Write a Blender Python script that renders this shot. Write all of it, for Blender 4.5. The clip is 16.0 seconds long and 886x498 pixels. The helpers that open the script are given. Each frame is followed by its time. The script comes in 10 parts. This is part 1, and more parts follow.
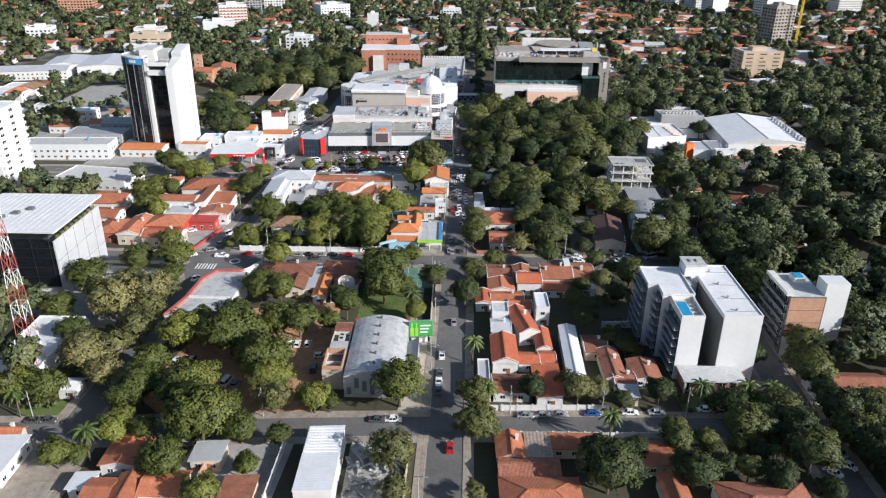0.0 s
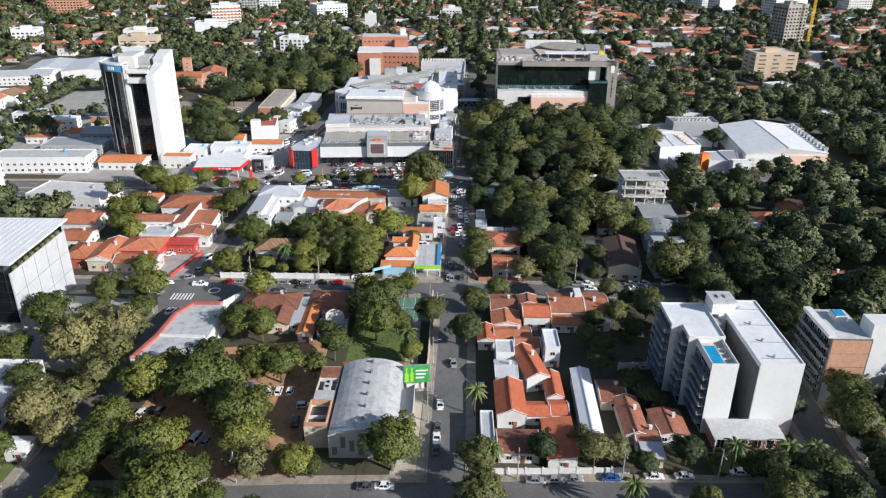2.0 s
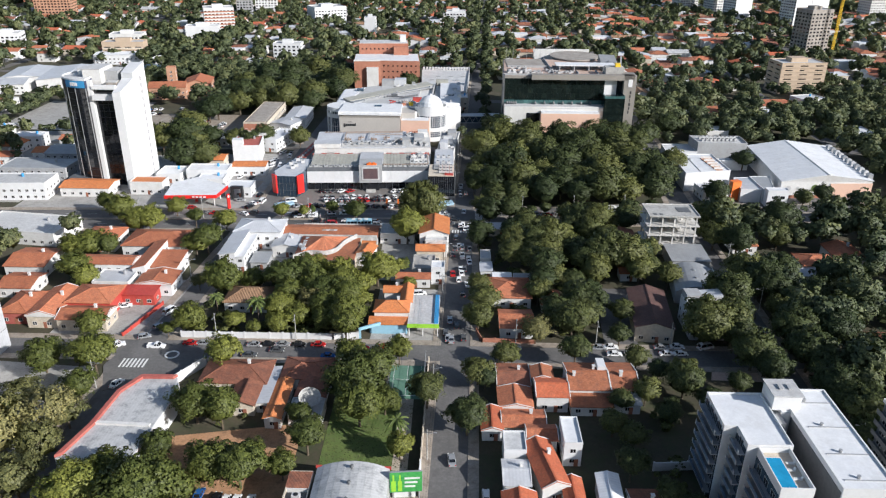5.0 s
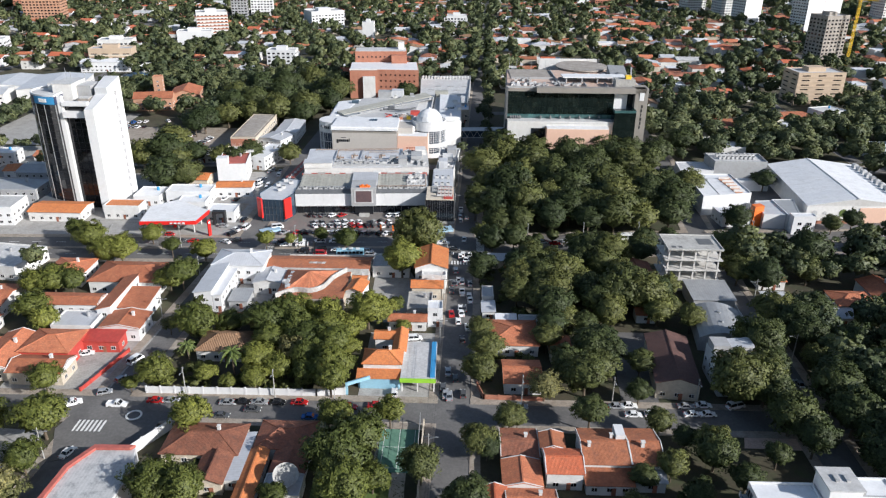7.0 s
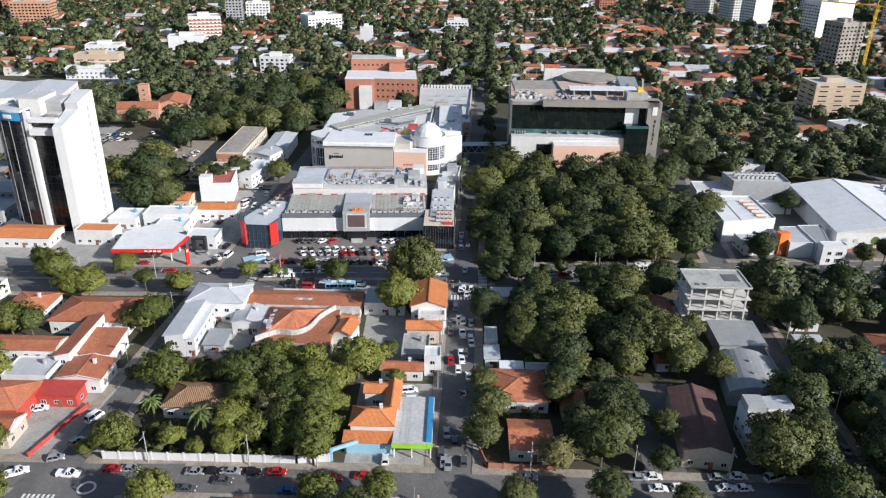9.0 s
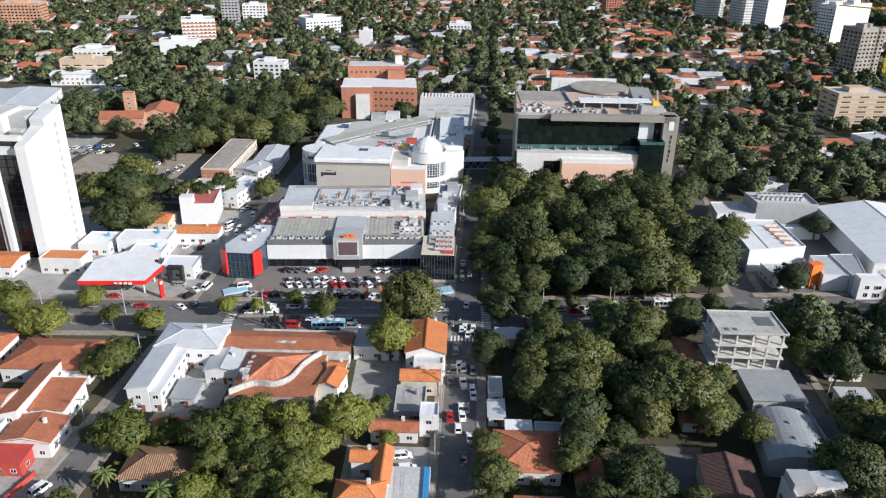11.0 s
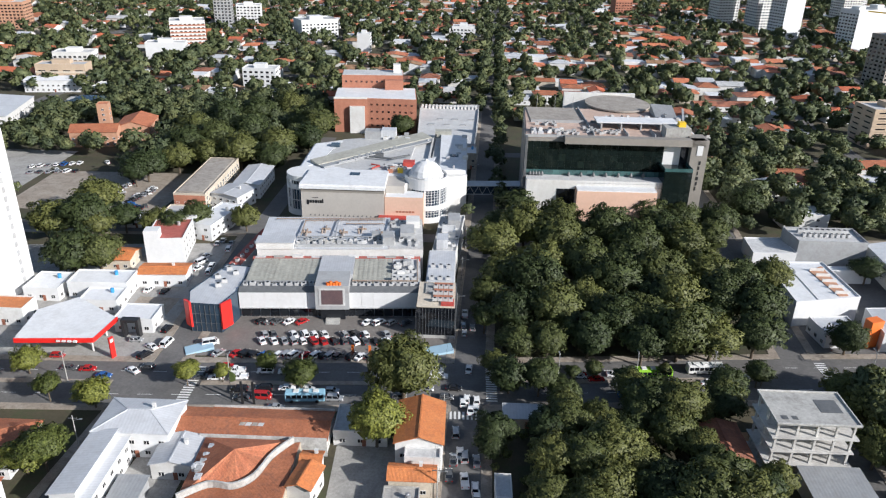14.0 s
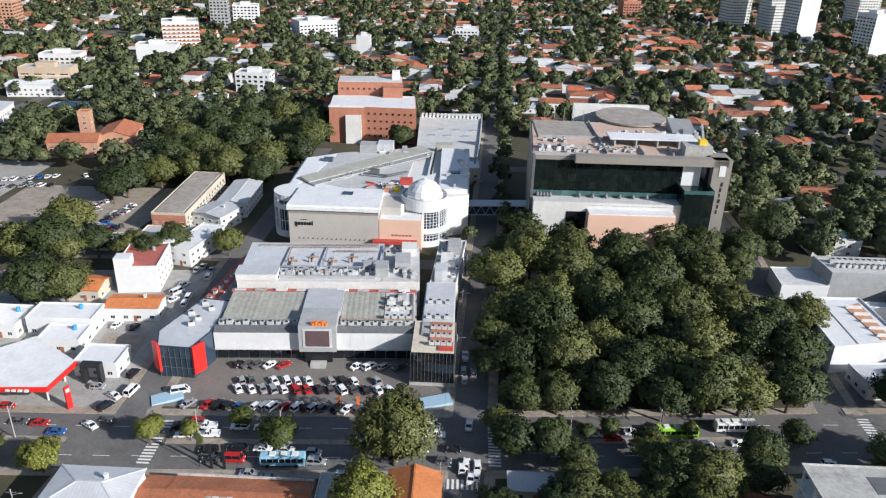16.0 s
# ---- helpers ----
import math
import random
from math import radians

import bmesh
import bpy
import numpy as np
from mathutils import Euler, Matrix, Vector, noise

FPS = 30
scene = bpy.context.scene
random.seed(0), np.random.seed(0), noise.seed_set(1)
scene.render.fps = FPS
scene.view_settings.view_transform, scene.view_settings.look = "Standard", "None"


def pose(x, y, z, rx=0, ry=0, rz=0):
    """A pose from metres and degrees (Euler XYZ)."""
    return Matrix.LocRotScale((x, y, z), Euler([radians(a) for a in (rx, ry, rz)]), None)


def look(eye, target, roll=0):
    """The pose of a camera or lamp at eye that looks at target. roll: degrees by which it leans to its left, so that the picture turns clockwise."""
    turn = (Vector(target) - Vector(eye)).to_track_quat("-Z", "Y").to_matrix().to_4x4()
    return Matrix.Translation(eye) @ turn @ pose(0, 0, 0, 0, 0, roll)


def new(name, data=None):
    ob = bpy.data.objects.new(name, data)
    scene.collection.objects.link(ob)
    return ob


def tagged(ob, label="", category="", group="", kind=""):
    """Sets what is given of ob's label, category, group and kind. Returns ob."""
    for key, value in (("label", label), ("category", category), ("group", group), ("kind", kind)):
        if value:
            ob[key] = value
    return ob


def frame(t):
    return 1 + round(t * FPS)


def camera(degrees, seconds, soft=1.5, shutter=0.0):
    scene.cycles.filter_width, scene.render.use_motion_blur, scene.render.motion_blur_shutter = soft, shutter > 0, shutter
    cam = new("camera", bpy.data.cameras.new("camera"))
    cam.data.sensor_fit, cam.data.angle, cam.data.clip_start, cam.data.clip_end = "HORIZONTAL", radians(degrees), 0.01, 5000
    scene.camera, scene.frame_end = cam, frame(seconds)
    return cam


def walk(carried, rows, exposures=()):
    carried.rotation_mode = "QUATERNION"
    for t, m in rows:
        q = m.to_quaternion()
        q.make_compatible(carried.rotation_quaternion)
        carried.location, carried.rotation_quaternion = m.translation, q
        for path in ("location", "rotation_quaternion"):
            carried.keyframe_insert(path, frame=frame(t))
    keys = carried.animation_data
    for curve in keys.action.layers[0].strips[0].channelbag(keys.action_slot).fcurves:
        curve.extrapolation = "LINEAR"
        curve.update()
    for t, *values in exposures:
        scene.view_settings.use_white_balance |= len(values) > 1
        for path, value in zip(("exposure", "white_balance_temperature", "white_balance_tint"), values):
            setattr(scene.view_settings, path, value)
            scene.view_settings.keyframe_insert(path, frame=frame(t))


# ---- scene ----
cam = camera(61.9, 16.0, 1.2)
PATH = [
    (0, (-0.895, 2.659, 118.756), (-0.908, 4.483, 117.935), 0.7),
    (0.5, (-0.782, 9.029, 118.678), (-0.796, 10.853, 117.857), 0.6),
    (1, (-0.634, 15.428, 118.556), (-0.649, 17.251, 117.733), 0.6),
    (1.5, (-0.49, 21.931, 118.4), (-0.505, 23.754, 117.576), 0.5),
    (2, (-0.365, 28.537, 118.224), (-0.381, 30.358, 117.398), 0.5),
    (2.5, (-0.238, 35.351, 118.08), (-0.255, 37.171, 117.252), 0.5),
    (3, (-0.106, 42.364, 117.99), (-0.124, 44.184, 117.162), 0.5),
    (3.5, (0.046, 49.415, 117.925), (0.027, 51.235, 117.096), 0.4),
    (4, (0.229, 56.442, 117.906), (0.208, 58.262, 117.077), 0.5),
    (6.5, (1.122, 91.213, 118.888), (1.094, 93.033, 118.06), 0.7),
    (7, (1.17, 97.938, 118.941), (1.141, 99.758, 118.114), 0.7),
    (7.5, (1.11, 104.544, 118.954), (1.081, 106.365, 118.128), 0.8),
    (8, (1.04, 111.177, 118.968), (1.011, 112.999, 118.143), 0.9),
    (8.5, (0.968, 117.762, 118.967), (0.94, 119.584, 118.142), 0.9),
    (9, (0.972, 124.394, 118.949), (0.943, 126.216, 118.125), 0.9),
    (11.5, (1.388, 158.156, 118.72), (1.351, 159.978, 117.896), 1.1),
    (12, (1.467, 164.761, 118.679), (1.429, 166.582, 117.854), 1.2),
    (12.5, (1.46, 171.201, 118.631), (1.421, 173.021, 117.804), 1.2),
    (13, (1.334, 177.726, 118.59), (1.295, 179.546, 117.761), 1.3),
    (13.5, (1.118, 184.373, 118.561), (1.078, 186.192, 117.732), 1.3),
    (14, (0.912, 191.038, 118.532), (0.873, 192.858, 117.703), 1.4),
    (14.5, (0.812, 197.653, 118.501), (0.772, 199.472, 117.67), 1.4),
    (15, (0.846, 204.133, 118.486), (0.805, 205.951, 117.655), 1.6),
    (15.5, (0.978, 210.54, 118.498), (0.936, 212.358, 117.665), 1.7),
    (16, (1.142, 216.976, 118.518), (1.097, 218.794, 117.685), 1.7),
]
walk(cam, [(t, look(eye, target, roll)) for t, eye, target, roll in PATH])

# ---------------------------------------------------------------- sky, sun, exposure
world = bpy.data.worlds.new("sky")
scene.world = world
world.use_nodes = True
wn = world.node_tree.nodes
sky = wn.new("ShaderNodeTexSky")
sky.sky_type = "NISHITA"
sky.sun_disc = False
sky.sun_elevation = radians(25.5)
sky.sun_rotation = radians(119)
wn["Background"].inputs["Strength"].default_value = 0.09
world.node_tree.links.new(sky.outputs[0], wn["Background"].inputs["Color"])

sun_data = bpy.data.lights.new("sun", "SUN")
sun_data.energy = 5.0
sun_data.angle = radians(0.55)
sun_data.color = (1.0, 0.965, 0.925)
sun = new("sun", sun_data)
sun.matrix_world = look((0.875 * 300, -0.485 * 300, 0.477 * 300), (0, 0, 0))
scene.view_settings.exposure = 0.36
scene.view_settings.use_white_balance = True
scene.view_settings.white_balance_temperature = 6280

# ---------------------------------------------------------------- materials
MATS = {}


def shader(name):
    m = bpy.data.materials.new(name)
    m.use_nodes = True
    nt = m.node_tree
    return m, nt, nt.nodes["Principled BSDF"]


def link(nt, a, b):
    nt.links.new(a, b)


def noise_node(nt, coord, scale, detail=4, rough=0.6):
    n = nt.nodes.new("ShaderNodeTexNoise")
    n.inputs["Scale"].default_value = scale
    n.inputs["Detail"].default_value = detail
    n.inputs["Roughness"].default_value = rough
    link(nt, coord, n.inputs["Vector"])
    return n


def ramp(nt, fac, stops):
    r = nt.nodes.new("ShaderNodeValToRGB")
    e = r.color_ramp.elements
    while len(e) < len(stops):
        e.new(0.5)
    for el, (p, c) in zip(e, stops):
        el.position, el.color = p, (*c, 1)
    link(nt, fac, r.inputs["Fac"])
    return r


def mixc(nt, fac, a, b, mode="MIX"):
    n = nt.nodes.new("ShaderNodeMix")
    n.data_type, n.blend_type = "RGBA", mode
    for s, v in ((n.inputs["Factor"], fac), (n.inputs["A"], a), (n.inputs["B"], b)):
        if isinstance(v, (int, float)):
            s.default_value = v
        elif isinstance(v, tuple):
            s.default_value = (*v, 1)
        else:
            link(nt, v, s)
    return n.outputs["Result"]


def arith(nt, op, a, b=0.0):
    n = nt.nodes.new("ShaderNodeMath")
    n.operation = op
    for s, v in zip(n.inputs, (a, b)):
        if isinstance(v, (int, float)):
            s.default_value = v
        else:
            link(nt, v, s)
    return n.outputs[0]


def coords(nt, kind="Object"):
    return nt.nodes.new("ShaderNodeTexCoord").outputs[kind]


def surface(name, c1, c2, rough=0.75, big=0.25, fine=3.0, bump=0.15, metal=0.0, vary=0.0, stain=None, ribs=0.0, ribstep=1.0, worldspace=False, grain=0.3):
    """A worn surface: two scales of variation, stains, an optional ribbed relief that runs down the slope, its rib
    shade also in the colour.
    """
    m, nt, p = shader(name)
    co = coords(nt)
    if worldspace:
        co = nt.nodes.new("ShaderNodeNewGeometry").outputs["Position"]
    n1 = noise_node(nt, co, big, 5, 0.65)
    n2 = noise_node(nt, co, fine, 4, 0.7)
    col = ramp(nt, n1.outputs[0], [(0.3, c1), (0.7, c2)]).outputs[0]
    dark = ramp(nt, n2.outputs[0], [(0.25, (1 - grain,) * 3), (0.7, (1 + grain * 0.2,) * 3)]).outputs[0]
    col = mixc(nt, 1.0, col, dark, "MULTIPLY")
    if stain:
        n3 = noise_node(nt, co, big * 2.7, 8, 0.75)
        f = ramp(nt, n3.outputs[0], [(0.48, (0, 0, 0)), (0.66, (1, 1, 1))]).outputs[0]
        col = mixc(nt, arith(nt, "MULTIPLY", f, 0.75), col, stain)
    if vary:
        info = nt.nodes.new("ShaderNodeObjectInfo")
        v = arith(nt, "MULTIPLY_ADD", info.outputs["Random"], 2 * vary)
        nt.nodes[-1].inputs[2].default_value = 1 - vary
        col = mixc(nt, 1.0, col, v, "MULTIPLY")
    height = n2.outputs[0]
    if ribs:
        sep = nt.nodes.new("ShaderNodeSeparateXYZ")
        link(nt, coords(nt), sep.inputs[0])
        nrm = nt.nodes.new("ShaderNodeSeparateXYZ")
        link(nt, coords(nt, "Normal"), nrm.inputs[0])
        side = arith(nt, "GREATER_THAN", arith(nt, "ABSOLUTE", nrm.outputs[0]), arith(nt, "ABSOLUTE", nrm.outputs[1]))
        run = nt.nodes.new("ShaderNodeMix")
        link(nt, side, run.inputs[0]); link(nt, sep.outputs[0], run.inputs[2]); link(nt, sep.outputs[1], run.inputs[3])
        wave = arith(nt, "SINE", arith(nt, "MULTIPLY", run.outputs[0], 6.283 / ribstep))
        height = arith(nt, "ADD", arith(nt, "MULTIPLY", wave, ribs), n2.outputs[0])
        # rib shading laid into the colour: crests lighter, grooves darker
        shade = arith(nt, "MULTIPLY_ADD", wave, 0.03)
        nt.nodes[-1].inputs[2].default_value = 0.98
        col = mixc(nt, 1.0, col, shade, "MULTIPLY")
    link(nt, col, p.inputs["Base Color"])
    p.inputs["Roughness"].default_value = rough
    p.inputs["Metallic"].default_value = metal
    if bump:
        b = nt.nodes.new("ShaderNodeBump")
        b.inputs["Strength"].default_value = bump
        b.inputs["Distance"].default_value = 0.08
        link(nt, height, b.inputs["Height"])
        link(nt, b.outputs[0], p.inputs["Normal"])
    MATS[name] = m
    return m


def plain(name, c, rough=0.4, metal=0.0, glow=0.0):
    m, nt, p = shader(name)
    n = noise_node(nt, coords(nt), 2.0)
    col = mixc(nt, n.outputs[0], tuple(0.85 * v for v in c), tuple(min(1, 1.12 * v) for v in c))
    link(nt, col, p.inputs["Base Color"])
    p.inputs["Roughness"].default_value = rough
    p.inputs["Metallic"].default_value = metal
    MATS[name] = m
    return m


def glazing(name, c, rough=0.06, wobble=0.02, spec=0.6):
    """Dark window glass with slightly uneven panes."""
    m, nt, p = shader(name)
    co = coords(nt)
    n = noise_node(nt, co, 0.35, 3)
    col = mixc(nt, n.outputs[0], tuple(0.6 * v for v in c), tuple(1.5 * v for v in c))
    each = nt.nodes.new("ShaderNodeObjectInfo").outputs["Random"]
    col = mixc(nt, 1.0, col, ramp(nt, each, [(0.0, (0.85, 0.85, 0.85)), (0.85, (1.15, 1.15, 1.15)), (1.0, (1.7, 1.65, 1.5))]).outputs[0], "MULTIPLY")
    link(nt, col, p.inputs["Base Color"])
    p.inputs["Roughness"].default_value = rough
    p.inputs["Specular IOR Level"].default_value = spec
    b = nt.nodes.new("ShaderNodeBump")
    b.inputs["Strength"].default_value = wobble
    b.inputs["Distance"].default_value = 0.3
    link(nt, noise_node(nt, co, 0.5, 1).outputs[0], b.inputs["Height"])
    link(nt, b.outputs[0], p.inputs["Normal"])
    MATS[name] = m
    return m


def leaf(name, dark, mid, light, joined=False):
    m, nt, p = shader(name)
    geo = nt.nodes.new("ShaderNodeNewGeometry")
    if joined:
        tone = noise_node(nt, geo.outputs["Position"], 0.085, 2).outputs[0]
        tone = arith(nt, "MULTIPLY_ADD", tone, 2.6)
        nt.nodes[-1].inputs[2].default_value = -0.8
    else:
        tone = nt.nodes.new("ShaderNodeObjectInfo").outputs["Random"]
    base = ramp(nt, tone, [(0.0, dark), (0.5, mid), (0.85, light), (1.0, tuple(v * 1.15 for v in light))]).outputs[0]
    isl = ramp(nt, geo.outputs["Random Per Island"], [(0.0, (0.80, 0.82, 0.8)), (1.0, (1.2, 1.17, 1.1))]).outputs[0]
    col = mixc(nt, 1.0, base, isl, "MULTIPLY")
    # single leaves within a spray
    fine = noise_node(nt, geo.outputs["Position"], 2.2, 2, 0.7).outputs[0]
    col = mixc(nt, 1.0, col, ramp(nt, fine, [(0.36, (0.45, 0.50, 0.5)), (0.64, (1.5, 1.45, 1.3))]).outputs[0], "MULTIPLY")
    link(nt, col, p.inputs["Base Color"])
    p.inputs["Roughness"].default_value = 0.55
    p.inputs["Specular IOR Level"].default_value = 0.25
    tr = nt.nodes.new("ShaderNodeBsdfTranslucent")
    link(nt, mixc(nt, 1.0, col, (1.0, 1.15, 0.55), "MULTIPLY"), tr.inputs["Color"])
    mx = nt.nodes.new("ShaderNodeMixShader")
    mx.inputs[0].default_value = 0.10
    link(nt, p.outputs[0], mx.inputs[1]); link(nt, tr.outputs[0], mx.inputs[2])
    link(nt, mx.outputs[0], nt.nodes["Material Output"].inputs[0])
    MATS[name] = m
    return m


asphalt = surface("asphalt", (0.125, 0.12, 0.115), (0.185, 0.178, 0.172), 0.85, 0.06, 1.2, 0.2, stain=(0.095, 0.092, 0.09), worldspace=True)
warm_asphalt = surface("warm_asphalt", (0.17, 0.152, 0.138), (0.225, 0.205, 0.188), 0.85, 0.08, 1.4, 0.2, stain=(0.14, 0.125, 0.115), worldspace=True)
paving = surface("paving", (0.30, 0.25, 0.20), (0.42, 0.37, 0.31), 0.85, 0.15, 2.0, 0.2, stain=(0.17, 0.13, 0.10), worldspace=True)
pale_concrete = surface("pale_concrete", (0.54, 0.52, 0.49), (0.66, 0.645, 0.61), 0.85, 0.12, 1.5, 0.1, stain=(0.32, 0.30, 0.28), grain=0.15)
concrete = surface("concrete", (0.38, 0.37, 0.35), (0.52, 0.51, 0.48), 0.8, 0.12, 1.5, 0.15, stain=(0.22, 0.21, 0.19))
sandy_paving = surface("sandy_paving", (0.47, 0.40, 0.31), (0.60, 0.53, 0.43), 0.85, 0.15, 2.0, 0.15, stain=(0.30, 0.24, 0.18), worldspace=True)
yard = surface("yard_concrete", (0.33, 0.32, 0.30), (0.45, 0.435, 0.41), 0.85, 0.1, 1.5, 0.15, stain=(0.22, 0.21, 0.195), worldspace=True)
soil = surface("soil", (0.045, 0.043, 0.025), (0.10, 0.082, 0.05), 0.95, 0.05, 0.9, 0.5, stain=(0.045, 0.065, 0.022), worldspace=True)
dirt = surface("red_dirt", (0.43, 0.23, 0.115), (0.54, 0.31, 0.175), 0.95, 0.15, 1.5, 0.4, stain=(0.16, 0.10, 0.06), worldspace=True)
lawn_mat = surface("grass", (0.085, 0.14, 0.03), (0.15, 0.20, 0.05), 0.9, 0.2, 3.0, 0.6, stain=(0.11, 0.12, 0.05), worldspace=True)
tile = surface("clay_tiles", (0.45, 0.14, 0.068), (0.61, 0.228, 0.112), 0.8, 0.35, 2.4, 0.3, vary=0.22, stain=(0.27, 0.105, 0.065), ribs=0.7, ribstep=0.3, grain=0.42)
old_tile = surface("weathered_tiles", (0.27, 0.10, 0.06), (0.42, 0.165, 0.095), 0.85, 0.3, 2.0, 0.35, vary=0.25, stain=(0.13, 0.07, 0.052), ribs=0.7, ribstep=0.3, grain=0.45)
orange_tile = surface("orange_tiles", (0.60, 0.19, 0.06), (0.70, 0.26, 0.09), 0.75, 0.3, 2.0, 0.3, vary=0.1, stain=(0.40, 0.14, 0.065), ribs=0.7, ribstep=0.3, grain=0.3)
red_tile = surface("bright_red_tiles", (0.50, 0.115, 0.05), (0.60, 0.175, 0.08), 0.8, 0.3, 2.0, 0.3, vary=0.12, stain=(0.32, 0.10, 0.055), ribs=0.7, ribstep=0.3, grain=0.35)
rust_tile = surface("rust_red_tiles", (0.36, 0.125, 0.06), (0.50, 0.185, 0.09), 0.85, 0.18, 1.6, 0.3, stain=(0.22, 0.10, 0.065), ribs=0.5, ribstep=0.3, grain=0.45)
# brown tiles darkened so the colour carries the tree shade on one roof
shaded_tile = surface("shaded_brown_tiles", (0.11, 0.055, 0.045), (0.17, 0.085, 0.07), 0.85, 0.4, 2.0, 0.7, stain=(0.08, 0.05, 0.045), ribs=0.9, ribstep=0.42)
brown_tile = surface("brown_tiles", (0.30, 0.17, 0.09), (0.40, 0.24, 0.14), 0.85, 0.4, 2.0, 0.7, vary=0.1, stain=(0.2, 0.12, 0.07), ribs=1.2, ribstep=0.5)
zinc = surface("zinc_sheet", (0.50, 0.51, 0.53), (0.60, 0.61, 0.63), 0.5, 0.15, 1.0, 0.2, 0.1, vary=0.12, stain=(0.45, 0.45, 0.46), ribs=0.35, ribstep=0.8, grain=0.12)
white_sheet = surface("white_sheet", (0.72, 0.73, 0.75), (0.82, 0.82, 0.82), 0.5, 0.15, 1.0, 0.3, vary=0.06, stain=(0.66, 0.66, 0.66), ribs=0.3, ribstep=0.8, grain=0.1)
mid_sheet = surface("weathered_sheet", (0.50, 0.50, 0.495), (0.57, 0.57, 0.565), 0.7, 0.15, 1.0, 0.25, 0.1, vary=0.05, stain=(0.23, 0.235, 0.24), ribs=0.3, ribstep=0.8, grain=0.12)
grey_sheet = surface("grey_sheet", (0.30, 0.31, 0.32), (0.38, 0.39, 0.40), 0.55, 0.15, 1.0, 0.3, 0.1, vary=0.08, stain=(0.27, 0.27, 0.27), ribs=0.3, ribstep=0.8, grain=0.12)
tan_sheet = surface("tan_sheet", (0.38, 0.37, 0.32), (0.47, 0.46, 0.40), 0.6, 0.15, 1.0, 0.3, vary=0.05, stain=(0.30, 0.29, 0.25), ribs=0.6, ribstep=1.6)
rust_sheet = surface("rusty_sheet", (0.30, 0.23, 0.18), (0.42, 0.36, 0.31), 0.7, 0.5, 2.0, 0.4, stain=(0.25, 0.13, 0.07), ribs=0.8, ribstep=0.9)
white_wall = surface("white_plaster", (0.62, 0.61, 0.585), (0.73, 0.72, 0.70), 0.8, 0.12, 1.2, 0.05, vary=0.06, stain=(0.55, 0.53, 0.50), grain=0.12)
bright_wall = surface("bright_white_panel", (0.66, 0.66, 0.66), (0.73, 0.73, 0.73), 0.6, 0.1, 1.0, 0.03, stain=(0.63, 0.63, 0.62), grain=0.08)
stained_wall = surface("stained_plaster", (0.42, 0.41, 0.39), (0.66, 0.65, 0.62), 0.85, 0.35, 1.5, 0.1, stain=(0.28, 0.27, 0.25), grain=0.3)
cream = surface("cream_plaster", (0.55, 0.48, 0.38), (0.66, 0.58, 0.47), 0.8, 0.12, 1.2, 0.1, vary=0.1, stain=(0.45, 0.38, 0.30))
greige = surface("greige_panel", (0.42, 0.39, 0.36), (0.48, 0.45, 0.41), 0.7, 0.1, 1.0, 0.03, grain=0.1)
grey_wall = surface("grey_render", (0.34, 0.345, 0.35), (0.43, 0.435, 0.44), 0.75, 0.12, 1.0, 0.05, grain=0.15, vary=0.06, stain=(0.30, 0.29, 0.28))
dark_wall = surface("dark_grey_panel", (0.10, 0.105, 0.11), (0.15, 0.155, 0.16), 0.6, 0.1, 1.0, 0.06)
peach = surface("peach_panel", (0.68, 0.44, 0.33), (0.73, 0.49, 0.37), 0.75, 0.1, 1.0, 0.03, grain=0.08)
tan_wall = surface("tan_wall", (0.46, 0.35, 0.25), (0.54, 0.42, 0.31), 0.8, 0.1, 1.0, 0.05, grain=0.15)
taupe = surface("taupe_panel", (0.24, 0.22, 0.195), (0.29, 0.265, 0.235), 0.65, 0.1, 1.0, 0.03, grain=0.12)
terrace = surface("terrace_tiles", (0.52, 0.36, 0.28), (0.62, 0.47, 0.39), 0.85, 0.12, 1.2, 0.1, stain=(0.40, 0.30, 0.25))
old_roof = surface("old_roof_slab", (0.30, 0.27, 0.24), (0.44, 0.40, 0.35), 0.9, 0.12, 1.2, 0.15, stain=(0.20, 0.17, 0.15))
cap_navy = plain("navy_panel", (0.018, 0.028, 0.075), 0.3)
red_paint = surface("red_paint", (0.45, 0.05, 0.04), (0.55, 0.08, 0.06), 0.6, 0.2, 1.0, 0.06, stain=(0.38, 0.07, 0.05))
red_sign = plain("red_sign", (0.75, 0.025, 0.02), 0.4)
pink_red = surface("faded_red_wall", (0.40, 0.095, 0.08), (0.48, 0.14, 0.11), 0.8, 0.2, 1.0, 0.1, stain=(0.40, 0.14, 0.10))
brick_mat = surface("brick", (0.40, 0.16, 0.10), (0.50, 0.22, 0.14), 0.85, 0.3, 3.0, 0.4, stain=(0.33, 0.14, 0.09))
raw_brick = surface("raw_brick", (0.46, 0.24, 0.15), (0.58, 0.34, 0.22), 0.9, 0.5, 3.0, 0.4, stain=(0.40, 0.22, 0.15))
roof_felt = surface("roof_membrane", (0.50, 0.50, 0.50), (0.62, 0.62, 0.61), 0.8, 0.1, 1.0, 0.08, vary=0.08, stain=(0.42, 0.41, 0.40))
white_roof = surface("white_membrane", (0.68, 0.69, 0.71), (0.76, 0.765, 0.77), 0.7, 0.08, 0.8, 0.05, stain=(0.57, 0.57, 0.57), grain=0.14)
bark = surface("bark", (0.10, 0.075, 0.05), (0.18, 0.14, 0.10), 0.9, 1.0, 5.0, 0.5)
glass_dark = glazing("dark_glass", (0.012, 0.014, 0.018))
glass_green = glazing("green_glass", (0.008, 0.013, 0.012), 0.08, 0.03)
glass_blue = glazing("blue_glass", (0.03, 0.05, 0.075))
glass_grey = glazing("grey_glass", (0.06, 0.07, 0.075), 0.12)
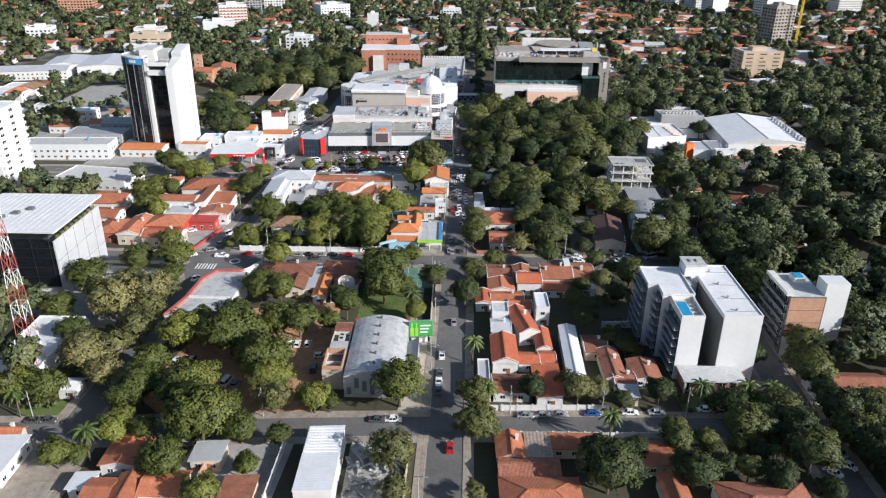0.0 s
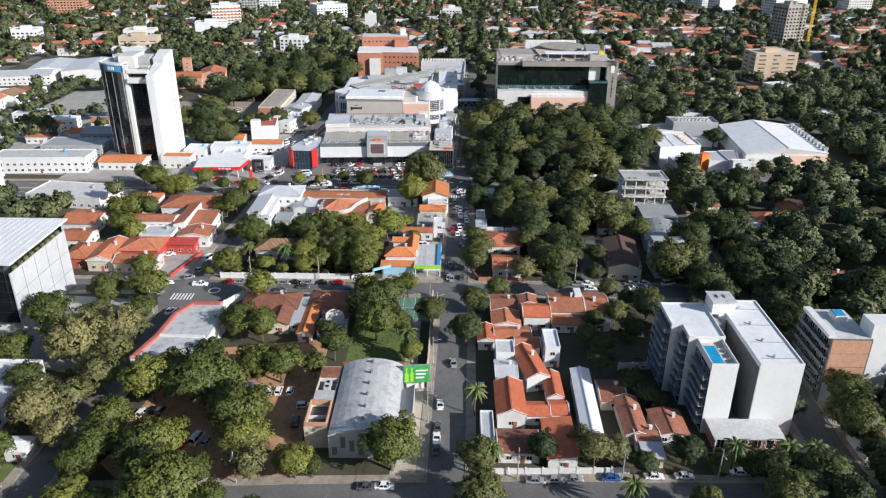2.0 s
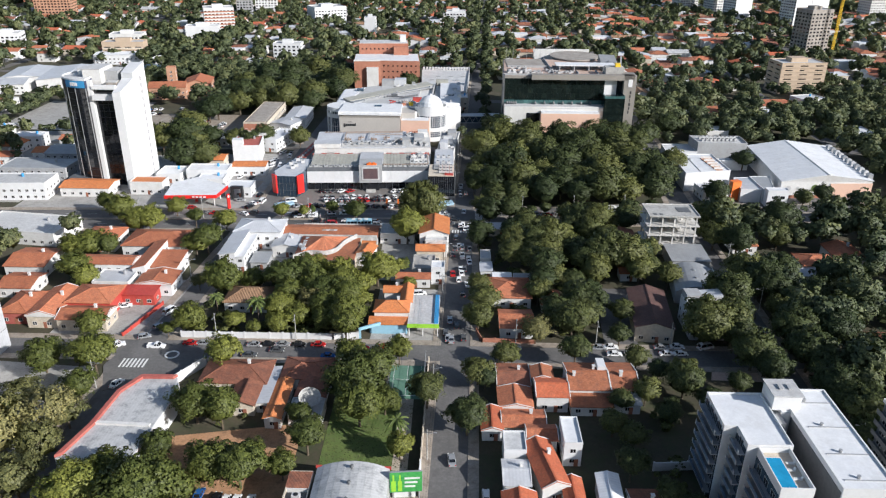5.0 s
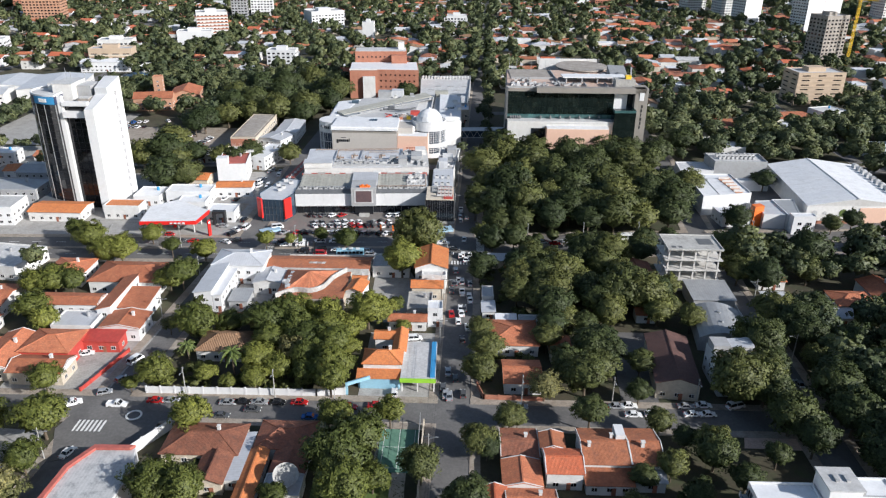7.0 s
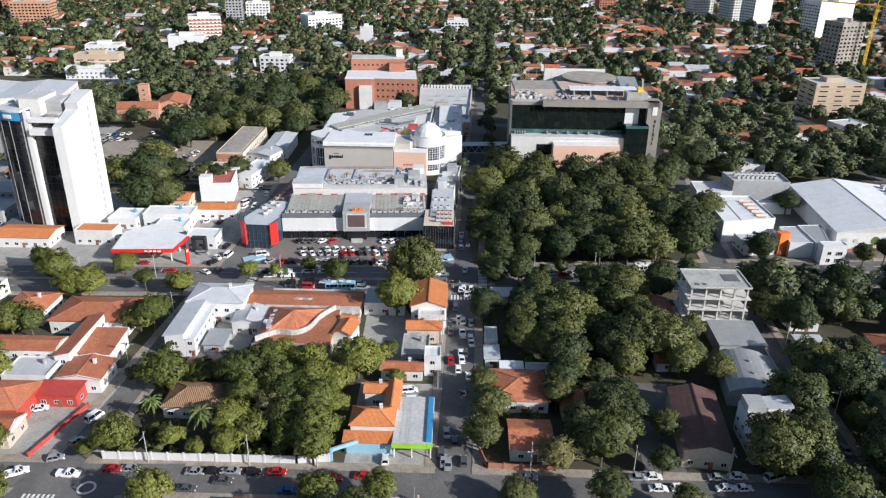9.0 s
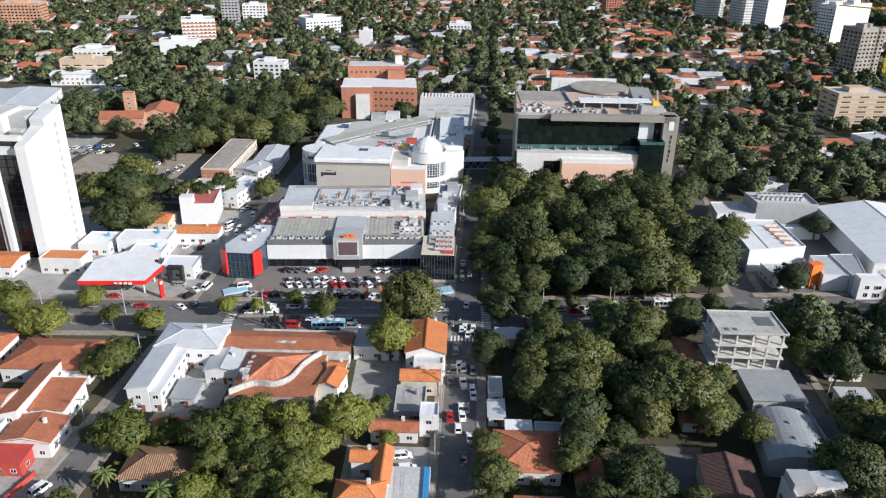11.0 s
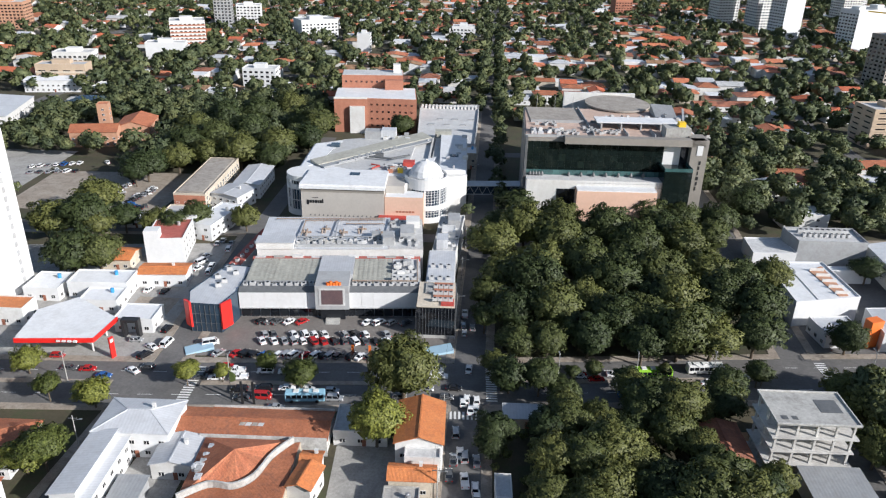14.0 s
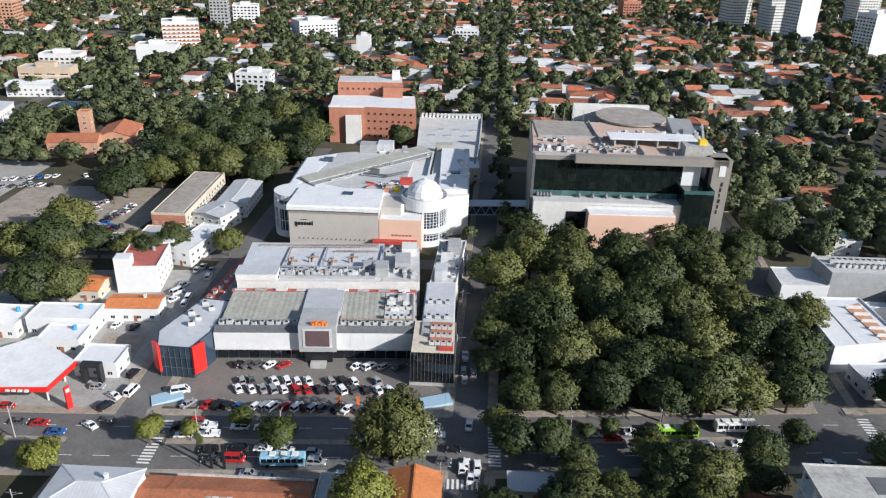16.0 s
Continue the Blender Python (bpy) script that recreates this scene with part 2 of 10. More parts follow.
glass_teal = glazing("teal_glass", (0.05, 0.11, 0.11), 0.08, 0.02)
glass_rail = glazing("balustrade_glass", (0.09, 0.13, 0.19), 0.08, 0.02)
pool_mat = glazing("pool_water", (0.02, 0.28, 0.5), 0.05, 0.05)
white_paint = plain("white_line_paint", (0.72, 0.72, 0.70), 0.7)
black_metal = plain("black_metal", (0.02, 0.02, 0.022), 0.5)
steel = plain("galvanised_steel", (0.5, 0.5, 0.5), 0.45, 0.6)
blue_paint = plain("blue_paint", (0.05, 0.28, 0.55), 0.5)
ramp_blue = plain("pale_blue_paint", (0.38, 0.55, 0.66), 0.5)
sky_paint = plain("light_blue_paint", (0.30, 0.52, 0.64), 0.5)
green_paint = plain("lime_green_paint", (0.32, 0.62, 0.05), 0.5)
bill_green = surface("billboard_green", (0.04, 0.30, 0.06), (0.10, 0.45, 0.12), 0.5, 0.4, 2.0, 0.0, stain=(0.02, 0.22, 0.06))
court_green = surface("court_green", (0.10, 0.22, 0.16), (0.14, 0.27, 0.19), 0.9, 0.3, 2.0, 0.05)
orange_paint = plain("orange_paint", (0.80, 0.18, 0.03), 0.5)
yellow_paint = plain("yellow_paint", (0.80, 0.52, 0.03), 0.5)
rubber = plain("rubber", (0.02, 0.02, 0.02), 0.8)
screen_mat = surface("led_screen", (0.10, 0.07, 0.08), (0.16, 0.10, 0.10), 0.4, 0.3, 3.0, 0.0)
lamp_red = plain("red_lamp_glass", (0.4, 0.01, 0.01), 0.2)
lamp_clear = plain("clear_lamp_glass", (0.8, 0.8, 0.75), 0.15)
leaves = leaf("leaves", (0.039, 0.056, 0.025), (0.068, 0.085, 0.034), (0.120, 0.129, 0.046))
# paler, yellower copy of leaves with front-lit brightness in its colour
sunlit_leaves = leaf("sunlit_leaves", (0.064, 0.082, 0.026), (0.106, 0.124, 0.034), (0.172, 0.184, 0.046))
thin_leaves = leaf("dry_leaves", (0.115, 0.12, 0.052), (0.155, 0.155, 0.066), (0.20, 0.185, 0.085))
palm_leaf = leaf("palm_leaves", (0.06, 0.09, 0.025), (0.09, 0.12, 0.035), (0.12, 0.15, 0.05))
# distance haze put into the leaf colour: paler and bluer than leaves
hazy_leaves = leaf("hazy_leaves", (0.060, 0.080, 0.048), (0.092, 0.112, 0.058), (0.140, 0.154, 0.076), True)
CAR_PAINT = {n: plain("car_paint_" + n, c, 0.25, mtl) for n, c, mtl in (
    ("white", (0.80, 0.80, 0.79), 0.0), ("silver", (0.45, 0.46, 0.47), 0.4), ("grey", (0.12, 0.125, 0.13), 0.3),
    ("black", (0.015, 0.015, 0.017), 0.0), ("red", (0.42, 0.02, 0.02), 0.0), ("blue", (0.03, 0.12, 0.35), 0.1))}

# ---------------------------------------------------------------- mesh helpers


def B():
    return bmesh.new()


def done(name, bm, mats):
    me = bpy.data.meshes.new(name)
    bmesh.ops.recalc_face_normals(bm, faces=bm.faces)
    bm.to_mesh(me)
    bm.free()
    for m in mats if isinstance(mats, (list, tuple)) else [mats]:
        me.materials.append(m)
    return me


def part(name, bm, material, parent, label=""):
    ob = new(name, done(name, bm, material))
    ob.parent = parent
    return tagged(ob, label)


def put(name, me, parent, m=None, label=""):
    ob = new(name, me)
    ob.parent = parent
    if m is not None:
        ob.matrix_basis = m
    return tagged(ob, label)


def thing(name, m, label, category, group="", kind=""):
    ob = new(name)
    ob.matrix_basis = m
    return tagged(ob, label, category, group, kind)


def structure(name, bm, material, label="", category=""):
    return tagged(new(name, done(name, bm, material)), label, category, kind="structure")


def faces(bm, pts, idx, mi=0):
    v = [bm.verts.new(p) for p in pts]
    for f in idx:
        bm.faces.new([v[i] for i in f]).material_index = mi
    return v


def prism(bm, poly, z0, z1, mi=0, top=None):
    """An upright prism over a polygon; top: heights of the upper corners, where they differ."""
    n = len(poly)
    tz = top or [z1] * n
    pts = [(x, y, z0) for x, y in poly] + [(x, y, z) for (x, y), z in zip(poly, tz)]
    idx = [tuple(range(n - 1, -1, -1)), tuple(range(n, 2 * n))] + [(i, (i + 1) % n, n + (i + 1) % n, n + i) for i in range(n)]
    return faces(bm, pts, idx, mi)


def box(bm, x0, y0, z0, x1, y1, z1, mi=0):
    return prism(bm, [(x0, y0), (x1, y0), (x1, y1), (x0, y1)], z0, z1, mi)


def ring(bm, poly, inner, z0, z1, mi=0):
    """A parapet: an upright band between two polygons."""
    n = len(poly)
    pts = [(*p, z0) for p in poly] + [(*p, z1) for p in poly] + [(*p, z0) for p in inner] + [(*p, z1) for p in inner]
    idx = []
    for i in range(n):
        j = (i + 1) % n
        idx += [(i, j, n + j, n + i), (2 * n + j, 2 * n + i, 3 * n + i, 3 * n + j), (n + i, n + j, 3 * n + j, 3 * n + i), (j, i, 2 * n + i, 2 * n + j)]
    faces(bm, pts, idx, mi)


def rect(x0, y0, x1, y1, inset=0.0):
    return [(x0 + inset, y0 + inset), (x1 - inset, y0 + inset), (x1 - inset, y1 - inset), (x0 + inset, y1 - inset)]


def inset_poly(poly, d):
    """A convex-ish polygon (counter-clockwise) drawn in by d."""
    n, out = len(poly), []
    for i in range(n):
        a, b, c = Vector(poly[i - 1]), Vector(poly[i]), Vector(poly[(i + 1) % n])
        u, v = (b - a).normalized(), (c - b).normalized()
        nu, nv = Vector((-u.y, u.x)), Vector((-v.y, v.x))
        k = max(0.35, 1 + nu.dot(nv))
        out.append(tuple(b + (nu + nv) * (d / k)))
    return out


def cyl(bm, x, y, z0, z1, r, n=12, r2=None, mi=0):
    r2 = r if r2 is None else r2
    lo = [(x + r * math.cos(2 * math.pi * i / n), y + r * math.sin(2 * math.pi * i / n), z0) for i in range(n)]
    hi = [(x + r2 * math.cos(2 * math.pi * i / n), y + r2 * math.sin(2 * math.pi * i / n), z1) for i in range(n)]
    idx = [(i, (i + 1) % n, n + (i + 1) % n, n + i) for i in range(n)] + [tuple(range(n - 1, -1, -1)), tuple(range(n, 2 * n))]
    faces(bm, lo + hi, idx, mi)


def beam(bm, a, b, w, h=None, mi=0):
    """A straight square bar between two points."""
    a, b = Vector(a), Vector(b)
    d = (b - a).normalized()
    s = d.cross(Vector((0, 0, 1)))
    s = Vector((1, 0, 0)) if s.length < 1e-3 else s.normalized()
    u = s.cross(d)
    h = w if h is None else h
    c = [s * (i * w / 2) + u * (j * h / 2) for i, j in ((-1, -1), (1, -1), (1, 1), (-1, 1))]
    faces(bm, [a + v for v in c] + [b + v for v in c], [(3, 2, 1, 0), (4, 5, 6, 7), (0, 1, 5, 4), (1, 2, 6, 5), (2, 3, 7, 6), (3, 0, 4, 7)], mi)


def roof_mesh(bm, x0, y0, x1, y1, z, rise, kind, axis="x", over=0.5, th=0.2):
    """A pitched roof with thickness over a rectangle: gable, hip or shed."""
    x0, y0, x1, y1 = x0 - over, y0 - over, x1 + over, y1 + over
    mx, my = (x0 + x1) / 2, (y0 + y1) / 2
    if kind == "shed":
        hs = [z, z, z + rise, z + rise] if axis == "x" else [z, z + rise, z + rise, z]
        p = rect(x0, y0, x1, y1)
        faces(bm, [(*a, h) for a, h in zip(p, hs)] + [(*a, h + th) for a, h in zip(p, hs)],
              [(3, 2, 1, 0), (4, 5, 6, 7), (0, 1, 5, 4), (1, 2, 6, 5), (2, 3, 7, 6), (3, 0, 4, 7)])
        return
    if axis == "x":
        run = min((y1 - y0) / 2, (x1 - x0) / 2 - 0.2) if kind == "hip" else 0
        r0, r1 = (x0 + run, my), (x1 - run, my)
        idx = [(0, 1, 5, 4), (2, 3, 4, 5), (3, 0, 4), (1, 2, 5)]
    else:
        run = min((x1 - x0) / 2, (y1 - y0) / 2 - 0.2) if kind == "hip" else 0
        r0, r1 = (mx, y0 + run), (mx, y1 - run)
        idx = [(1, 2, 5, 4), (3, 0, 4, 5), (0, 1, 4), (2, 3, 5)]
    base = rect(x0, y0, x1, y1)
    if kind == "gable":
        # open gable ends: the two slopes, closed by verge boards
        idx = idx[:2]
        ends = ((3, 0, r0), (1, 2, r1)) if axis == "x" else ((0, 1, r0), (2, 3, r1))
        for i, j, r in ends:
            for c in (base[i], base[j]):
                faces(bm, [(*c, z), (*r, z + rise), (*r, z + rise + th), (*c, z + th)], [(0, 1, 2, 3)])
    for dz, flip in ((th, False), (0, True)):
        pts = [(*p, z + dz) for p in base] + [(*r0, z + rise + dz), (*r1, z + rise + dz)]
        faces(bm, pts, [tuple(reversed(f)) if flip else f for f in idx])
    eaves = range(4) if kind != "gable" else (0, 2) if axis == "x" else (1, 3)
    faces(bm, [(*p, z) for p in base] + [(*p, z + th) for p in base], [(i, (i + 1) % 4, 4 + (i + 1) % 4, 4 + i) for i in eaves])
    # ridge capping
    beam(bm, (*r0, z + rise + th + 0.03), (*r1, z + rise + th + 0.03), 0.4, 0.14)
    if kind == "hip":
        for c, r in zip(base, (r0, r1, r1, r0) if axis == "x" else (r0, r0, r1, r1)):
            beam(bm, (*c, z + th + 0.03), (*r, z + rise + th + 0.03), 0.35, 0.12)


CACHE = {}


def window_mesh(w=1.4, h=1.2, glass=None, frame=None):
    key = ("window", round(w, 1), round(h, 1), glass and glass.name, frame and frame.name)
    if key not in CACHE:
        bm = B()
        # one piece: a frame plate with two recessed panes, and a sill
        xs = [-w / 2, -w / 2 + 0.09, -0.045, 0.045, w / 2 - 0.09, w / 2]
        zs = [0, 0.09, h - 0.09, h]
        g = [[bm.verts.new((x, -0.07, z)) for x in xs] for z in zs]
        for r in range(3):
            for c in range(5):
                q = [g[r][c], g[r][c + 1], g[r + 1][c + 1], g[r + 1][c]]
                if r == 1 and c in (1, 3):
                    inner = [bm.verts.new((v.co.x, -0.015, v.co.z)) for v in q]
                    for k in range(4):
                        bm.faces.new([q[k], q[(k + 1) % 4], inner[(k + 1) % 4], inner[k]])
                    bm.faces.new(inner).material_index = 1
                else:
                    bm.faces.new(q)
        back = [bm.verts.new((x, 0.05, z)) for x, z in ((xs[0], 0), (xs[5], 0), (xs[5], h), (xs[0], h))]
        bm.faces.new([g[0][c] for c in range(5, -1, -1)] + [back[0], back[1]])
        bm.faces.new([g[3][c] for c in range(6)] + [back[2], back[3]])
        bm.faces.new([g[r][0] for r in range(4)] + [back[3], back[0]])
        bm.faces.new([g[r][5] for r in range(3, -1, -1)] + [back[1], back[2]])
        CACHE[key] = done("window", bm, [frame or white_wall, glass or glass_dark])
    return CACHE[key]


def door_mesh():
    if "door" not in CACHE:
        bm = B()
        box(bm, -0.5, -0.08, 0, 0.5, 0.04, 2.1)
        box(bm, -0.42, -0.1, 0.15, 0.42, -0.05, 1.0)
        box(bm, -0.42, -0.1, 1.15, 0.42, -0.05, 1.95)
        CACHE["door"] = done("door", bm, old_tile)
    return CACHE["door"]


def windows_on(parent, x0, y0, x1, y1, z, step=3.2, w=1.4, h=1.2, sides="SEWN", glass=None, frame=None, name="window"):
    me = window_mesh(w, h, glass, frame)
    for s in sides:
        span = (x1 - x0) if s in "SN" else (y1 - y0)
        n = max(1, int((span - 0.6) / step))
        for i in range(n):
            u = (i + 0.5) / n * span
            m = {"S": pose(x0 + u, y0, z), "N": pose(x1 - u, y1, z, 0, 0, 180), "E": pose(x1, y0 + u, z, 0, 0, 90), "W": pose(x0, y1 - u, z, 0, 0, -90)}[s]
            put(name, me, parent, m)


def gable_wall(bm, x0, y0, x1, y1, h, rise, kind, axis):
    if kind == "gable":
        mx, my = (x0 + x1) / 2, (y0 + y1) / 2
        if axis == "x":
            pts = [(x, y, z) for x in (x0, x1) for y, z in ((y0, 0), (y1, 0), (y1, h), (my, h + rise), (y0, h))]
        else:
            pts = [(x, y, z) for y in (y0, y1) for x, z in ((x0, 0), (x1, 0), (x1, h), (mx, h + rise), (x0, h))]
        faces(bm, pts, [(0, 1, 2, 3, 4), (9, 8, 7, 6, 5)] + [(i, (i + 1) % 5, 5 + (i + 1) % 5, 5 + i) for i in range(5)])
    elif kind == "shed":
        hs = [h, h, h + rise, h + rise] if axis == "x" else [h, h + rise, h + rise, h]
        prism(bm, rect(x0, y0, x1, y1), 0, h, 0, hs)
    else:
        box(bm, x0, y0, 0, x1, y1, h)


FOOTPRINTS = []


def built_on(x, y, inset=0.0):
    """Whether a place lies on the plan of a house, by that inset."""
    for cx, cy, w, d, a in FOOTPRINTS:
        u, v = (x - cx) * math.cos(a) + (y - cy) * math.sin(a), (y - cy) * math.cos(a) - (x - cx) * math.sin(a)
        if abs(u) < w - inset and abs(v) < d - inset:
            return True
    return False


def house(x0, y0, x1, y1, h=3.2, kind="gable", axis="x", rise=1.3, wall=None, roof=None, label="", rot=0, sides="SE", name="house", category="house", extra=True, over=0.45):
    """A house by its plan corners: walls, roof, windows and a door; flat roofs get a parapet."""
    w, d = (x1 - x0) / 2, (y1 - y0) / 2
    wall, roof = wall or white_wall, roof or tile
    FOOTPRINTS.append(((x0 + x1) / 2, (y0 + y1) / 2, w, d, radians(rot)))
    t = thing(name, pose((x0 + x1) / 2, (y0 + y1) / 2, 0, 0, 0, rot), label or "low plastered house with a clay tile roof", category)
    bm = B()
    gable_wall(bm, -w, -d, w, d, h, rise, kind, axis)
    part("wall", bm, wall, t)
    bm = B()
    if kind == "flat":
        box(bm, -w + 0.25, -d + 0.25, h + 0.004, w - 0.25, d - 0.25, h + 0.12)
        part("roof", bm, roof, t)
        bm = B()
        ring(bm, rect(-w, -d, w, d, -0.03), rect(-w, -d, w, d, 0.22), h - 0.05, h + 0.55)
        part("parapet", bm, wall, t)
        if extra and w > 3 and d > 3:
            bm = B()
            cyl(bm, w * 0.4, d * 0.4, h + 0.12, h + 1.5, 0.6, 14)
            cyl(bm, w * 0.4, d * 0.4, h + 1.5, h + 1.7, 0.45, 14, 0.2)
            part("water_tank", bm, steel if int(x0) % 2 else blue_paint, t)
    else:
        roof_mesh(bm, -w, -d, w, d, h + 0.02, rise, kind, axis, over)
        bmesh.ops.remove_doubles(bm, verts=bm.verts, dist=0.02)
        part("roof", bm, roof, t)
        if kind == "gable" and name == "house" and ((8 < x0 < 50 and 160 < y0 < 252) or (-142 < x0 < -84 and 258 < y0 < 345)):
            # raised white gable parapets at both ends
            u, v = (w, d) if axis == "x" else (d, w)
            u += over - 0.12
            for s in (-1, 1):
                prof = [(-v - 0.3, h - 0.25), (v + 0.3, h - 0.25), (v + 0.3, h + 0.32), (0, h + rise + 0.42), (-v - 0.3, h + 0.32)]
                pts = [(s * u + e, p, z) for e in (-0.1, 0.1) for p, z in prof]
                if axis == "y":
                    pts = [(p, q, z) for q, p, z in pts]
                bm = B()
                faces(bm, pts, [(0, 1, 2, 3, 4), (9, 8, 7, 6, 5)] + [(i, 5 + i, 5 + (i + 1) % 5, (i + 1) % 5) for i in range(5)])
                bmesh.ops.recalc_face_normals(bm, faces=bm.faces)
                part("gable_parapet", bm, white_wall, t)
            bm = B()
        if kind == "gable" and rise > 0.6 and name == "house":
            bm = B()
            if axis == "x":
                beam(bm, (-w - over, 0, h + rise + 0.2), (w + over, 0, h + rise + 0.2), 0.34, 0.16)
            else:
                beam(bm, (0, -d - over, h + rise + 0.2), (0, d + over, h + rise + 0.2), 0.34, 0.16)
            part("ridge", bm, roof, t)
        if extra and kind != "shed" and int(abs(x0) * 7 + y0) % 3 == 0:
            bm = B()
            box(bm, w * 0.3, d * 0.2, h + rise * 0.3, w * 0.3 + 0.7, d * 0.2 + 0.7, h + rise + 0.9)
            box(bm, w * 0.3 - 0.1, d * 0.2 - 0.1, h + rise + 0.9, w * 0.3 + 0.8, d * 0.2 + 0.8, h + rise + 1.05)
            part("chimney", bm, white_wall, t)
    for lvl in range(max(1, int(h / 2.9))):
        windows_on(t, -w, -d, w, d, lvl * 2.9 + 1.0, sides=sides, step=3.2 if name != "distant_house" else 6.0)
    if "S" in sides and name != "distant_house":
        put("door", door_mesh(), t, pose(min(w - 0.8, 0.9), -d, 0))
    return t

# ---------------------------------------------------------------- ground, streets, pavements


def along(line, v):
    pts = [(p[0], p[1]) for p in line]
    if v <= pts[0][0]:
        (a, b), (c, d) = pts[0], pts[1]
    else:
        (a, b), (c, d) = pts[-2], pts[-1]
        for p, q in zip(pts, pts[1:]):
            if v <= q[0]:
                (a, b), (c, d) = p, q
                break
    return b + (v - a) / (c - a) * (d - b)


# north-south streets as (y, x) and cross streets as (x, y)
MAIN = [(-200, -9), (120, -1.5), (345, 4.2), (500, 11.7), (900, 28), (1500, 54)]
LEFT = [(-200, -106), (120, -96), (190, -93), (255, -89), (290, -86.5), (370, -80.5), (470, -79.5), (600, -74)]
RIGHT = [(-200, 91), (150, 92.5), (250, 95), (340, 98), (375, 102), (430, 106), (480, 111), (900, 128), (1500, 154)]
CROSS_A = [(-400, 142), (-106, 151), (-34, 155), (20, 157), (73, 157.3), (400, 160)]
CROSS_B = [(-400, 254), (-80, 256), (80, 255.5), (400, 253)]
AVENUE = [(-600, 338), (-80, 357), (0, 361.5), (66, 367.5), (94, 370), (600, 405)]
CROSS_C = [(-400, 452), (-80, 464), (20, 460), (110, 464), (600, 486)]
NS = [(MAIN, 4.4), (LEFT, 4.0), (RIGHT, 4.6)]
EW = [(CROSS_A, 3.9), (CROSS_B, 4.3), (AVENUE, 10.0), (CROSS_C, 4.0)]


def strip(bm, line, lo, hi, z0, z1, a, b, ns, mi=0):
    n = max(1, int(abs(b - a) / 12))
    for i in range(n):
        u, v = a + (b - a) * i / n, a + (b - a) * (i + 1) / n
        cu, cv = along(line, u), along(line, v)
        if ns:
            prism(bm, [(cu + lo, u), (cu + hi, u), (cv + hi, v), (cv + lo, v)], z0, z1, mi)
        else:
            prism(bm, [(u, cu + lo), (v, cv + lo), (v, cv + hi), (u, cu + hi)], z0, z1, mi)


bm = B()
n = 40
for i in range(n):
    for j in range(n):
        s = 6000 / n
        x, y = -3000 + i * s, -1500 + j * s
        faces(bm, [(x, y, 0), (x + s, y, 0), (x + s, y + s, 0), (x, y + s, 0)], [(0, 1, 2, 3)])
bmesh.ops.remove_doubles(bm, verts=bm.verts, dist=0.01)
structure("ground", bm, soil, "olive brown soil with grass and leaf litter", "ground")

for k, (line, hw) in enumerate(NS):
    bm = B()
    strip(bm, line, -hw, hw, -0.2, 0.020, -150, 1500 if k != 1 else 600, True)
    structure("road", bm, asphalt, "worn grey asphalt street", "road")
for k, (line, hw) in enumerate(EW):
    bm = B()
    strip(bm, line, -hw, hw, -0.2, 0.028 + 0.004 * k, -420, 600, False)
    structure("road", bm, asphalt, "worn grey asphalt cross street" if k != 2 else "wide asphalt avenue with a planted median", "road")

# pavements with kerbs along every stretch between two crossings
ys_main = [along(c, 0) for c, _ in EW]
for line, hw in NS:
    for k in range(len(EW) + 1):
        a = -100 if k == 0 else along(EW[k - 1][0], along(line, ys_main[k - 1])) + EW[k - 1][1]
        b = 700 if k == len(EW) else along(EW[k][0], along(line, ys_main[k])) - EW[k][1]
        if line is LEFT and k == len(EW):
            continue
        bm = B()
        for lo, hi in ((-hw - 2.6, -hw), (hw, hw + 2.6)):
            strip(bm, line, lo, hi, -0.1, 0.15, a, b, True)
        structure("pavement", bm, paving, "sandy concrete pavement with a raised kerb", "pavement")
for j, (line, hw) in enumerate(EW):
    for k in range(len(NS) + 1):
        order = [NS[1], NS[0], NS[2]]
        a = -350 if k == 0 else along(order[k - 1][0], along(line, 0)) + order[k - 1][1]
        b = 400 if k == len(NS) else along(order[k][0], along(line, 0)) - order[k][1]
        if j == 3 and k == 1:
            continue
        bm = B()
        for lo, hi in ((-hw - 2.6, -hw), (hw, hw + 2.6)):
            strip(bm, line, lo, hi, -0.1, 0.156, a, b, False)
        structure("pavement", bm, paving, "sandy concrete pavement with a raised kerb", "pavement")

# avenue median: kerb, soil
bm = B()
for a, b in ((-300, -92), (-68, -12), (18, 88), (118, 380)):
    strip(bm, AVENUE, -0.9, 0.9, 0.0, 0.2, a, b, False)
structure("median", bm, paving, "narrow planted median of the avenue", "median")
# painted lines
bm = B()
for a in range(-290, 370, 9):
    if not -14 < a < 20:
        for off in (-5.4, 5.4):
            strip(bm, AVENUE, off - 0.08, off + 0.08, 0.036, 0.046, a, a + 4, False)


def crosswalk(cx, cy, w, ns, n, z=0.036):
    """Bars that lie along the street they cross."""
    for i in range(n):
        o = (i - (n - 1) / 2) * 1.1
        if ns:
            box(bm, cx + o - 0.28, cy - w / 2, z, cx + o + 0.28, cy + w / 2, z + 0.011)
        else:
            box(bm, cx - w / 2, cy + o - 0.28, z, cx + w / 2, cy + o + 0.28, z + 0.011)


crosswalk(3.9, 347.5, 3.2, True, 7)
crosswalk(-70.5, 357.5, 3.0, False, 15)
crosswalk(-90, 247.5, 4.5, True, 7, 0.17)
crosswalk(11.5, 362, 3.0, False, 15)
crosswalk(108.5, 371, 3.0, False, 15)
structure("road_marking", bm, white_paint, "white painted lane lines and zebra bars", "road marking")

# yards, lots and lawns


def slab(name, poly, material, label, z=0.06, category="yard"):
    bm = B()
    prism(bm, poly, -0.1, z)
    return structure(name, bm, material, label, category)


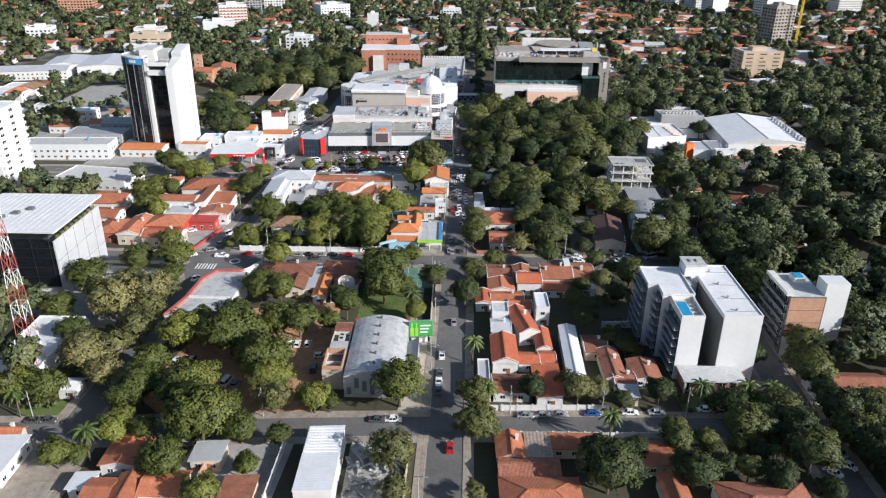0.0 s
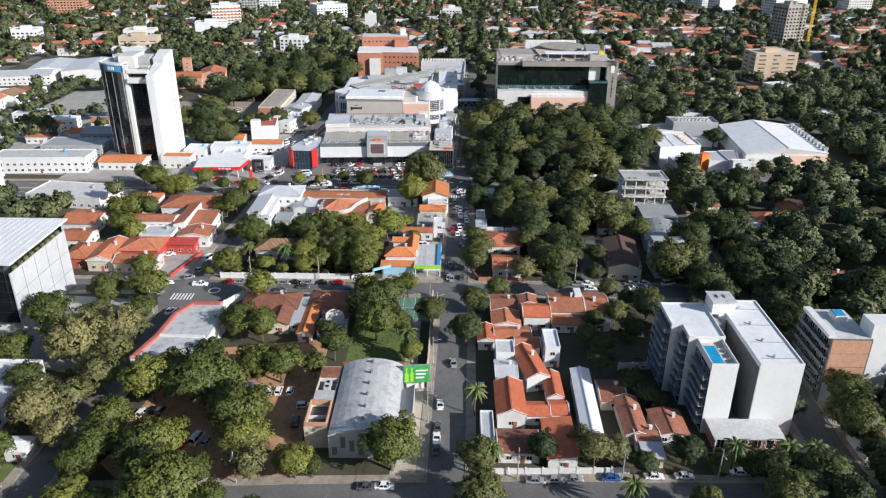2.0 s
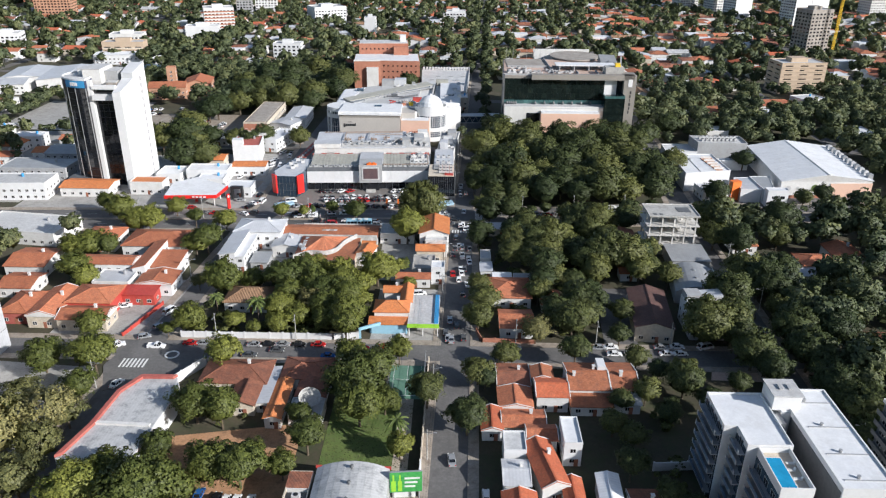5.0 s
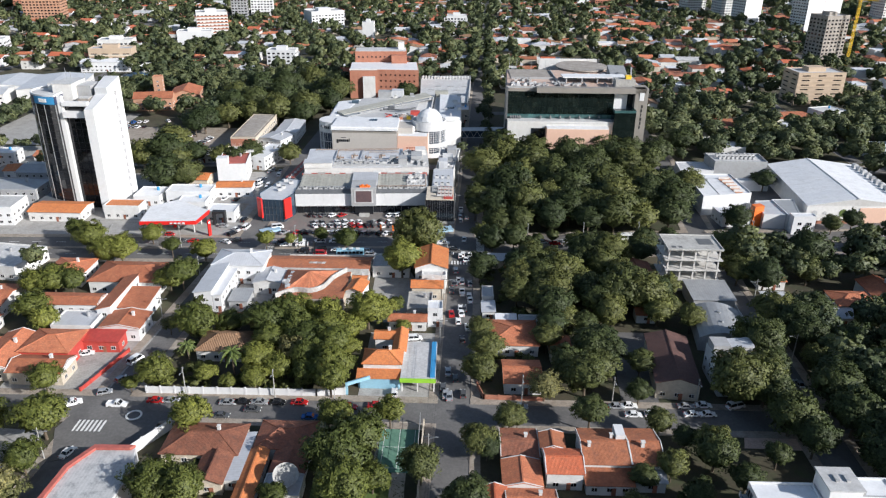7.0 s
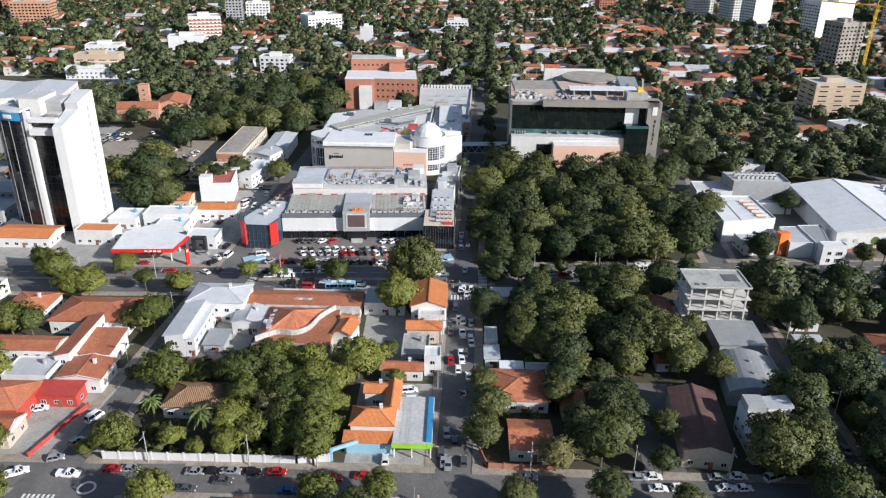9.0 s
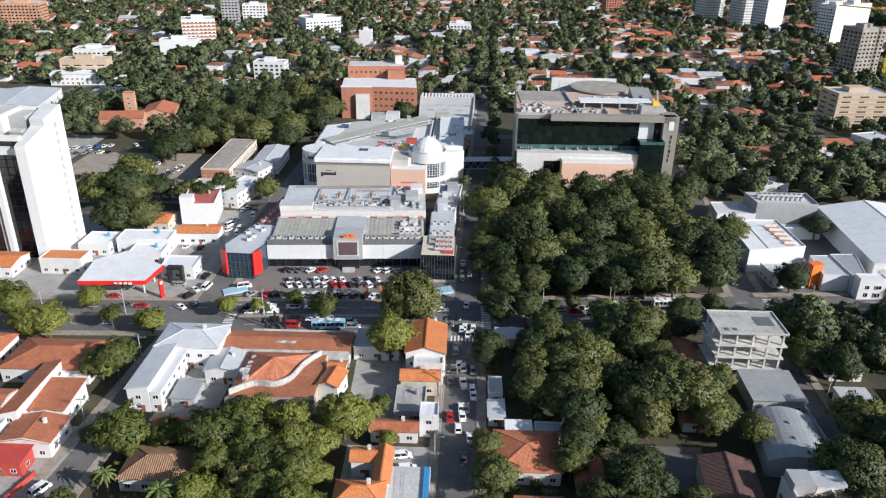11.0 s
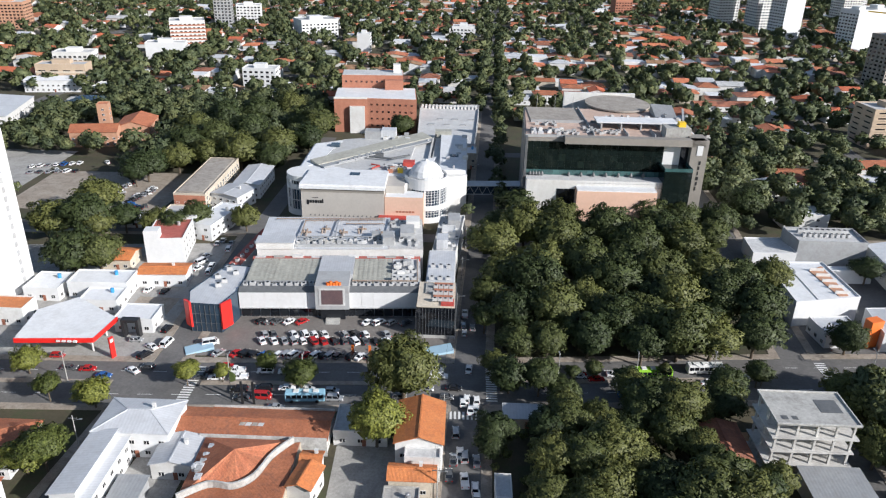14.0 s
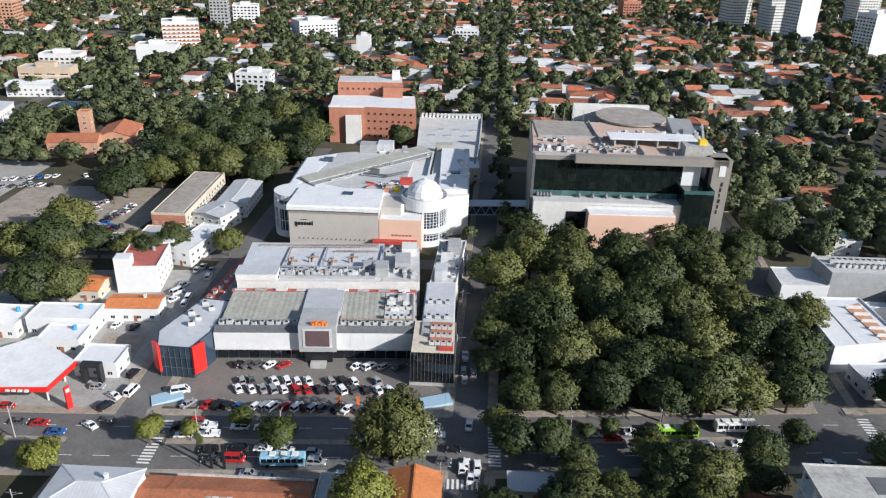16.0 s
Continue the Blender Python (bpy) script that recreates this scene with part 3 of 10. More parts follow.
slab("forecourt", [(-76, 371), (0, 374), (1.5, 402), (-76, 398)], warm_asphalt, "asphalt car park in front of the shopping mall", 0.07)
slab("forecourt", [(-190, 366), (-86, 368.5), (-85, 450), (-190, 440)], yard, "pale concrete forecourt of shops and a filling station", 0.07)
slab("yard", [(73.6, 244.6), (88.8, 244.2), (91.5, 250.7), (75.5, 250.2)], terrace, "pinkish paved driveway behind a hedge", 0.07)
slab("yard", [(-105, 392.4), (-91, 393), (-90.4, 404.6), (-104, 405)], paving, "tan paved customer parking behind the station shop", 0.1)
slab("yard", [(-83, 166), (-74, 158), (-36, 159), (-36, 222), (-72, 215), (-80, 190)], dirt, "red dirt yard used for parking under trees")
slab("yard", [(-66, 120), (-40, 120), (-38, 149), (-62, 149)], yard, "grey asphalt courtyard behind a gate")
slab("yard", [(-26, 303), (-8, 301), (-7, 318), (-15, 341), (-27, 341)], yard, "concrete yard between the houses")
slab("yard", [(-13.5, 162), (-5.6, 162), (-5.2, 203), (-9, 203), (-9, 252), (-12, 252)], sandy_paving, "sandy forecourt beside the workshop hall")
slab("yard", [(-76, 303), (-60, 303), (-60, 327), (-73, 327)], yard, "asphalt courtyard with parked cars behind the white wing")
slab("yard", [(60, 318), (76, 318), (76, 345), (60, 345)], dirt, "red earth beside the concrete shell")
slab("yard", [(-122, 262), (-92, 262), (-89, 300), (-122, 300)], yard, "asphalt customer yard of a red shop")
slab("yard", [(47, 262), (57, 262), (63, 299), (50, 299)], asphalt, "grey concrete car park among trees")
slab("yard", [(-24, 262), (-2, 262), (-3, 296), (-24, 296)], yard, "concrete forecourt of the car wash")
slab("yard", [(-112, 124), (-86, 124), (-86, 146), (-112, 146)], paving, "brick red and grey paved yard")
slab("yard", [(-195, 480), (-128, 472), (-122, 530), (-195, 528)], paving, "dirt car park behind the woods")
slab("yard", [(-270, 490), (-200, 488), (-200, 560), (-270, 560)], yard, "pale concrete car park")
slab("yard", [(104, 384), (190, 388), (190, 470), (108, 470)], asphalt, "asphalt forecourt and delivery yard of the supermarket")
slab("yard", [(-24, 124), (-12, 124), (-11, 150), (-24, 150)], yard, "demolition yard strewn with rubble")
slab("yard", [(-160, 215), (-100, 200), (-100, 245), (-160, 250)], yard, "paved forecourt of the glass office")
slab("lawn", [(-30, 200), (-9, 200), (-9, 232), (-30, 232)], lawn_mat, "sunlit garden lawn under palms", 0.05, "lawn")
slab("lawn", [(-60, 286), (-40, 286), (-40, 298), (-60, 298)], lawn_mat, "shaded garden lawn behind a white wall", 0.05, "lawn")
slab("lawn", [(62, 161.5), (84, 161.5), (84, 172), (62, 172)], lawn_mat, "strip of lawn before the apartments", 0.05, "lawn")
slab("lawn", [(-112, 156.5), (-100, 157), (-100, 164), (-112, 164)], lawn_mat, "grass verge by the street", 0.05, "lawn")

# open asphalt of the junction
slab("road", [(-98, 246), (-93, 234), (-84, 238), (-74.5, 240.5), (-73, 250), (-62, 252), (-61, 261), (-95, 259.5)], asphalt, "open asphalt of the street junction", 0.165, "road")
slab("yard", [(-330, 372), (-191, 372), (-191, 486), (-330, 486)], yard, "pale concrete yards between halls")
# roundabout
bm = B()
pts = [(-80.5 + math.cos(2 * math.pi * i / 20), 252 + math.sin(2 * math.pi * i / 20)) for i in range(20)]
ring(bm, [(-80.5 + (x + 80.5) * 2.1, 252 + (y - 252) * 2.1) for x, y in pts], [(-80.5 + (x + 80.5) * 1.6, 252 + (y - 252) * 1.6) for x, y in pts], -0.1, 0.34)
structure("traffic_island", bm, white_paint, "small round white-kerbed traffic island", "traffic island")


def garden_wall(pts, h, material, label, th=0.25):
    t = thing("garden_wall", Matrix.Identity(4), label, "wall", kind="structure")
    for (ax, ay), (bx, by) in zip(pts, pts[1:]):
        bm = B()
        L = math.hypot(bx - ax, by - ay)
        ux, uy = (bx - ax) / L, (by - ay) / L
        nx, ny = -uy * th / 2, ux * th / 2
        prism(bm, [(ax - nx, ay - ny), (bx - nx, by - ny), (bx + nx, by + ny), (ax + nx, ay + ny)], 0, h)
        part("panel", bm, material, t)
        bm = B()
        k = max(1, round(L / 4))
        for i in range(k + 1):
            x, y = ax + ux * L * i / k, ay + uy * L * i / k
            box(bm, x - 0.22, y - 0.22, 0, x + 0.22, y + 0.22, h + 0.2)
        part("pier", bm, material, t)


garden_wall([(-81, 262), (-35, 262.2), (-27.5, 263.2)], 2.2, bright_wall, "white plastered garden wall with piers")
garden_wall([(-6.0, 206.4), (-5.6, 250)], 2.3, cream, "cream boundary wall along the pavement")
garden_wall([(-11.4, 196.6), (-6.3, 197.1), (-6.0, 206)], 2.6, bright_wall, "white panel wall under and behind the billboard")
garden_wall([(18, 152.2), (58, 152.8)], 1.8, white_wall, "white boundary wall along the street")
garden_wall([(10, 163), (42, 164)], 1.8, white_wall, "low white wall along the pavement")
garden_wall([(48.4, 207.0), (60.4, 207.9)], 2.4, white_wall, "pale wall across the shaded courtyard")
garden_wall([(-84, 222), (-69, 247)], 3.0, bright_wall, "white wall beside the street corner")
garden_wall([(8.4, 268), (10, 262.4), (26, 262)], 1.5, brick_mat, "brick red garden wall on the corner")
garden_wall([(-99, 262), (-94, 282)], 1.2, red_paint, "red fence wall of the shop yard")
garden_wall([(-10, 124), (-9.6, 150)], 2.2, cream, "sand-coloured wall along the pavement")
garden_wall([(-57.5, 120), (-56.5, 146)], 2.4, raw_brick, "old brick wall of a courtyard")
garden_wall([(-41, 120), (-40, 148)], 2.2, white_wall, "white wall of a driveway")
garden_wall([(95, 325), (94, 285)], 2.0, white_wall, "pale wall along the side street")

# ---------------------------------------------------------------- large buildings


def flat_building(name, poly, h, wall, roof, label, category="building", parapet=0.7, z0=0.0, at=Matrix.Identity(4)):
    """A block over a polygon with a parapet round its flat roof."""
    t = thing(name, at, label, category)
    bm = B()
    prism(bm, poly, z0, h)
    part("wall", bm, wall, t)
    bm = B()
    prism(bm, inset_poly(poly, 0.25), h + 0.004, h + 0.1)
    part("roof", bm, roof, t)
    if parapet:
        bm = B()
        ring(bm, inset_poly(poly, -0.03), inset_poly(poly, 0.24), h - 0.1, h + parapet)
        part("parapet", bm, wall, t)
    return t


def air_unit(x, y, z, rot=0, s=1.0):
    """A rooftop air-conditioning unit with a round fan grille and feet."""
    if "ac" not in CACHE:
        bm = B()
        box(bm, -0.9, -0.6, 0.15, 0.9, 0.6, 1.35)
        for i in (-0.7, 0.55):
            box(bm, i, -0.55, 0, i + 0.15, 0.55, 0.15)
        body = done("casing", bm, roof_felt)
        bm = B()
        cyl(bm, 0, 0, 1.354, 1.45, 0.5, 14)
        CACHE["ac"] = (body, done("fan_grille", bm, black_metal))
    t = thing("air_conditioner", pose(x, y, z, 0, 0, rot) @ Matrix.Scale(s, 4), "grey rooftop air-conditioning unit", "air conditioner", "rooftop machines")
    put("fan_grille", CACHE["ac"][1], put("casing", CACHE["ac"][0], t))


def duct_run(t, pts, z, w=0.4, material=None):
    """A roof duct or pipe along a line of points, on low feet."""
    bm = B()
    for a, b in zip(pts, pts[1:]):
        beam(bm, (*a, z), (*b, z), w)
        n = max(1, int(math.hypot(b[0] - a[0], b[1] - a[1]) / 3))
        for i in range(n + 1):
            x, y = a[0] + (b[0] - a[0]) * i / n, a[1] + (b[1] - a[1]) * i / n
            box(bm, x - 0.08, y - 0.08, z - 0.6, x + 0.08, y + 0.08, z)
    part("roof_duct", bm, material or steel, t)


def roof_boxes(t, x0, y0, x1, y1, z, n, seed, mats):
    """Small plant boxes of several sizes on a roof."""
    r = random.Random(seed)
    for _ in range(n):
        x, y = r.uniform(x0, x1), r.uniform(y0, y1)
        w, d, h = r.uniform(0.8, 2.6), r.uniform(0.7, 1.8), r.uniform(0.7, 1.9)
        bm = B()
        box(bm, x, y, z, x + w, y + d, z + h)
        bmesh.ops.bevel(bm, geom=list(bm.edges), offset=0.06, segments=1, affect="EDGES")
        cyl(bm, x + w * 0.5, y + d * 0.5, z + h, z + h + 0.15, 0.3, 8)
        part("plant_box", bm, r.choice(mats), t)


# apartment block with two white slabs and a dark gap between
def apartments():
    t = thing("apartment_building", Matrix.Identity(4), "white seven-storey apartment building with two slabs and a roof pool", "apartment building")
    H = 20.5
    bm = B()
    prism(bm, [(63.2, 179.3), (69.6, 179.3), (69.6, 191), (63.2, 191)], 0, 19.2)
    prism(bm, [(58.2, 197), (61, 197), (61, 191), (70.2, 191), (70.2, 209), (58.2, 209)], 0, H)
    part("wall", bm, bright_wall, t, "west slab in bright white render")
    bm = B()
    prism(bm, [(74.6, 179), (85.2, 179), (85.2, 211), (72.6, 211), (72.6, 203), (74.6, 203)], 0, H)
    part("wall", bm, bright_wall, t, "east slab in bright white render")
    bm = B()
    box(bm, 70.2, 200, 0, 72.6, 208.5, H - 1)
    part("stair_link", bm, grey_wall, t)
    bm = B()
    box(bm, 70.6, 203.5, H, 76.6, 209.5, H + 3.6)
    part("lift_tower", bm, bright_wall, t)
    bm = B()
    box(bm, 70.3, 203.2, H + 3.6, 76.9, 209.8, H + 3.85)
    part("lift_roof", bm, roof_felt, t)
    for a in (72.4, 74.4):
        bm = B()
        box(bm, a, 205.6, H + 3.85, a + 0.7, 207.4, H + 4.2)
        part("vent", bm, grey_wall, t)
    # roofs with falls and upstands
    bm = B()
    box(bm, 58.5, 197.3, H + 0.004, 69.9, 208.7, H + 0.12)
    box(bm, 61.3, 191.3, H + 0.004, 69.9, 197.3, H + 0.118)
    part("roof", bm, white_roof, t)
    bm = B()
    box(bm, 74.9, 179.3, H + 0.004, 84.9, 210.7, H + 0.12)
    part("roof", bm, white_roof, t)
    for y in (181.5, 189, 197.5, 206):
        bm = B()
        box(bm, 76, y, H + 0.12, 84.5, y + 0.25, H + 0.3)
        cyl(bm, 79, y + 0.8, H + 0.12, H + 0.8, 0.35, 10)
        part("roof_duct", bm, steel, t)
    bm = B()
    ring(bm, rect(74.57, 178.97, 85.23, 211.03), rect(74.9, 179.3, 84.9, 210.7), H - 0.05, H + 0.45)
    part("parapet", bm, bright_wall, t)
    bm = B()
    ring(bm, [(61, 191), (70.2, 191), (70.2, 209), (58.2, 209), (58.2, 197), (61, 197)], [(61.25, 191.25), (69.95, 191.25), (69.95, 208.75), (58.45, 208.75), (58.45, 197.25), (61.25, 197.25)], H + 0.1, H + 0.6)
    part("parapet", bm, bright_wall, t)
    # dark sheet over the white wall, painting the shade inside the gap
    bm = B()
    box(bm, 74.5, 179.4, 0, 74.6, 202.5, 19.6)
    part("gap_shade_panel", bm, dark_wall, t, "dark panel with the light well shade in its colour")
    # roof terrace with pool
    bm = B()
    box(bm, 63.4, 179.5, 19.204, 69.4, 190.9, 19.3)
    part("terrace_floor", bm, cream, t)
    bm = B()
    box(bm, 63.6, 179.8, 19.3, 66.9, 188.8, 19.82)
    part("pool", bm, bright_wall, t)
    bm = B()
    box(bm, 63.8, 180.0, 19.6, 66.7, 188.6, 19.85)
    part("pool_water", bm, pool_mat, t, "bright blue pool water")
    bm = B()
    ring(bm, rect(63.17, 179.27, 69.63, 191), rect(63.4, 179.5, 69.4, 190.8), 19.0, 20.5)
    part("parapet", bm, bright_wall, t)
    bm = B()
    box(bm, 63.4, 190.85, 19.3, 69.4, 190.97, 20.45)
    part("terrace_wall", bm, raw_brick, t, "wood and brick coloured terrace wall")
    for x, y in ((68, 183), (67.6, 185.5), (68.4, 187.5)):
        bm = B()
        box(bm, x - 0.9, y - 0.3, 19.32, x + 0.9, y + 0.3, 19.65)
        faces(bm, [(x + 0.5, y - 0.3, 19.65), (x + 0.9, y - 0.3, 20.15), (x + 0.9, y + 0.3, 20.15), (x + 0.5, y + 0.3, 19.65)], [(0, 1, 2, 3)])
        part("lounger", bm, white_wall, t)
    # balconies, stepping along the west front before blue-grey glazing
    for x, y0, y1, top in ((58.2, 197.3, 208.8, 19.6), (61, 191.3, 196.9, 19.6), (63.2, 179.6, 190.9, 18.4)):
        bm = B()
        box(bm, x - 0.05, y0, 0.4, x - 0.004, y1, top)
        part("glazed_front", bm, glass_blue, t, "blue-grey window wall")
    for lvl in range(7):
        z = 2.6 + lvl * 2.6
        for x, y0, y1 in ((58.2, 197.6, 208.6), (61, 191.4, 196.6), (63.2, 179.8, 190.4)):
            if lvl == 6 and x == 63.2:
                continue
            bm = B()
            box(bm, x - 1.5, y0, z - 0.2, x, y1, z)
            box(bm, x - 1.5, y0, z, x - 1.4, y0 + 0.5, z + 0.95)
            box(bm, x - 1.5, y1 - 0.5, z, x - 1.4, y1, z + 0.95)
            bal = part("balcony", bm, grey_wall, t)
            bm = B()
            box(bm, x - 1.49, y0 + 0.51, z + 0.02, x - 1.43, y1 - 0.51, z + 0.95)
            part("glass_rail", bm, glass_rail, bal, "blue-tinted glass balustrade")
            k = int((y1 - y0) / 2.7)
            for i in range(k):
                put("window", window_mesh(2.0, 1.9, glass_dark, grey_wall), t, pose(x - 0.05, y0 + (i + 0.5) * (y1 - y0) / k, z + 0.1, 0, 0, -90))
        for i, y in enumerate((184, 189, 194)):
            put("window", window_mesh(1.0, 1.0), t, pose(74.6, y, z + 0.6, 0, 0, -90))
        put("window", window_mesh(0.9, 0.9), t, pose(74.6, 180.4, z + 0.6, 0, 0, -90))
        for y in (183, 188, 193, 198, 203):
            put("window", window_mesh(1.4, 1.2), t, pose(85.2, y, z + 0.5, 0, 0, 90))
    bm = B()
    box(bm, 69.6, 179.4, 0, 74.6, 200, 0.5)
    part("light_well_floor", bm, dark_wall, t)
    # street pavilion
    bm = B()
    box(bm, 64.5, 173, 0, 79.5, 178.96, 4.3)
    part("lobby", bm, brick_mat, t, "red brick entrance lobby")
    bm = B()
    box(bm, 63.6, 171.3, 4.3, 80.8, 178.95, 4.75)
    part("canopy", bm, roof_felt, t, "flat grey entrance canopy")
    for x in (64.3, 68, 72, 76, 80):
        bm = B()
        cyl(bm, x, 171.9, 0, 4.3, 0.18, 10)
        part("column", bm, white_wall, t)
    windows_on(t, 64.5, 173, 79.5, 178.96, 0.6, 2.5, 1.9, 2.6, "S")


apartments()


def second_apartments():
    t = thing("apartment_building", Matrix.Identity(4), "dark balconied apartment building with brick gable and white stair core", "apartment building")
    bm = B()
    box(bm, 98.4, 193, 0, 109, 209, 19.5)
    part("wall", bm, dark_wall, t)
    bm = B()
    for k in range(4):
        box(bm, 98.7, 192.9, 3 + k * 4.1, 108.6, 192.99, 6.9 + k * 4.1)
    part("brick_panel", bm, raw_brick, t, "raw terracotta brick panel")
    bm = B()
    box(bm, 98.6, 192.86, 0, 108.7, 192.895, 6.4)
    part("plinth_render", bm, bright_wall, t, "white rendered lower front")
    bm = B()
    box(bm, 108.6, 193.6, 0, 115.4, 199.5, 23.5)
    part("stair_core", bm, bright_wall, t)
    bm = B()
    box(bm, 98.7, 193.3, 19.504, 108.6, 208.7, 19.6)
    part("roof", bm, roof_felt, t)
    bm = B()
    box(bm, 97.6, 193.3, 19.6, 99.6, 208.7, 20.5)
    part("parapet", bm, white_wall, t)
    bm = B()
    box(bm, 103.2, 202, 19.6, 106.4, 206, 21.2)
    part("tank_room", bm, white_wall, t)
    bm = B()
    box(bm, 103.5, 202.3, 21.2, 106.1, 205.7, 21.35)
    part("tank_water", bm, pool_mat, t)
    for lvl in range(6):
        z = 3 + lvl * 2.75
        bm = B()
        box(bm, 96.9, 193.2, z - 0.18, 98.4, 208.8, z)
        box(bm, 96.9, 193.2, z, 97.0, 208.8, z + 0.95)
        part("balcony", bm, dark_wall, t)
        for y in (195.5, 199.5, 203.5, 207):
            put("window", window_mesh(2.2, 2.0), t, pose(98.4, y, z + 0.1, 0, 0, -90))


second_apartments()


def white_tower():
    t = thing("office_tower", Matrix.Identity(4), "tall white office tower with black curved glass and a blue cap", "office tower")
    bm = B()
    prism(bm, [(-150, 391), (-146.2, 391), (-144.4, 402), (-150, 403)], 0, 50, 0, [44.6, 45.2, 49.0, 48.6])
    part("slab", bm, bright_wall, t, "blank bright white slab")
    bm = B()
    prism(bm, [(-150, 403.01), (-144.38, 402.01), (-142.8, 412), (-150, 414)], 0, 53, 0, [51.2, 51.4, 54.4, 54.0])
    part("slab", bm, bright_wall, t, "taller rear half of the white slab")
    for k in range(15):
        bm = B()
        z = 3.0 + k * 3.15
        prism(bm, [(-143.75, 406.8), (-143.5, 406.8), (-143.3, 408.0), (-143.55, 408.0)], z, z + 1.9)
        part("window", bm, grey_wall, t)
    bm = B()
    box(bm, -160.5, 396.61, 0, -150.01, 413, 44.6)
    part("glass_front", bm, glass_dark, t, "recessed black curtain wall")
    for k in range(14):
        bm = B()
        box(bm, -160.49, 396.45, 2.6 + k * 2.95, -150.02, 396.6, 2.75 + k * 2.95)
        part("transom", bm, black_metal, t)
    for x in (-157.5, -155, -152.5):
        bm = B()
        box(bm, x - 0.06, 396.42, 0, x + 0.06, 396.6, 41)
        part("mullion", bm, black_metal, t)
    bm = B()
    box(bm, -162.3, 394.6, 0, -160.5, 396.6, 49.2)
    part("column", bm, bright_wall, t)
    bm = B()
    box(bm, -160.49, 393.6, 40.6, -150.01, 396.3, 43.0)
    part("beam", bm, bright_wall, t, "white crown beam")
    bm = B()
    box(bm, -160.49, 394.2, 45.4, -150.01, 396.4, 47.0)
    part("beam", bm, bright_wall, t, "white crown beam")
    # curved dark glass volume
    pts = [(-162.32 - 14.6 * math.sin(a), 404.5 - 11.5 * math.cos(a)) for a in [math.pi * i / 18 for i in range(19)]]
    poly = list(reversed(pts))
    bm = B()
    prism(bm, poly, 0, 46)
    part("curved_glass", bm, glass_dark, t, "curved black glass bay")
    bm = B()
    prism(bm, inset_poly(poly, -0.15), 46, 49.3)
    part("cap", bm, cap_navy, t, "dark navy band under the roof")
    bm = B()
    front = [(-162.4 - 14.9 * math.sin(a), 404.5 - 11.8 * math.cos(a)) for a in [math.pi * i / 18 for i in range(5)]]
    back = [(-162.4 - 14.0 * math.sin(a), 404.5 - 11.0 * math.cos(a)) for a in [math.pi * i / 18 for i in range(5)]]
    prism(bm, list(reversed(front)) + back, 46.2, 49.2)
    part("sign_band", bm, blue_paint, t, "blue company band, unlettered")
    for i in range(0, 19, 2):
        x, y = pts[i]
        bm = B()
        box(bm, x - 0.14, y - 0.14, 0, x + 0.14, y + 0.14, 46)
        part("mullion", bm, steel, t)
    for k in range(15):
        bm = B()
        ring(bm, inset_poly(poly, -0.06), inset_poly(poly, 0.05), 2.5 + k * 2.95, 2.62 + k * 2.95)
        part("transom", bm, black_metal, t)
    for i in range(4):
        x = -169.2 + i * 0.95
        y = 404.5 - 11.85 * math.sqrt(max(0.0, 1 - ((-162.4 - x) / 14.9) ** 2))
        bm = B()
        box(bm, x, y - 0.25, 47.0, x + 0.62, y + 0.15, 48.5)
        part("sign_bar", bm, white_paint, t)
    bm = B()
    box(bm, -160, 396.6, 44.62, -150.01, 413.5, 45.0)
    part("roof", bm, roof_felt, t)
    bm = B()
    prism(bm, inset_poly(poly, 0.4), 49.3, 49.4)
    part("roof", bm, roof_felt, t)
    bm = B()
    ring(bm, inset_poly(poly, -0.1), inset_poly(poly, 0.35), 49.3, 50.0)
    part("parapet", bm, bright_wall, t)
    for x0, y0, x1, y1, z0, z1, m in ((-166, 400, -158, 413, 45, 53.0, white_wall), (-157.8, 404, -152, 413, 45, 51.5, grey_wall), (-171, 406, -166.2, 413, 49.4, 51.8, white_wall), (-155.5, 398.5, -151, 402, 45, 47.6, old_roof)):
        bm = B()
        box(bm, x0, y0, z0, x1, y1, z1)
        part("machine_room", bm, m, t)
        bm = B()
        box(bm, x0 - 0.15, y0 - 0.15, z1, x1 + 0.15, y1 + 0.15, z1 + 0.25)
        part("roof", bm, roof_felt, t)
    for x, h in ((-164, 58), (-162, 56.5), (-156, 56)):
        bm = B()
        cyl(bm, x, 409, 51.5, h, 0.09, 6)
        part("antenna", bm, steel, t)
    bm = B()
    box(bm, -178.5, 393, 0, -163, 418, 4.2)
    part("podium", bm, dark_wall, t)


white_tower()


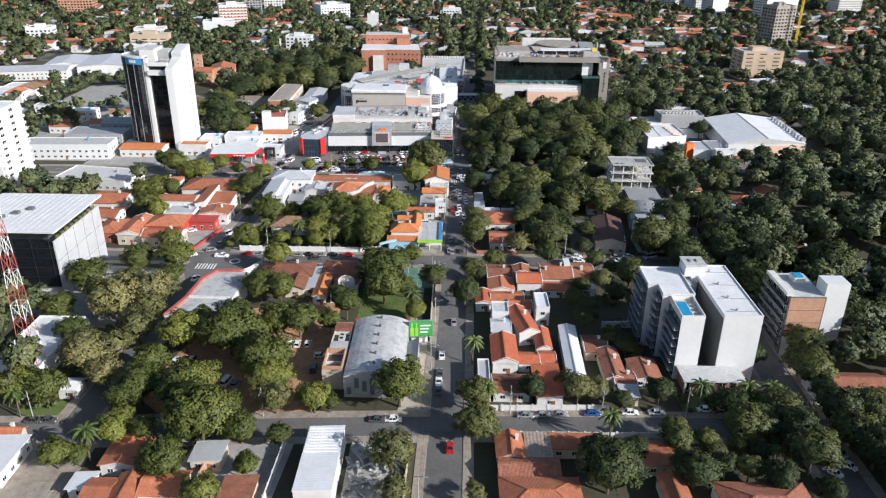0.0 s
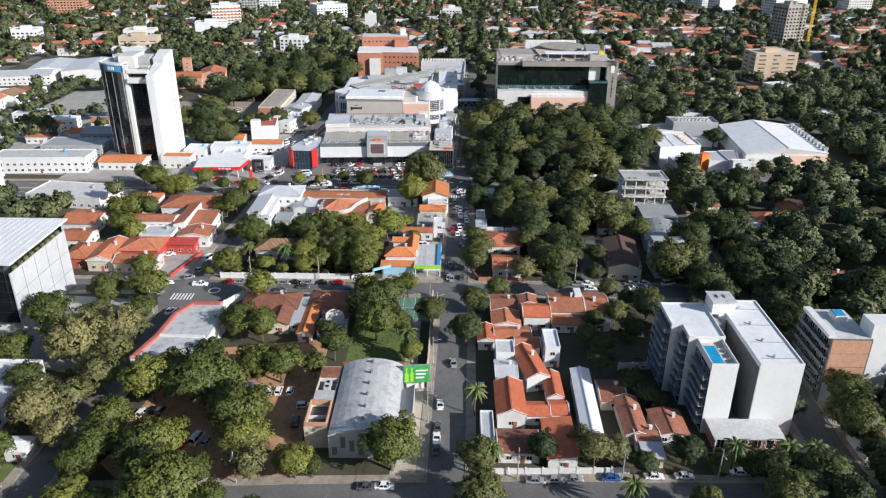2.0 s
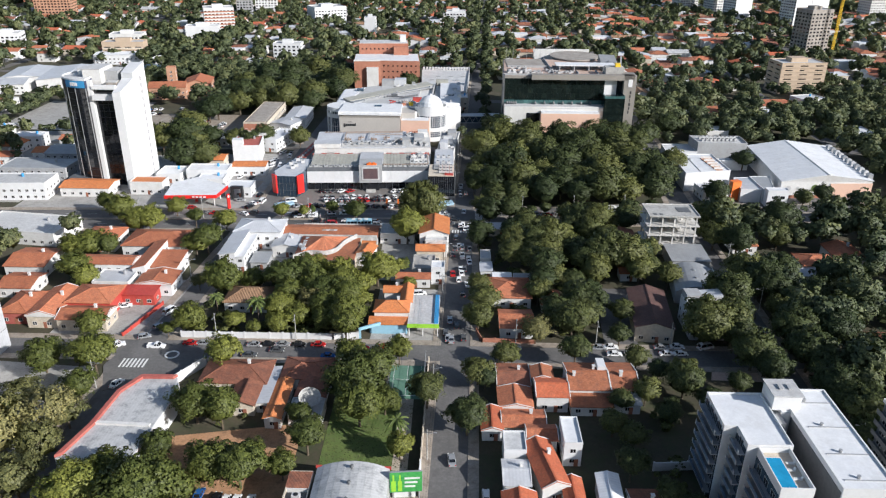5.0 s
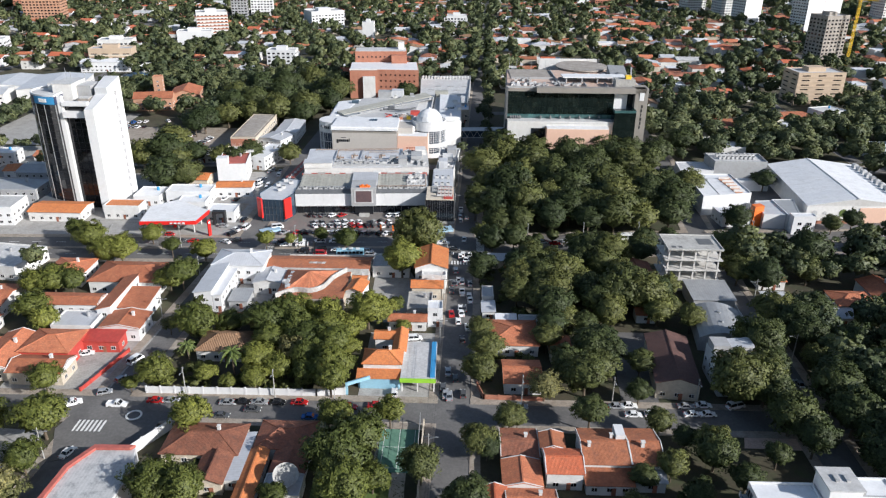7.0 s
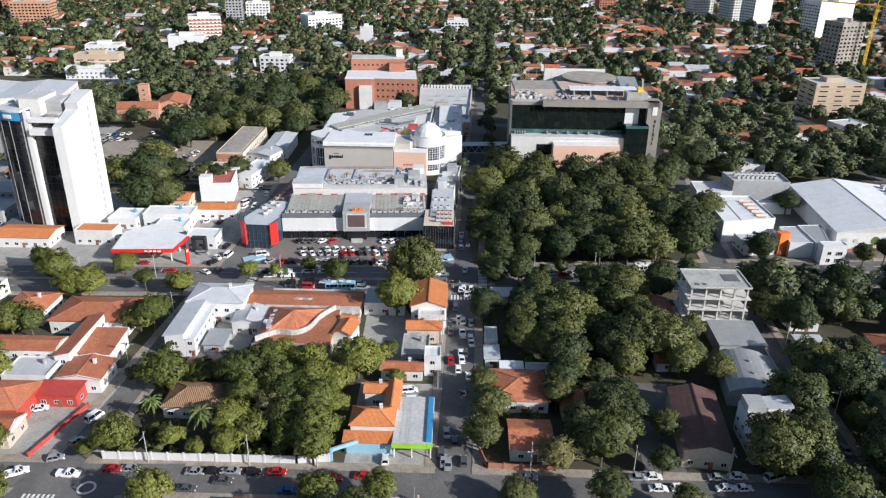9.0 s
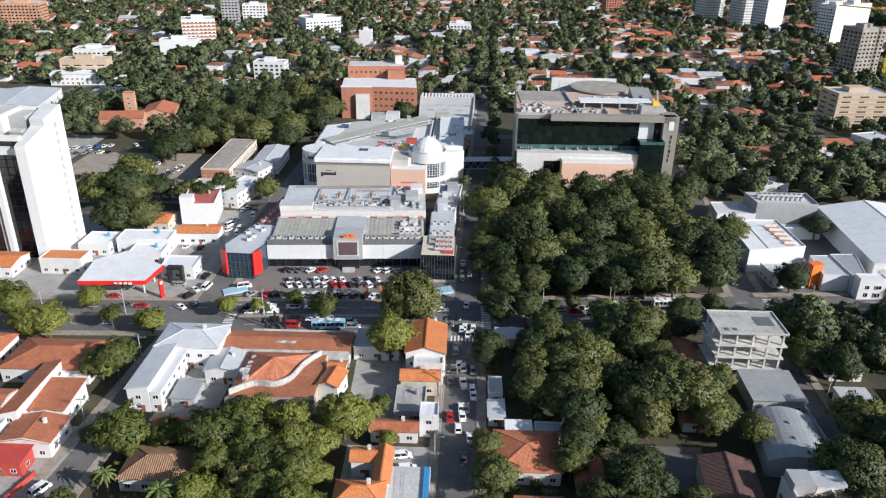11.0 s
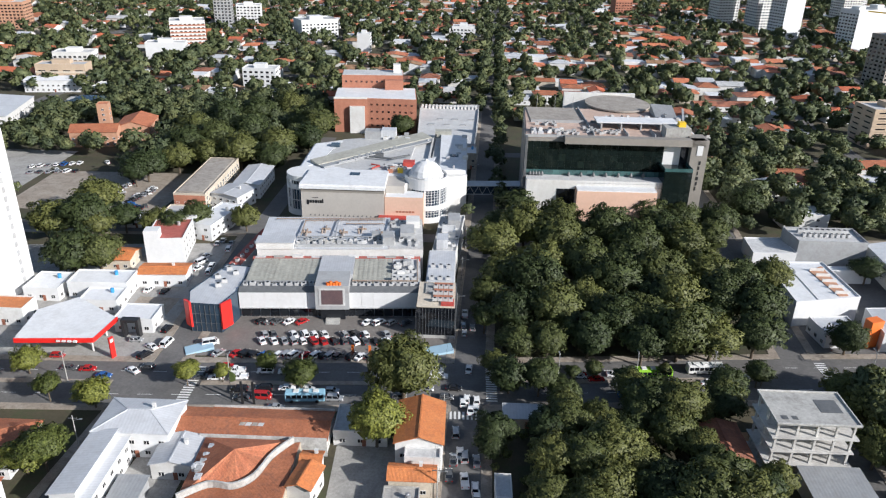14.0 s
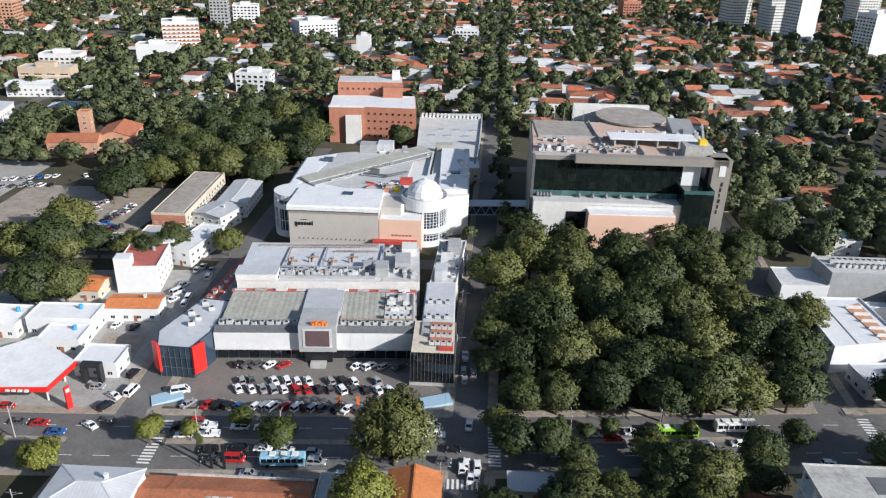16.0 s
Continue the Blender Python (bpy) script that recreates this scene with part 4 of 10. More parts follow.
def glass_office():
    t = thing("glass_office", Matrix.Identity(4), "black glass office with silver flank and a flat white roof", "office building")
    bm = B()
    box(bm, -164, 223, 3.5, -130.4, 255, 20)
    part("glass_wall", bm, glass_dark, t)
    bm = B()
    prism(bm, [(-130.35, 222.6), (-129.9, 222.6), (-129.9, 256), (-130.35, 256)], 0, 20.3)
    part("side_wall", bm, zinc, t, "silver grey metal flank")
    for k in range(9):
        bm = B()
        box(bm, -131.2, 226 + k * 3.3, 20.0, -130.5, 227.6 + k * 3.3, 21.0)
        part("planter", bm, thin_leaves, t, "row of roof terrace plants")
    bm = B()
    for y in (229, 236, 243, 250):
        box(bm, -129.92, y, 0, -129.85, y + 0.12, 20)
    for z in (6, 13):
        box(bm, -129.92, 222.6, z, -129.86, 256, z + 0.1)
    part("panel_joint", bm, dark_wall, t)
    bm = B()
    box(bm, -162, 225, 20, -133, 253, 23.4)
    part("top_floor", bm, glass_grey, t, "set-back glazed top floor")
    bm = B()
    box(bm, -165, 221.4, 23.6, -128.6, 257, 24.2)
    part("roof", bm, white_roof, t)
    bm = B()
    for k in range(16):
        box(bm, -163 + k * 2.1, 222, 24.2, -162.85 + k * 2.1, 256.4, 24.3)
    part("roof_seam", bm, roof_felt, t)
    for x in range(-162, -131, 6):
        bm = B()
        box(bm, x, 222.75, 3.5, x + 0.15, 222.98, 23.5)
        part("mullion", bm, black_metal, t)
    for z in (7, 10.5, 14, 17.5):
        bm = B()
        box(bm, -164, 222.8, z, -130.4, 222.97, z + 0.14)
        part("transom", bm, black_metal, t)
    bm = B()
    box(bm, -163, 224.5, 0, -131, 254, 3.5)
    part("base", bm, white_wall, t)
    for x, y in ((-150, 236), (-147, 240), (-153, 232)):
        bm = B()
        box(bm, x, y, 24.3, x + 2.2, y + 1.6, 25.2)
        part("roof_hatch", bm, dark_wall, t)


glass_office()

t = flat_building("office_tower", [(-225, 318), (-203, 320), (-203, 345), (-225, 345)], 37, bright_wall, white_roof, "white high-rise with balcony bands", "office tower")
for k in range(11):
    bm = B()
    box(bm, -203, 320.5, 2.5 + k * 3.1, -201.8, 344.5, 3.6 + k * 3.1)
    part("balcony", bm, white_wall, t)
    put("window", window_mesh(3, 1.6), t, pose(-203, 326, 3.8 + k * 3.1, 0, 0, 90))
    put("window", window_mesh(3, 1.6), t, pose(-203, 336, 3.8 + k * 3.1, 0, 0, 90))


def lattice_tower(x, y, h, w):
    t = thing("lattice_mast", pose(x, y, 0), "red and white painted steel lattice mast", "mast")
    n = 11
    for k in range(n):
        z0, z1 = h * k / n, h * (k + 1) / n
        a, b = w * (1 - 0.75 * k / n) / 2, w * (1 - 0.75 * (k + 1) / n) / 2
        bm = B()
        c = [(-1, -1), (1, -1), (1, 1), (-1, 1)]
        for i in range(4):
            (p, q), (r, s) = c[i], c[(i + 1) % 4]
            beam(bm, (p * a, q * a, z0), (p * b, q * b, z1), 0.15)
            beam(bm, (p * a, q * a, z0), (r * b, s * b, z1), 0.07)
            beam(bm, (r * a, s * a, z0), (p * b, q * b, z1), 0.07)
            beam(bm, (p * b, q * b, z1), (r * b, s * b, z1), 0.07)
        part("section", bm, pink_red if k % 2 else white_paint, t)


lattice_tower(-115, 175, 52, 4.6)


def workshop_hall():
    t = thing("workshop_hall", Matrix.Identity(4), "large workshop hall with a curved grey sheet roof", "hall")
    x0, x1, y0, y1, h = -28.3, -12.3, 168, 198, 6.6
    n = 10
    arc = [(x0 + (x1 - x0) * i / n, h + 1.9 * (1 - (2 * i / n - 1) ** 2)) for i in range(n + 1)]
    bm = B()
    pts = [(x, y, z) for y in (y0, y1) for x, z in [(x0, 0), (x1, 0)] + arc[::-1]]
    k = len(arc) + 2
    faces(bm, pts, [tuple(range(k)), tuple(range(2 * k - 1, k - 1, -1))] + [(i, (i + 1) % k, k + (i + 1) % k, k + i) for i in range(k)])
    part("wall", bm, grey_wall, t, "grey walls with a painted street front")
    for i in range(n):
        (xa, za), (xb, zb) = arc[i], arc[i + 1]
        ya, yb = y0 - 0.3, y1 + 0.26
        bm = B()
        faces(bm, [(xa, ya, za + 0.03), (xb - 0.02, ya, zb + 0.03), (xb - 0.02, yb, zb + 0.03), (xa, yb, za + 0.03), (xa, ya, za + 0.1), (xb - 0.02, ya, zb + 0.1), (xb - 0.02, yb, zb + 0.1), (xa, yb, za + 0.1)],
              [(3, 2, 1, 0), (4, 5, 6, 7), (0, 1, 5, 4), (1, 2, 6, 5), (2, 3, 7, 6), (3, 0, 4, 7)])
        part("roof_sheet", bm, mid_sheet, t)
    for j in range(6):
        bm = B()
        cyl(bm, -20.3, 171.5 + j * 4.9, 8.5, 9.1, 0.25, 10)
        cyl(bm, -20.3, 171.5 + j * 4.9, 9.1, 9.45, 0.5, 10, 0.3)
        part("roof_vent", bm, dark_wall, t)
    bm = B()
    box(bm, -28.6, 198.05, 6.4, -12.0, 198.35, 7.2)
    part("parapet", bm, red_paint, t)
    for i in range(7):
        bm = B()
        box(bm, -27.5 + i * 2.1, 167.9, 1.0 + (i * 5 % 3), -26.3 + i * 2.1, 167.97, 3.2 + (i * 7 % 4))
        part("mural", bm, dark_wall, t, "faded grey and black wall painting")
    # east gable annex
    bm = B()
    gable_wall(bm, -12.3, 178, -8.9, 190, 4.2, 1.8, "shed", "y")
    part("annex", bm, grey_wall, t)


workshop_hall()

t = flat_building("brick_annex", [(-34.6, 171.5), (-29, 171.5), (-29, 197.5), (-34.0, 197.5)], 5.0, cream, dark_wall, "unfinished brick annex with open roof bays", "annex", 1.2)
for y in (176, 181, 186.5, 192):
    bm = B()
    box(bm, -34.2, y, 5.1, -29.2, y + 0.35, 6.0)
    part("cross_wall", bm, white_wall, t)
bm = B()
ring(bm, rect(-34.5, 171.6, -29.1, 180.9), rect(-34.5, 171.6, -29.1, 180.9, 0.3), 5.9, 7.4)
part("raw_parapet", bm, raw_brick, t, "unfinished raw brick upper storey")
bm = B()
box(bm, -34.2, 181.5, 6.0, -29.2, 186.4, 6.3)
part("roof_slab", bm, roof_felt, t)
bm = B()
box(bm, -34.2, 192.4, 6.0, -29.2, 197.2, 6.3)
part("tile_roof", bm, old_tile, t)
air_unit(-31.5, 190, 5.1); air_unit(-31.5, 188, 5.1)


def billboard():
    t = thing("billboard", pose(-8.6, 195.3, 0, 0, 0, 6), "large green advertising billboard on steel posts", "billboard")
    bm = B()
    box(bm, -3.6, -0.2, 3.0, 3.6, 0.2, 8.6)
    part("frame", bm, steel, t)
    bm = B()
    box(bm, -3.5, -0.26, 3.1, 3.5, -0.204, 8.5)
    part("poster", bm, bill_green, t, "green poster with bottle shapes")
    for x, s in ((-2.7, 1.0), (-1.3, 0.9)):
        bm = B()
        prism(bm, [(x - 0.5 * s, -0.3), (x + 0.5 * s, -0.3), (x + 0.5 * s, -0.265), (x - 0.5 * s, -0.265)], 3.4, 6.2)
        prism(bm, [(x - 0.2 * s, -0.3), (x + 0.2 * s, -0.3), (x + 0.2 * s, -0.265), (x - 0.2 * s, -0.265)], 6.2, 7.9)
        part("bottle_shape", bm, green_paint, t)
    for k in range(3):
        bm = B()
        box(bm, -0.3, -0.29, 6.6 - k * 1.1, 3.0 - k * 0.5, -0.265, 7.1 - k * 1.1)
        part("lettering_bar", bm, white_paint, t)
    for x in (-2.8, 2.8):
        bm = B()
        cyl(bm, x, 0.1, 0, 3.0, 0.2, 10)
        part("post", bm, steel, t)


billboard()


def corner_store():
    poly = [(-88, 200.5), (-71, 199.5), (-69.2, 226), (-71.4, 233), (-80.8, 232.8), (-84.4, 225.6), (-85.3, 212.4)]
    t = flat_building("store", poly, 5.6, bright_wall, mid_sheet, "white store with a flat grey roof and a red parapet", "store", 0)
    inner = inset_poly(poly, 1.1)
    for i in (3, 4, 5, 6):
        j = (i + 1) % 7
        bm = B()
        prism(bm, [poly[i], poly[j], inner[j], inner[i]], 5.75, 6.5)
        part("parapet", bm, pink_red, t, "faded red parapet")
    bm = B()
    prism(bm, inset_poly([(-85.1, 212.6), (-71, 212), (-71, 213), (-85.1, 213.6)], 0.02), 5.7, 6.2)
    part("roof_step", bm, white_wall, t)


corner_store()

# shed with white ribbed roof, and rubble beside it
t = house(-33.6, 126, -25.2, 148, 5.4, "shed", "y", 0.5, bright_wall, white_sheet, "white shed with a ribbed white metal roof", 0, "S", "shed", "shed", False, 0.15)
for k in range(9):
    bm = B()
    box(bm, -4.1, 1.5 + k * 1.05, 5.72, 4.1, 1.75 + k * 1.05, 6.15)
    part("roof_rib", bm, white_sheet, t)
random.seed(5)
bm = B()
for k in range(130):
    x, y, s = random.uniform(-24, -13), random.uniform(126, 148), random.uniform(0.3, 1.5)
    v = box(bm, -s, -s * random.uniform(0.2, 0.6), -0.1, s, s * 0.3, random.uniform(0.1, 0.4))
    bmesh.ops.transform(bm, verts=v, matrix=pose(x, y, random.uniform(0.05, 0.9), random.uniform(-30, 30), random.uniform(-30, 30), random.uniform(0, 180)))
tagged(new("rubble", done("rubble", bm, concrete)), "heap of broken pale concrete and boards", "rubble", kind="stuff")

# ---------------------------------------------------------------- houses, block by block
# south of the first cross street
house(11.6, 141, 18.4, 149.4, 3, "gable", "y", 1.4, white_wall, tile, "old clay-tiled house by the street corner")
house(18.7, 141, 24.2, 149.2, 3, "shed", "x", 0.7, cream, rust_sheet, "lean-to roofed with rusty corrugated sheets", 0, "S", "shed", "shed")
house(11.8, 134.8, 25.4, 140.8, 3, "gable", "x", 1.0, cream, old_tile, "weathered tile-roofed house wing")
house(24.6, 144.5, 36, 149, 3, "shed", "x", 0.8, cream, tile, "low brick-red tile-roofed outbuilding")
house(11.6, 122, 29, 133.6, 3.4, "hip", "x", 1.9, white_wall, tile, "wide hip-roofed house with clay tiles")
house(-80, 135.8, -71, 145.4, 3.2, "gable", "y", 1.2, white_wall, tile, "orange tile-roofed house in a leafy yard")
house(-67.6, 126.3, -58.5, 134, 3.2, "gable", "x", 1.2, white_wall, tile, "tile-roofed house with roof tanks")
house(-73.4, 121, -68.2, 132.8, 3.2, "gable", "y", 1.1, white_wall, tile, "narrow house with a tile roof wing")
house(-79.5, 124, -74, 131.5, 3, "gable", "x", 1.0, cream, tile, "small house wing with clay tiles")
house(-84.2, 128.6, -79.2, 133.4, 2.7, "shed", "y", 0.4, white_wall, white_sheet, "carport with a ribbed white roof", 0, "S", "carport", "carport")
house(-70, 139, -66, 145, 2.8, "shed", "y", 0.3, white_wall, zinc, "small shed with a zinc roof", 0, "S", "shed", "shed")
house(-60, 138, -53, 144.5, 3, "shed", "y", 0.5, cream, zinc, "garage with a grey metal roof", 0, "S", "shed", "shed")
house(-110, 131, -100.5, 144.6, 3.6, "shed", "y", 0.5, white_wall, white_sheet, "white-roofed shed at the street corner", 0, "SE", "shed", "shed")
house(-112, 146, -104, 149, 3, "gable", "x", 1, cream, tile, "small tile-roofed kiosk house", 0, "S")
house(-50, 122, -43, 133, 2.8, "shed", "y", 0.4, cream, old_tile, "brown tiled lean-to in a driveway", 0, "S", "shed", "shed")
house(47.6, 122, 53, 135.5, 3.2, "gable", "y", 1.4, white_wall, tile, "peach tile-roofed house in deep shade")
house(59.4, 120, 79, 132.8, 3.6, "hip", "x", 2.2, white_wall, old_tile, "broad brown hip-roofed house under trees")
house(46, 139, 53, 147, 3, "shed", "y", 0.6, cream, tile, "small outbuilding with an orange roof")
house(-38, 116, -22, 125, 3.2, "gable", "x", 1.5, white_wall, tile, "plain house with an orange tile roof")
# between the first and second cross streets, west side
house(-66.5, 234, -48.6, 245, 3.3, "hip", "x", 2.0, cream, old_tile, "brown hip-roofed villa on the corner")
house(-56, 224.5, -49.5, 234, 3.2, "gable", "y", 1.5, cream, old_tile, "tile-roofed wing of a villa")
house(-49.3, 226, -46.2, 242, 3, "shed", "y", 0.3, white_wall, zinc, "narrow zinc roof between two villas", 0, "S", "shed", "shed", False)
house(-45.6, 219.5, -41.6, 236, 3.2, "gable", "y", 0.9, white_wall, orange_tile, "long narrow orange tile roof")
house(-45, 236.5, -31.5, 246.5, 3.4, "hip", "x", 1.9, white_wall, old_tile, "villa with a brown and orange tile roof")
house(-39.5, 229, -32, 236, 3, "gable", "y", 1.2, white_wall, old_tile, "back wing with a tile roof")
house(-40, 221, -31.5, 228, 3, "flat", "x", 0, white_wall, roof_felt, "flat-roofed extension with a roof dish", 0, "SE")
# between the first and second cross streets, east side
house(8.0, 166.8, 11.2, 181.8, 3.6, "flat", "x", 0, white_wall, zinc, "narrow white shop with a flat grey roof", 0, "S")
house(12.4, 180, 19.4, 194.2, 4.2, "gable", "y", 1.5, white_wall, red_tile, "gabled house with bright clay tiles")
house(12, 167, 21.6, 175, 3.2, "gable", "x", 0.9, white_wall, old_tile, "low tile-roofed house in shade")
house(23.4, 165, 30.2, 179.4, 3.2, "shed", "y", 0.9, white_wall, red_tile, "broad clay-tiled roof beside a tree")
house(19.8, 181.4, 25.6, 186.8, 3, "gable", "x", 0.9, white_wall, red_tile, "rear wing with a tile roof")
house(26, 182, 30.4, 187.5, 3, "gable", "x", 0.9, white_wall, red_tile, "small tile-roofed rear house")
house(26, 189, 30, 200, 3.2, "gable", "y", 1.0, white_wall, red_tile, "narrow house with a tile roof")
house(19.6, 196, 25.6, 211, 4.5, "gable", "y", 1.5, white_wall, red_tile, "two-storey house with a steep tile roof", 12)
house(13, 197, 18.6, 205, 3.8, "gable", "x", 1.0, white_wall, zinc, "white house with a pale zinc gable")
house(13.4, 206.5, 18.6, 213.5, 5.2, "flat", "x", 0, bright_wall, roof_felt, "white cubic house with a roof terrace")
house(19.5, 213, 26.5, 218.5, 3.4, "gable", "x", 1.0, white_wall, tile, "tile-roofed house with a blue awning")
house(27.4, 208, 31.6, 217.8, 6.4, "flat", "y", 0, bright_wall, white_roof, "tall narrow white house", 0, "SEW")
house(8.7, 216.6, 13.6, 225.4, 3.2, "gable", "y", 0.9, white_wall, red_tile, "orange tile-roofed corner house")
house(13.8, 218.4, 24.4, 225, 3, "gable", "x", 0.9, cream, tile, "old house with a worn tile roof")
house(13.4, 226, 21.8, 234.4, 3.2, "gable", "y", 1.1, cream, tile, "clay-tiled house with a chimney")
house(23.2, 228.6, 31.3, 236.6, 4.8, "gable", "x", 1.4, white_wall, red_tile, "row house with red tiles and white walls")
house(22.8, 237.4, 28.2, 243, 4.4, "gable", "y", 0.9, cream, rust_tile, "back wing of a row house with worn tiles")
t = house(32, 232, 42.6, 244.2, 4.8, "gable", "x", 1.6, white_wall, rust_tile, "wide row house with dark red tiles")
bm = B()
box(bm, 2.9, 0.8, 5.2, 5.1, 5.0, 7.6)
part("roof_room", bm, bright_wall, t, "white cubic roof room")
bm = B()
box(bm, -4.1, -1.9, 5.6, -3.4, -1.2, 7.3)
box(bm, -4.2, -2.0, 7.3, -3.3, -1.1, 7.45)
part("chimney", bm, white_wall, t)
t = house(43.1, 232, 50.2, 244.6, 4.8, "gable", "x", 1.6, white_wall, rust_tile, "end row house with a white chimney")
bm = B()
box(bm, -1.0, -1.9, 5.6, -0.2, -1.1, 7.6)
box(bm, -1.1, -2.0, 7.6, -0.1, -1.0, 7.75)
part("chimney", bm, white_wall, t)
house(32, 227.2, 42.4, 231.5, 2.9, "shed", "x", 0.8, white_wall, rust_tile, "tiled porch in front of a row house", 0, "S", "porch", "porch", False)
house(43.4, 228.4, 50, 231.5, 2.9, "shed", "x", 0.6, white_wall, zinc, "sheet-roofed porch in front of a row house", 0, "S", "porch", "porch", False)
house(13.5, 236, 22, 246, 3, "gable", "x", 0.9, cream, old_tile, "low shaded tile-roofed house")
house(33.2, 173, 37.6, 200.2, 4.4, "gable", "y", 0.7, white_wall, white_sheet, "long shed with a bright white metal roof", -2, "S", "shed", "shed", False)
house(43.4, 174, 48.8, 189, 3.2, "gable", "y", 1, cream, old_tile, "small brown-roofed house in shade")
house(45.5, 171, 51, 178, 3, "gable", "x", 0.9, white_wall, old_tile, "cottage with a dark tile roof")
house(51, 174.5, 58.6, 184, 3, "gable", "y", 1.0, white_wall, old_tile, "cottage with a red-brown tile roof")
house(40, 188, 46.5, 197, 3, "gable", "x", 1, cream, old_tile, "tile-roofed house in deep shade")
house(46, 166, 50.5, 170.6, 3, "shed", "x", 0.5, cream, zinc, "lean-to with a zinc roof", 0, "S", "shed", "shed")
house(99, 169, 119, 178, 3.4, "gable", "x", 1.8, white_wall, old_tile, "house with a dark red tile roof and arched windows")
house(120.5, 168, 127, 176, 4.0, "hip", "x", 1.6, cream, orange_tile, "peach house with an orange roof")
# between the second cross street and the avenue, west side
house(-72.5, 278, -57.2, 288.6, 3.6, "hip", "x", 2.4, white_wall, brown_tile, "garden villa with a brown hip roof")
house(-23.2, 270, -12.8, 277, 5.6, "hip", "x", 2.0, white_wall, orange_tile, "house with bright orange hip roofs")
house(-24.4, 266.6, -12.9, 269.6, 3.2, "shed", "x", 0.7, sky_paint, orange_tile, "orange-tiled porch over a blue front", 0, "S", "porch", "porch", False)
house(-15.5, 277.5, -12.2, 289, 5.0, "gable", "y", 1.1, white_wall, orange_tile, "narrow orange tile wing")
house(-21.5, 285, -16, 289.5, 4.5, "gable", "x", 1.0, white_wall, orange_tile, "orange tile-roofed rear house")
house(-18.5, 297.4, -7, 301.8, 3.4, "gable", "x", 1.1, white_wall, tile, "low house with weathered orange tiles")
house(-11.9, 326, -1, 341.6, 8.0, "gable", "y", 2.0, white_wall, orange_tile, "tall corner house with an orange gable roof", 0, "SE")
house(-9.5, 322.5, -1.4, 326, 6.6, "flat", "x", 0, white_wall, roof_felt, "white stair block of the corner house", 0, "SE")
house(-12.6, 317.4, -2.4, 322.4, 4.8, "gable", "x", 1.4, cream, orange_tile, "rear house with an orange gable", 0, "SE")
house(-13.5, 305.5, -5.6, 316.8, 3.2, "flat", "x", 0, concrete, yard, "flat concrete terrace roof", 0, "S")
house(-6.6, 300, -2.0, 305.4, 6.2, "flat", "x", 0, bright_wall, white_roof, "white cubic house at the pavement", 0, "SE")


def smooth_line(pts, n=5):
    """A smooth curve through the points."""
    out = []
    for i in range(len(pts) - 1):
        p0, p1, p2, p3 = pts[max(i - 1, 0)], pts[i], pts[i + 1], pts[min(i + 2, len(pts) - 1)]
        for k in range(n):
            u = k / n
            out.append(tuple(0.5 * (2 * b + (c - a) * u + (2 * a - 5 * b + 4 * c - d) * u * u + (3 * b - a - 3 * c + d) * u ** 3) for a, b, c, d in zip(p0, p1, p2, p3)))
    return out + [pts[-1]]


def curved_villa():
    t = thing("villa", Matrix.Identity(4), "tile-roofed villa with a curving white parapet wall", "villa")
    FOOTPRINTS.append((-45.8, 318, 11, 11, 0))
    bm = B()
    prism(bm, [(-57, 307), (-34.4, 307.6), (-34.4, 329.6), (-57, 329.4)], 0, 4.2)
    part("wall", bm, cream, t)
    line = smooth_line([(-56.6, 309.2), (-51.2, 313.4), (-45.8, 313.2), (-42.0, 316.4), (-39.6, 323.6), (-36.0, 329.2)])
    # tiled fan roof behind the wall, each facet on its own
    rim = line + [(-56.8, 329.2)]
    for i in range(len(rim)):
        a, b = rim[i], rim[(i + 1) % len(rim)]
        bm = B()
        faces(bm, [(*a, 4.9), (*b, 4.9), (-47.5, 321.5, 8.2), (*a, 4.2), (*b, 4.2), (-47.5, 322, 4.2)], [(0, 1, 2), (3, 5, 4), (0, 3, 4, 1), (1, 4, 5, 2), (2, 5, 3, 0)])
        part("roof", bm, tile, t)
    bm = B()
    prism(bm, [(-56.8, 307.3), (-34.6, 307.9)] + [(-34.6, 329.2)] + [(x + 0.3, y - 0.3) for x, y in reversed(line)], 4.204, 4.5)
    part("lower_roof", bm, rust_tile, t, "low weathered tile roof")
    for a, b in zip(line, line[1:]):
        bm = B()
        beam(bm, (*a, 5.1), (*b, 5.1), 0.45, 2.0)
        part("parapet", bm, stained_wall, t, "curving white parapet with dark rain stains")
    bm = B()
    prism(bm, [(-57.2, 306.8), (-34.2, 307.4), (-34.2, 308.2), (-57.2, 307.6)], 3.4, 4.9)
    part("ledge", bm, paving, t, "long sandy front ledge")
    roof_boxes(t, -56, 312, -54, 326, 4.9, 9, 61, (white_wall, zinc, grey_wall))
    windows_on(t, -57, 306.98, -34.4, 307.2, 1.0, sides="S")


curved_villa()
t = thing("rooflight", Matrix.Identity(4), "weathered grey rooflight panels on the tile roof", "rooflight")
for k in range(4):
    bm = B()
    x = -50.5 + k * 1.5
    prism(bm, [(x, 332.2), (x + 1.35, 332.2), (x + 1.9, 334.4), (x + 0.55, 334.4)], 4.7, 5.3, 0, [5.10, 5.10, 5.65, 5.65])
    part("panel", bm, mid_sheet if k % 2 else old_roof, t)
for k, (ax, bx, y) in enumerate(((-58.5, -28.4, 330.0), (-58.5, -28.4, 341.3))):
    bm = B()
    box(bm, ax, y - 0.15, 0, bx, y + 0.15, 5.2)
    structure("wall_row", bm, stained_wall, "stained plaster parapet wall of the avenue row", "wall")
house(-58.2, 330.4, -28.6, 341, 4.4, "gable", "x", 1.3, white_wall, rust_tile, "long clay-tiled row along the avenue")
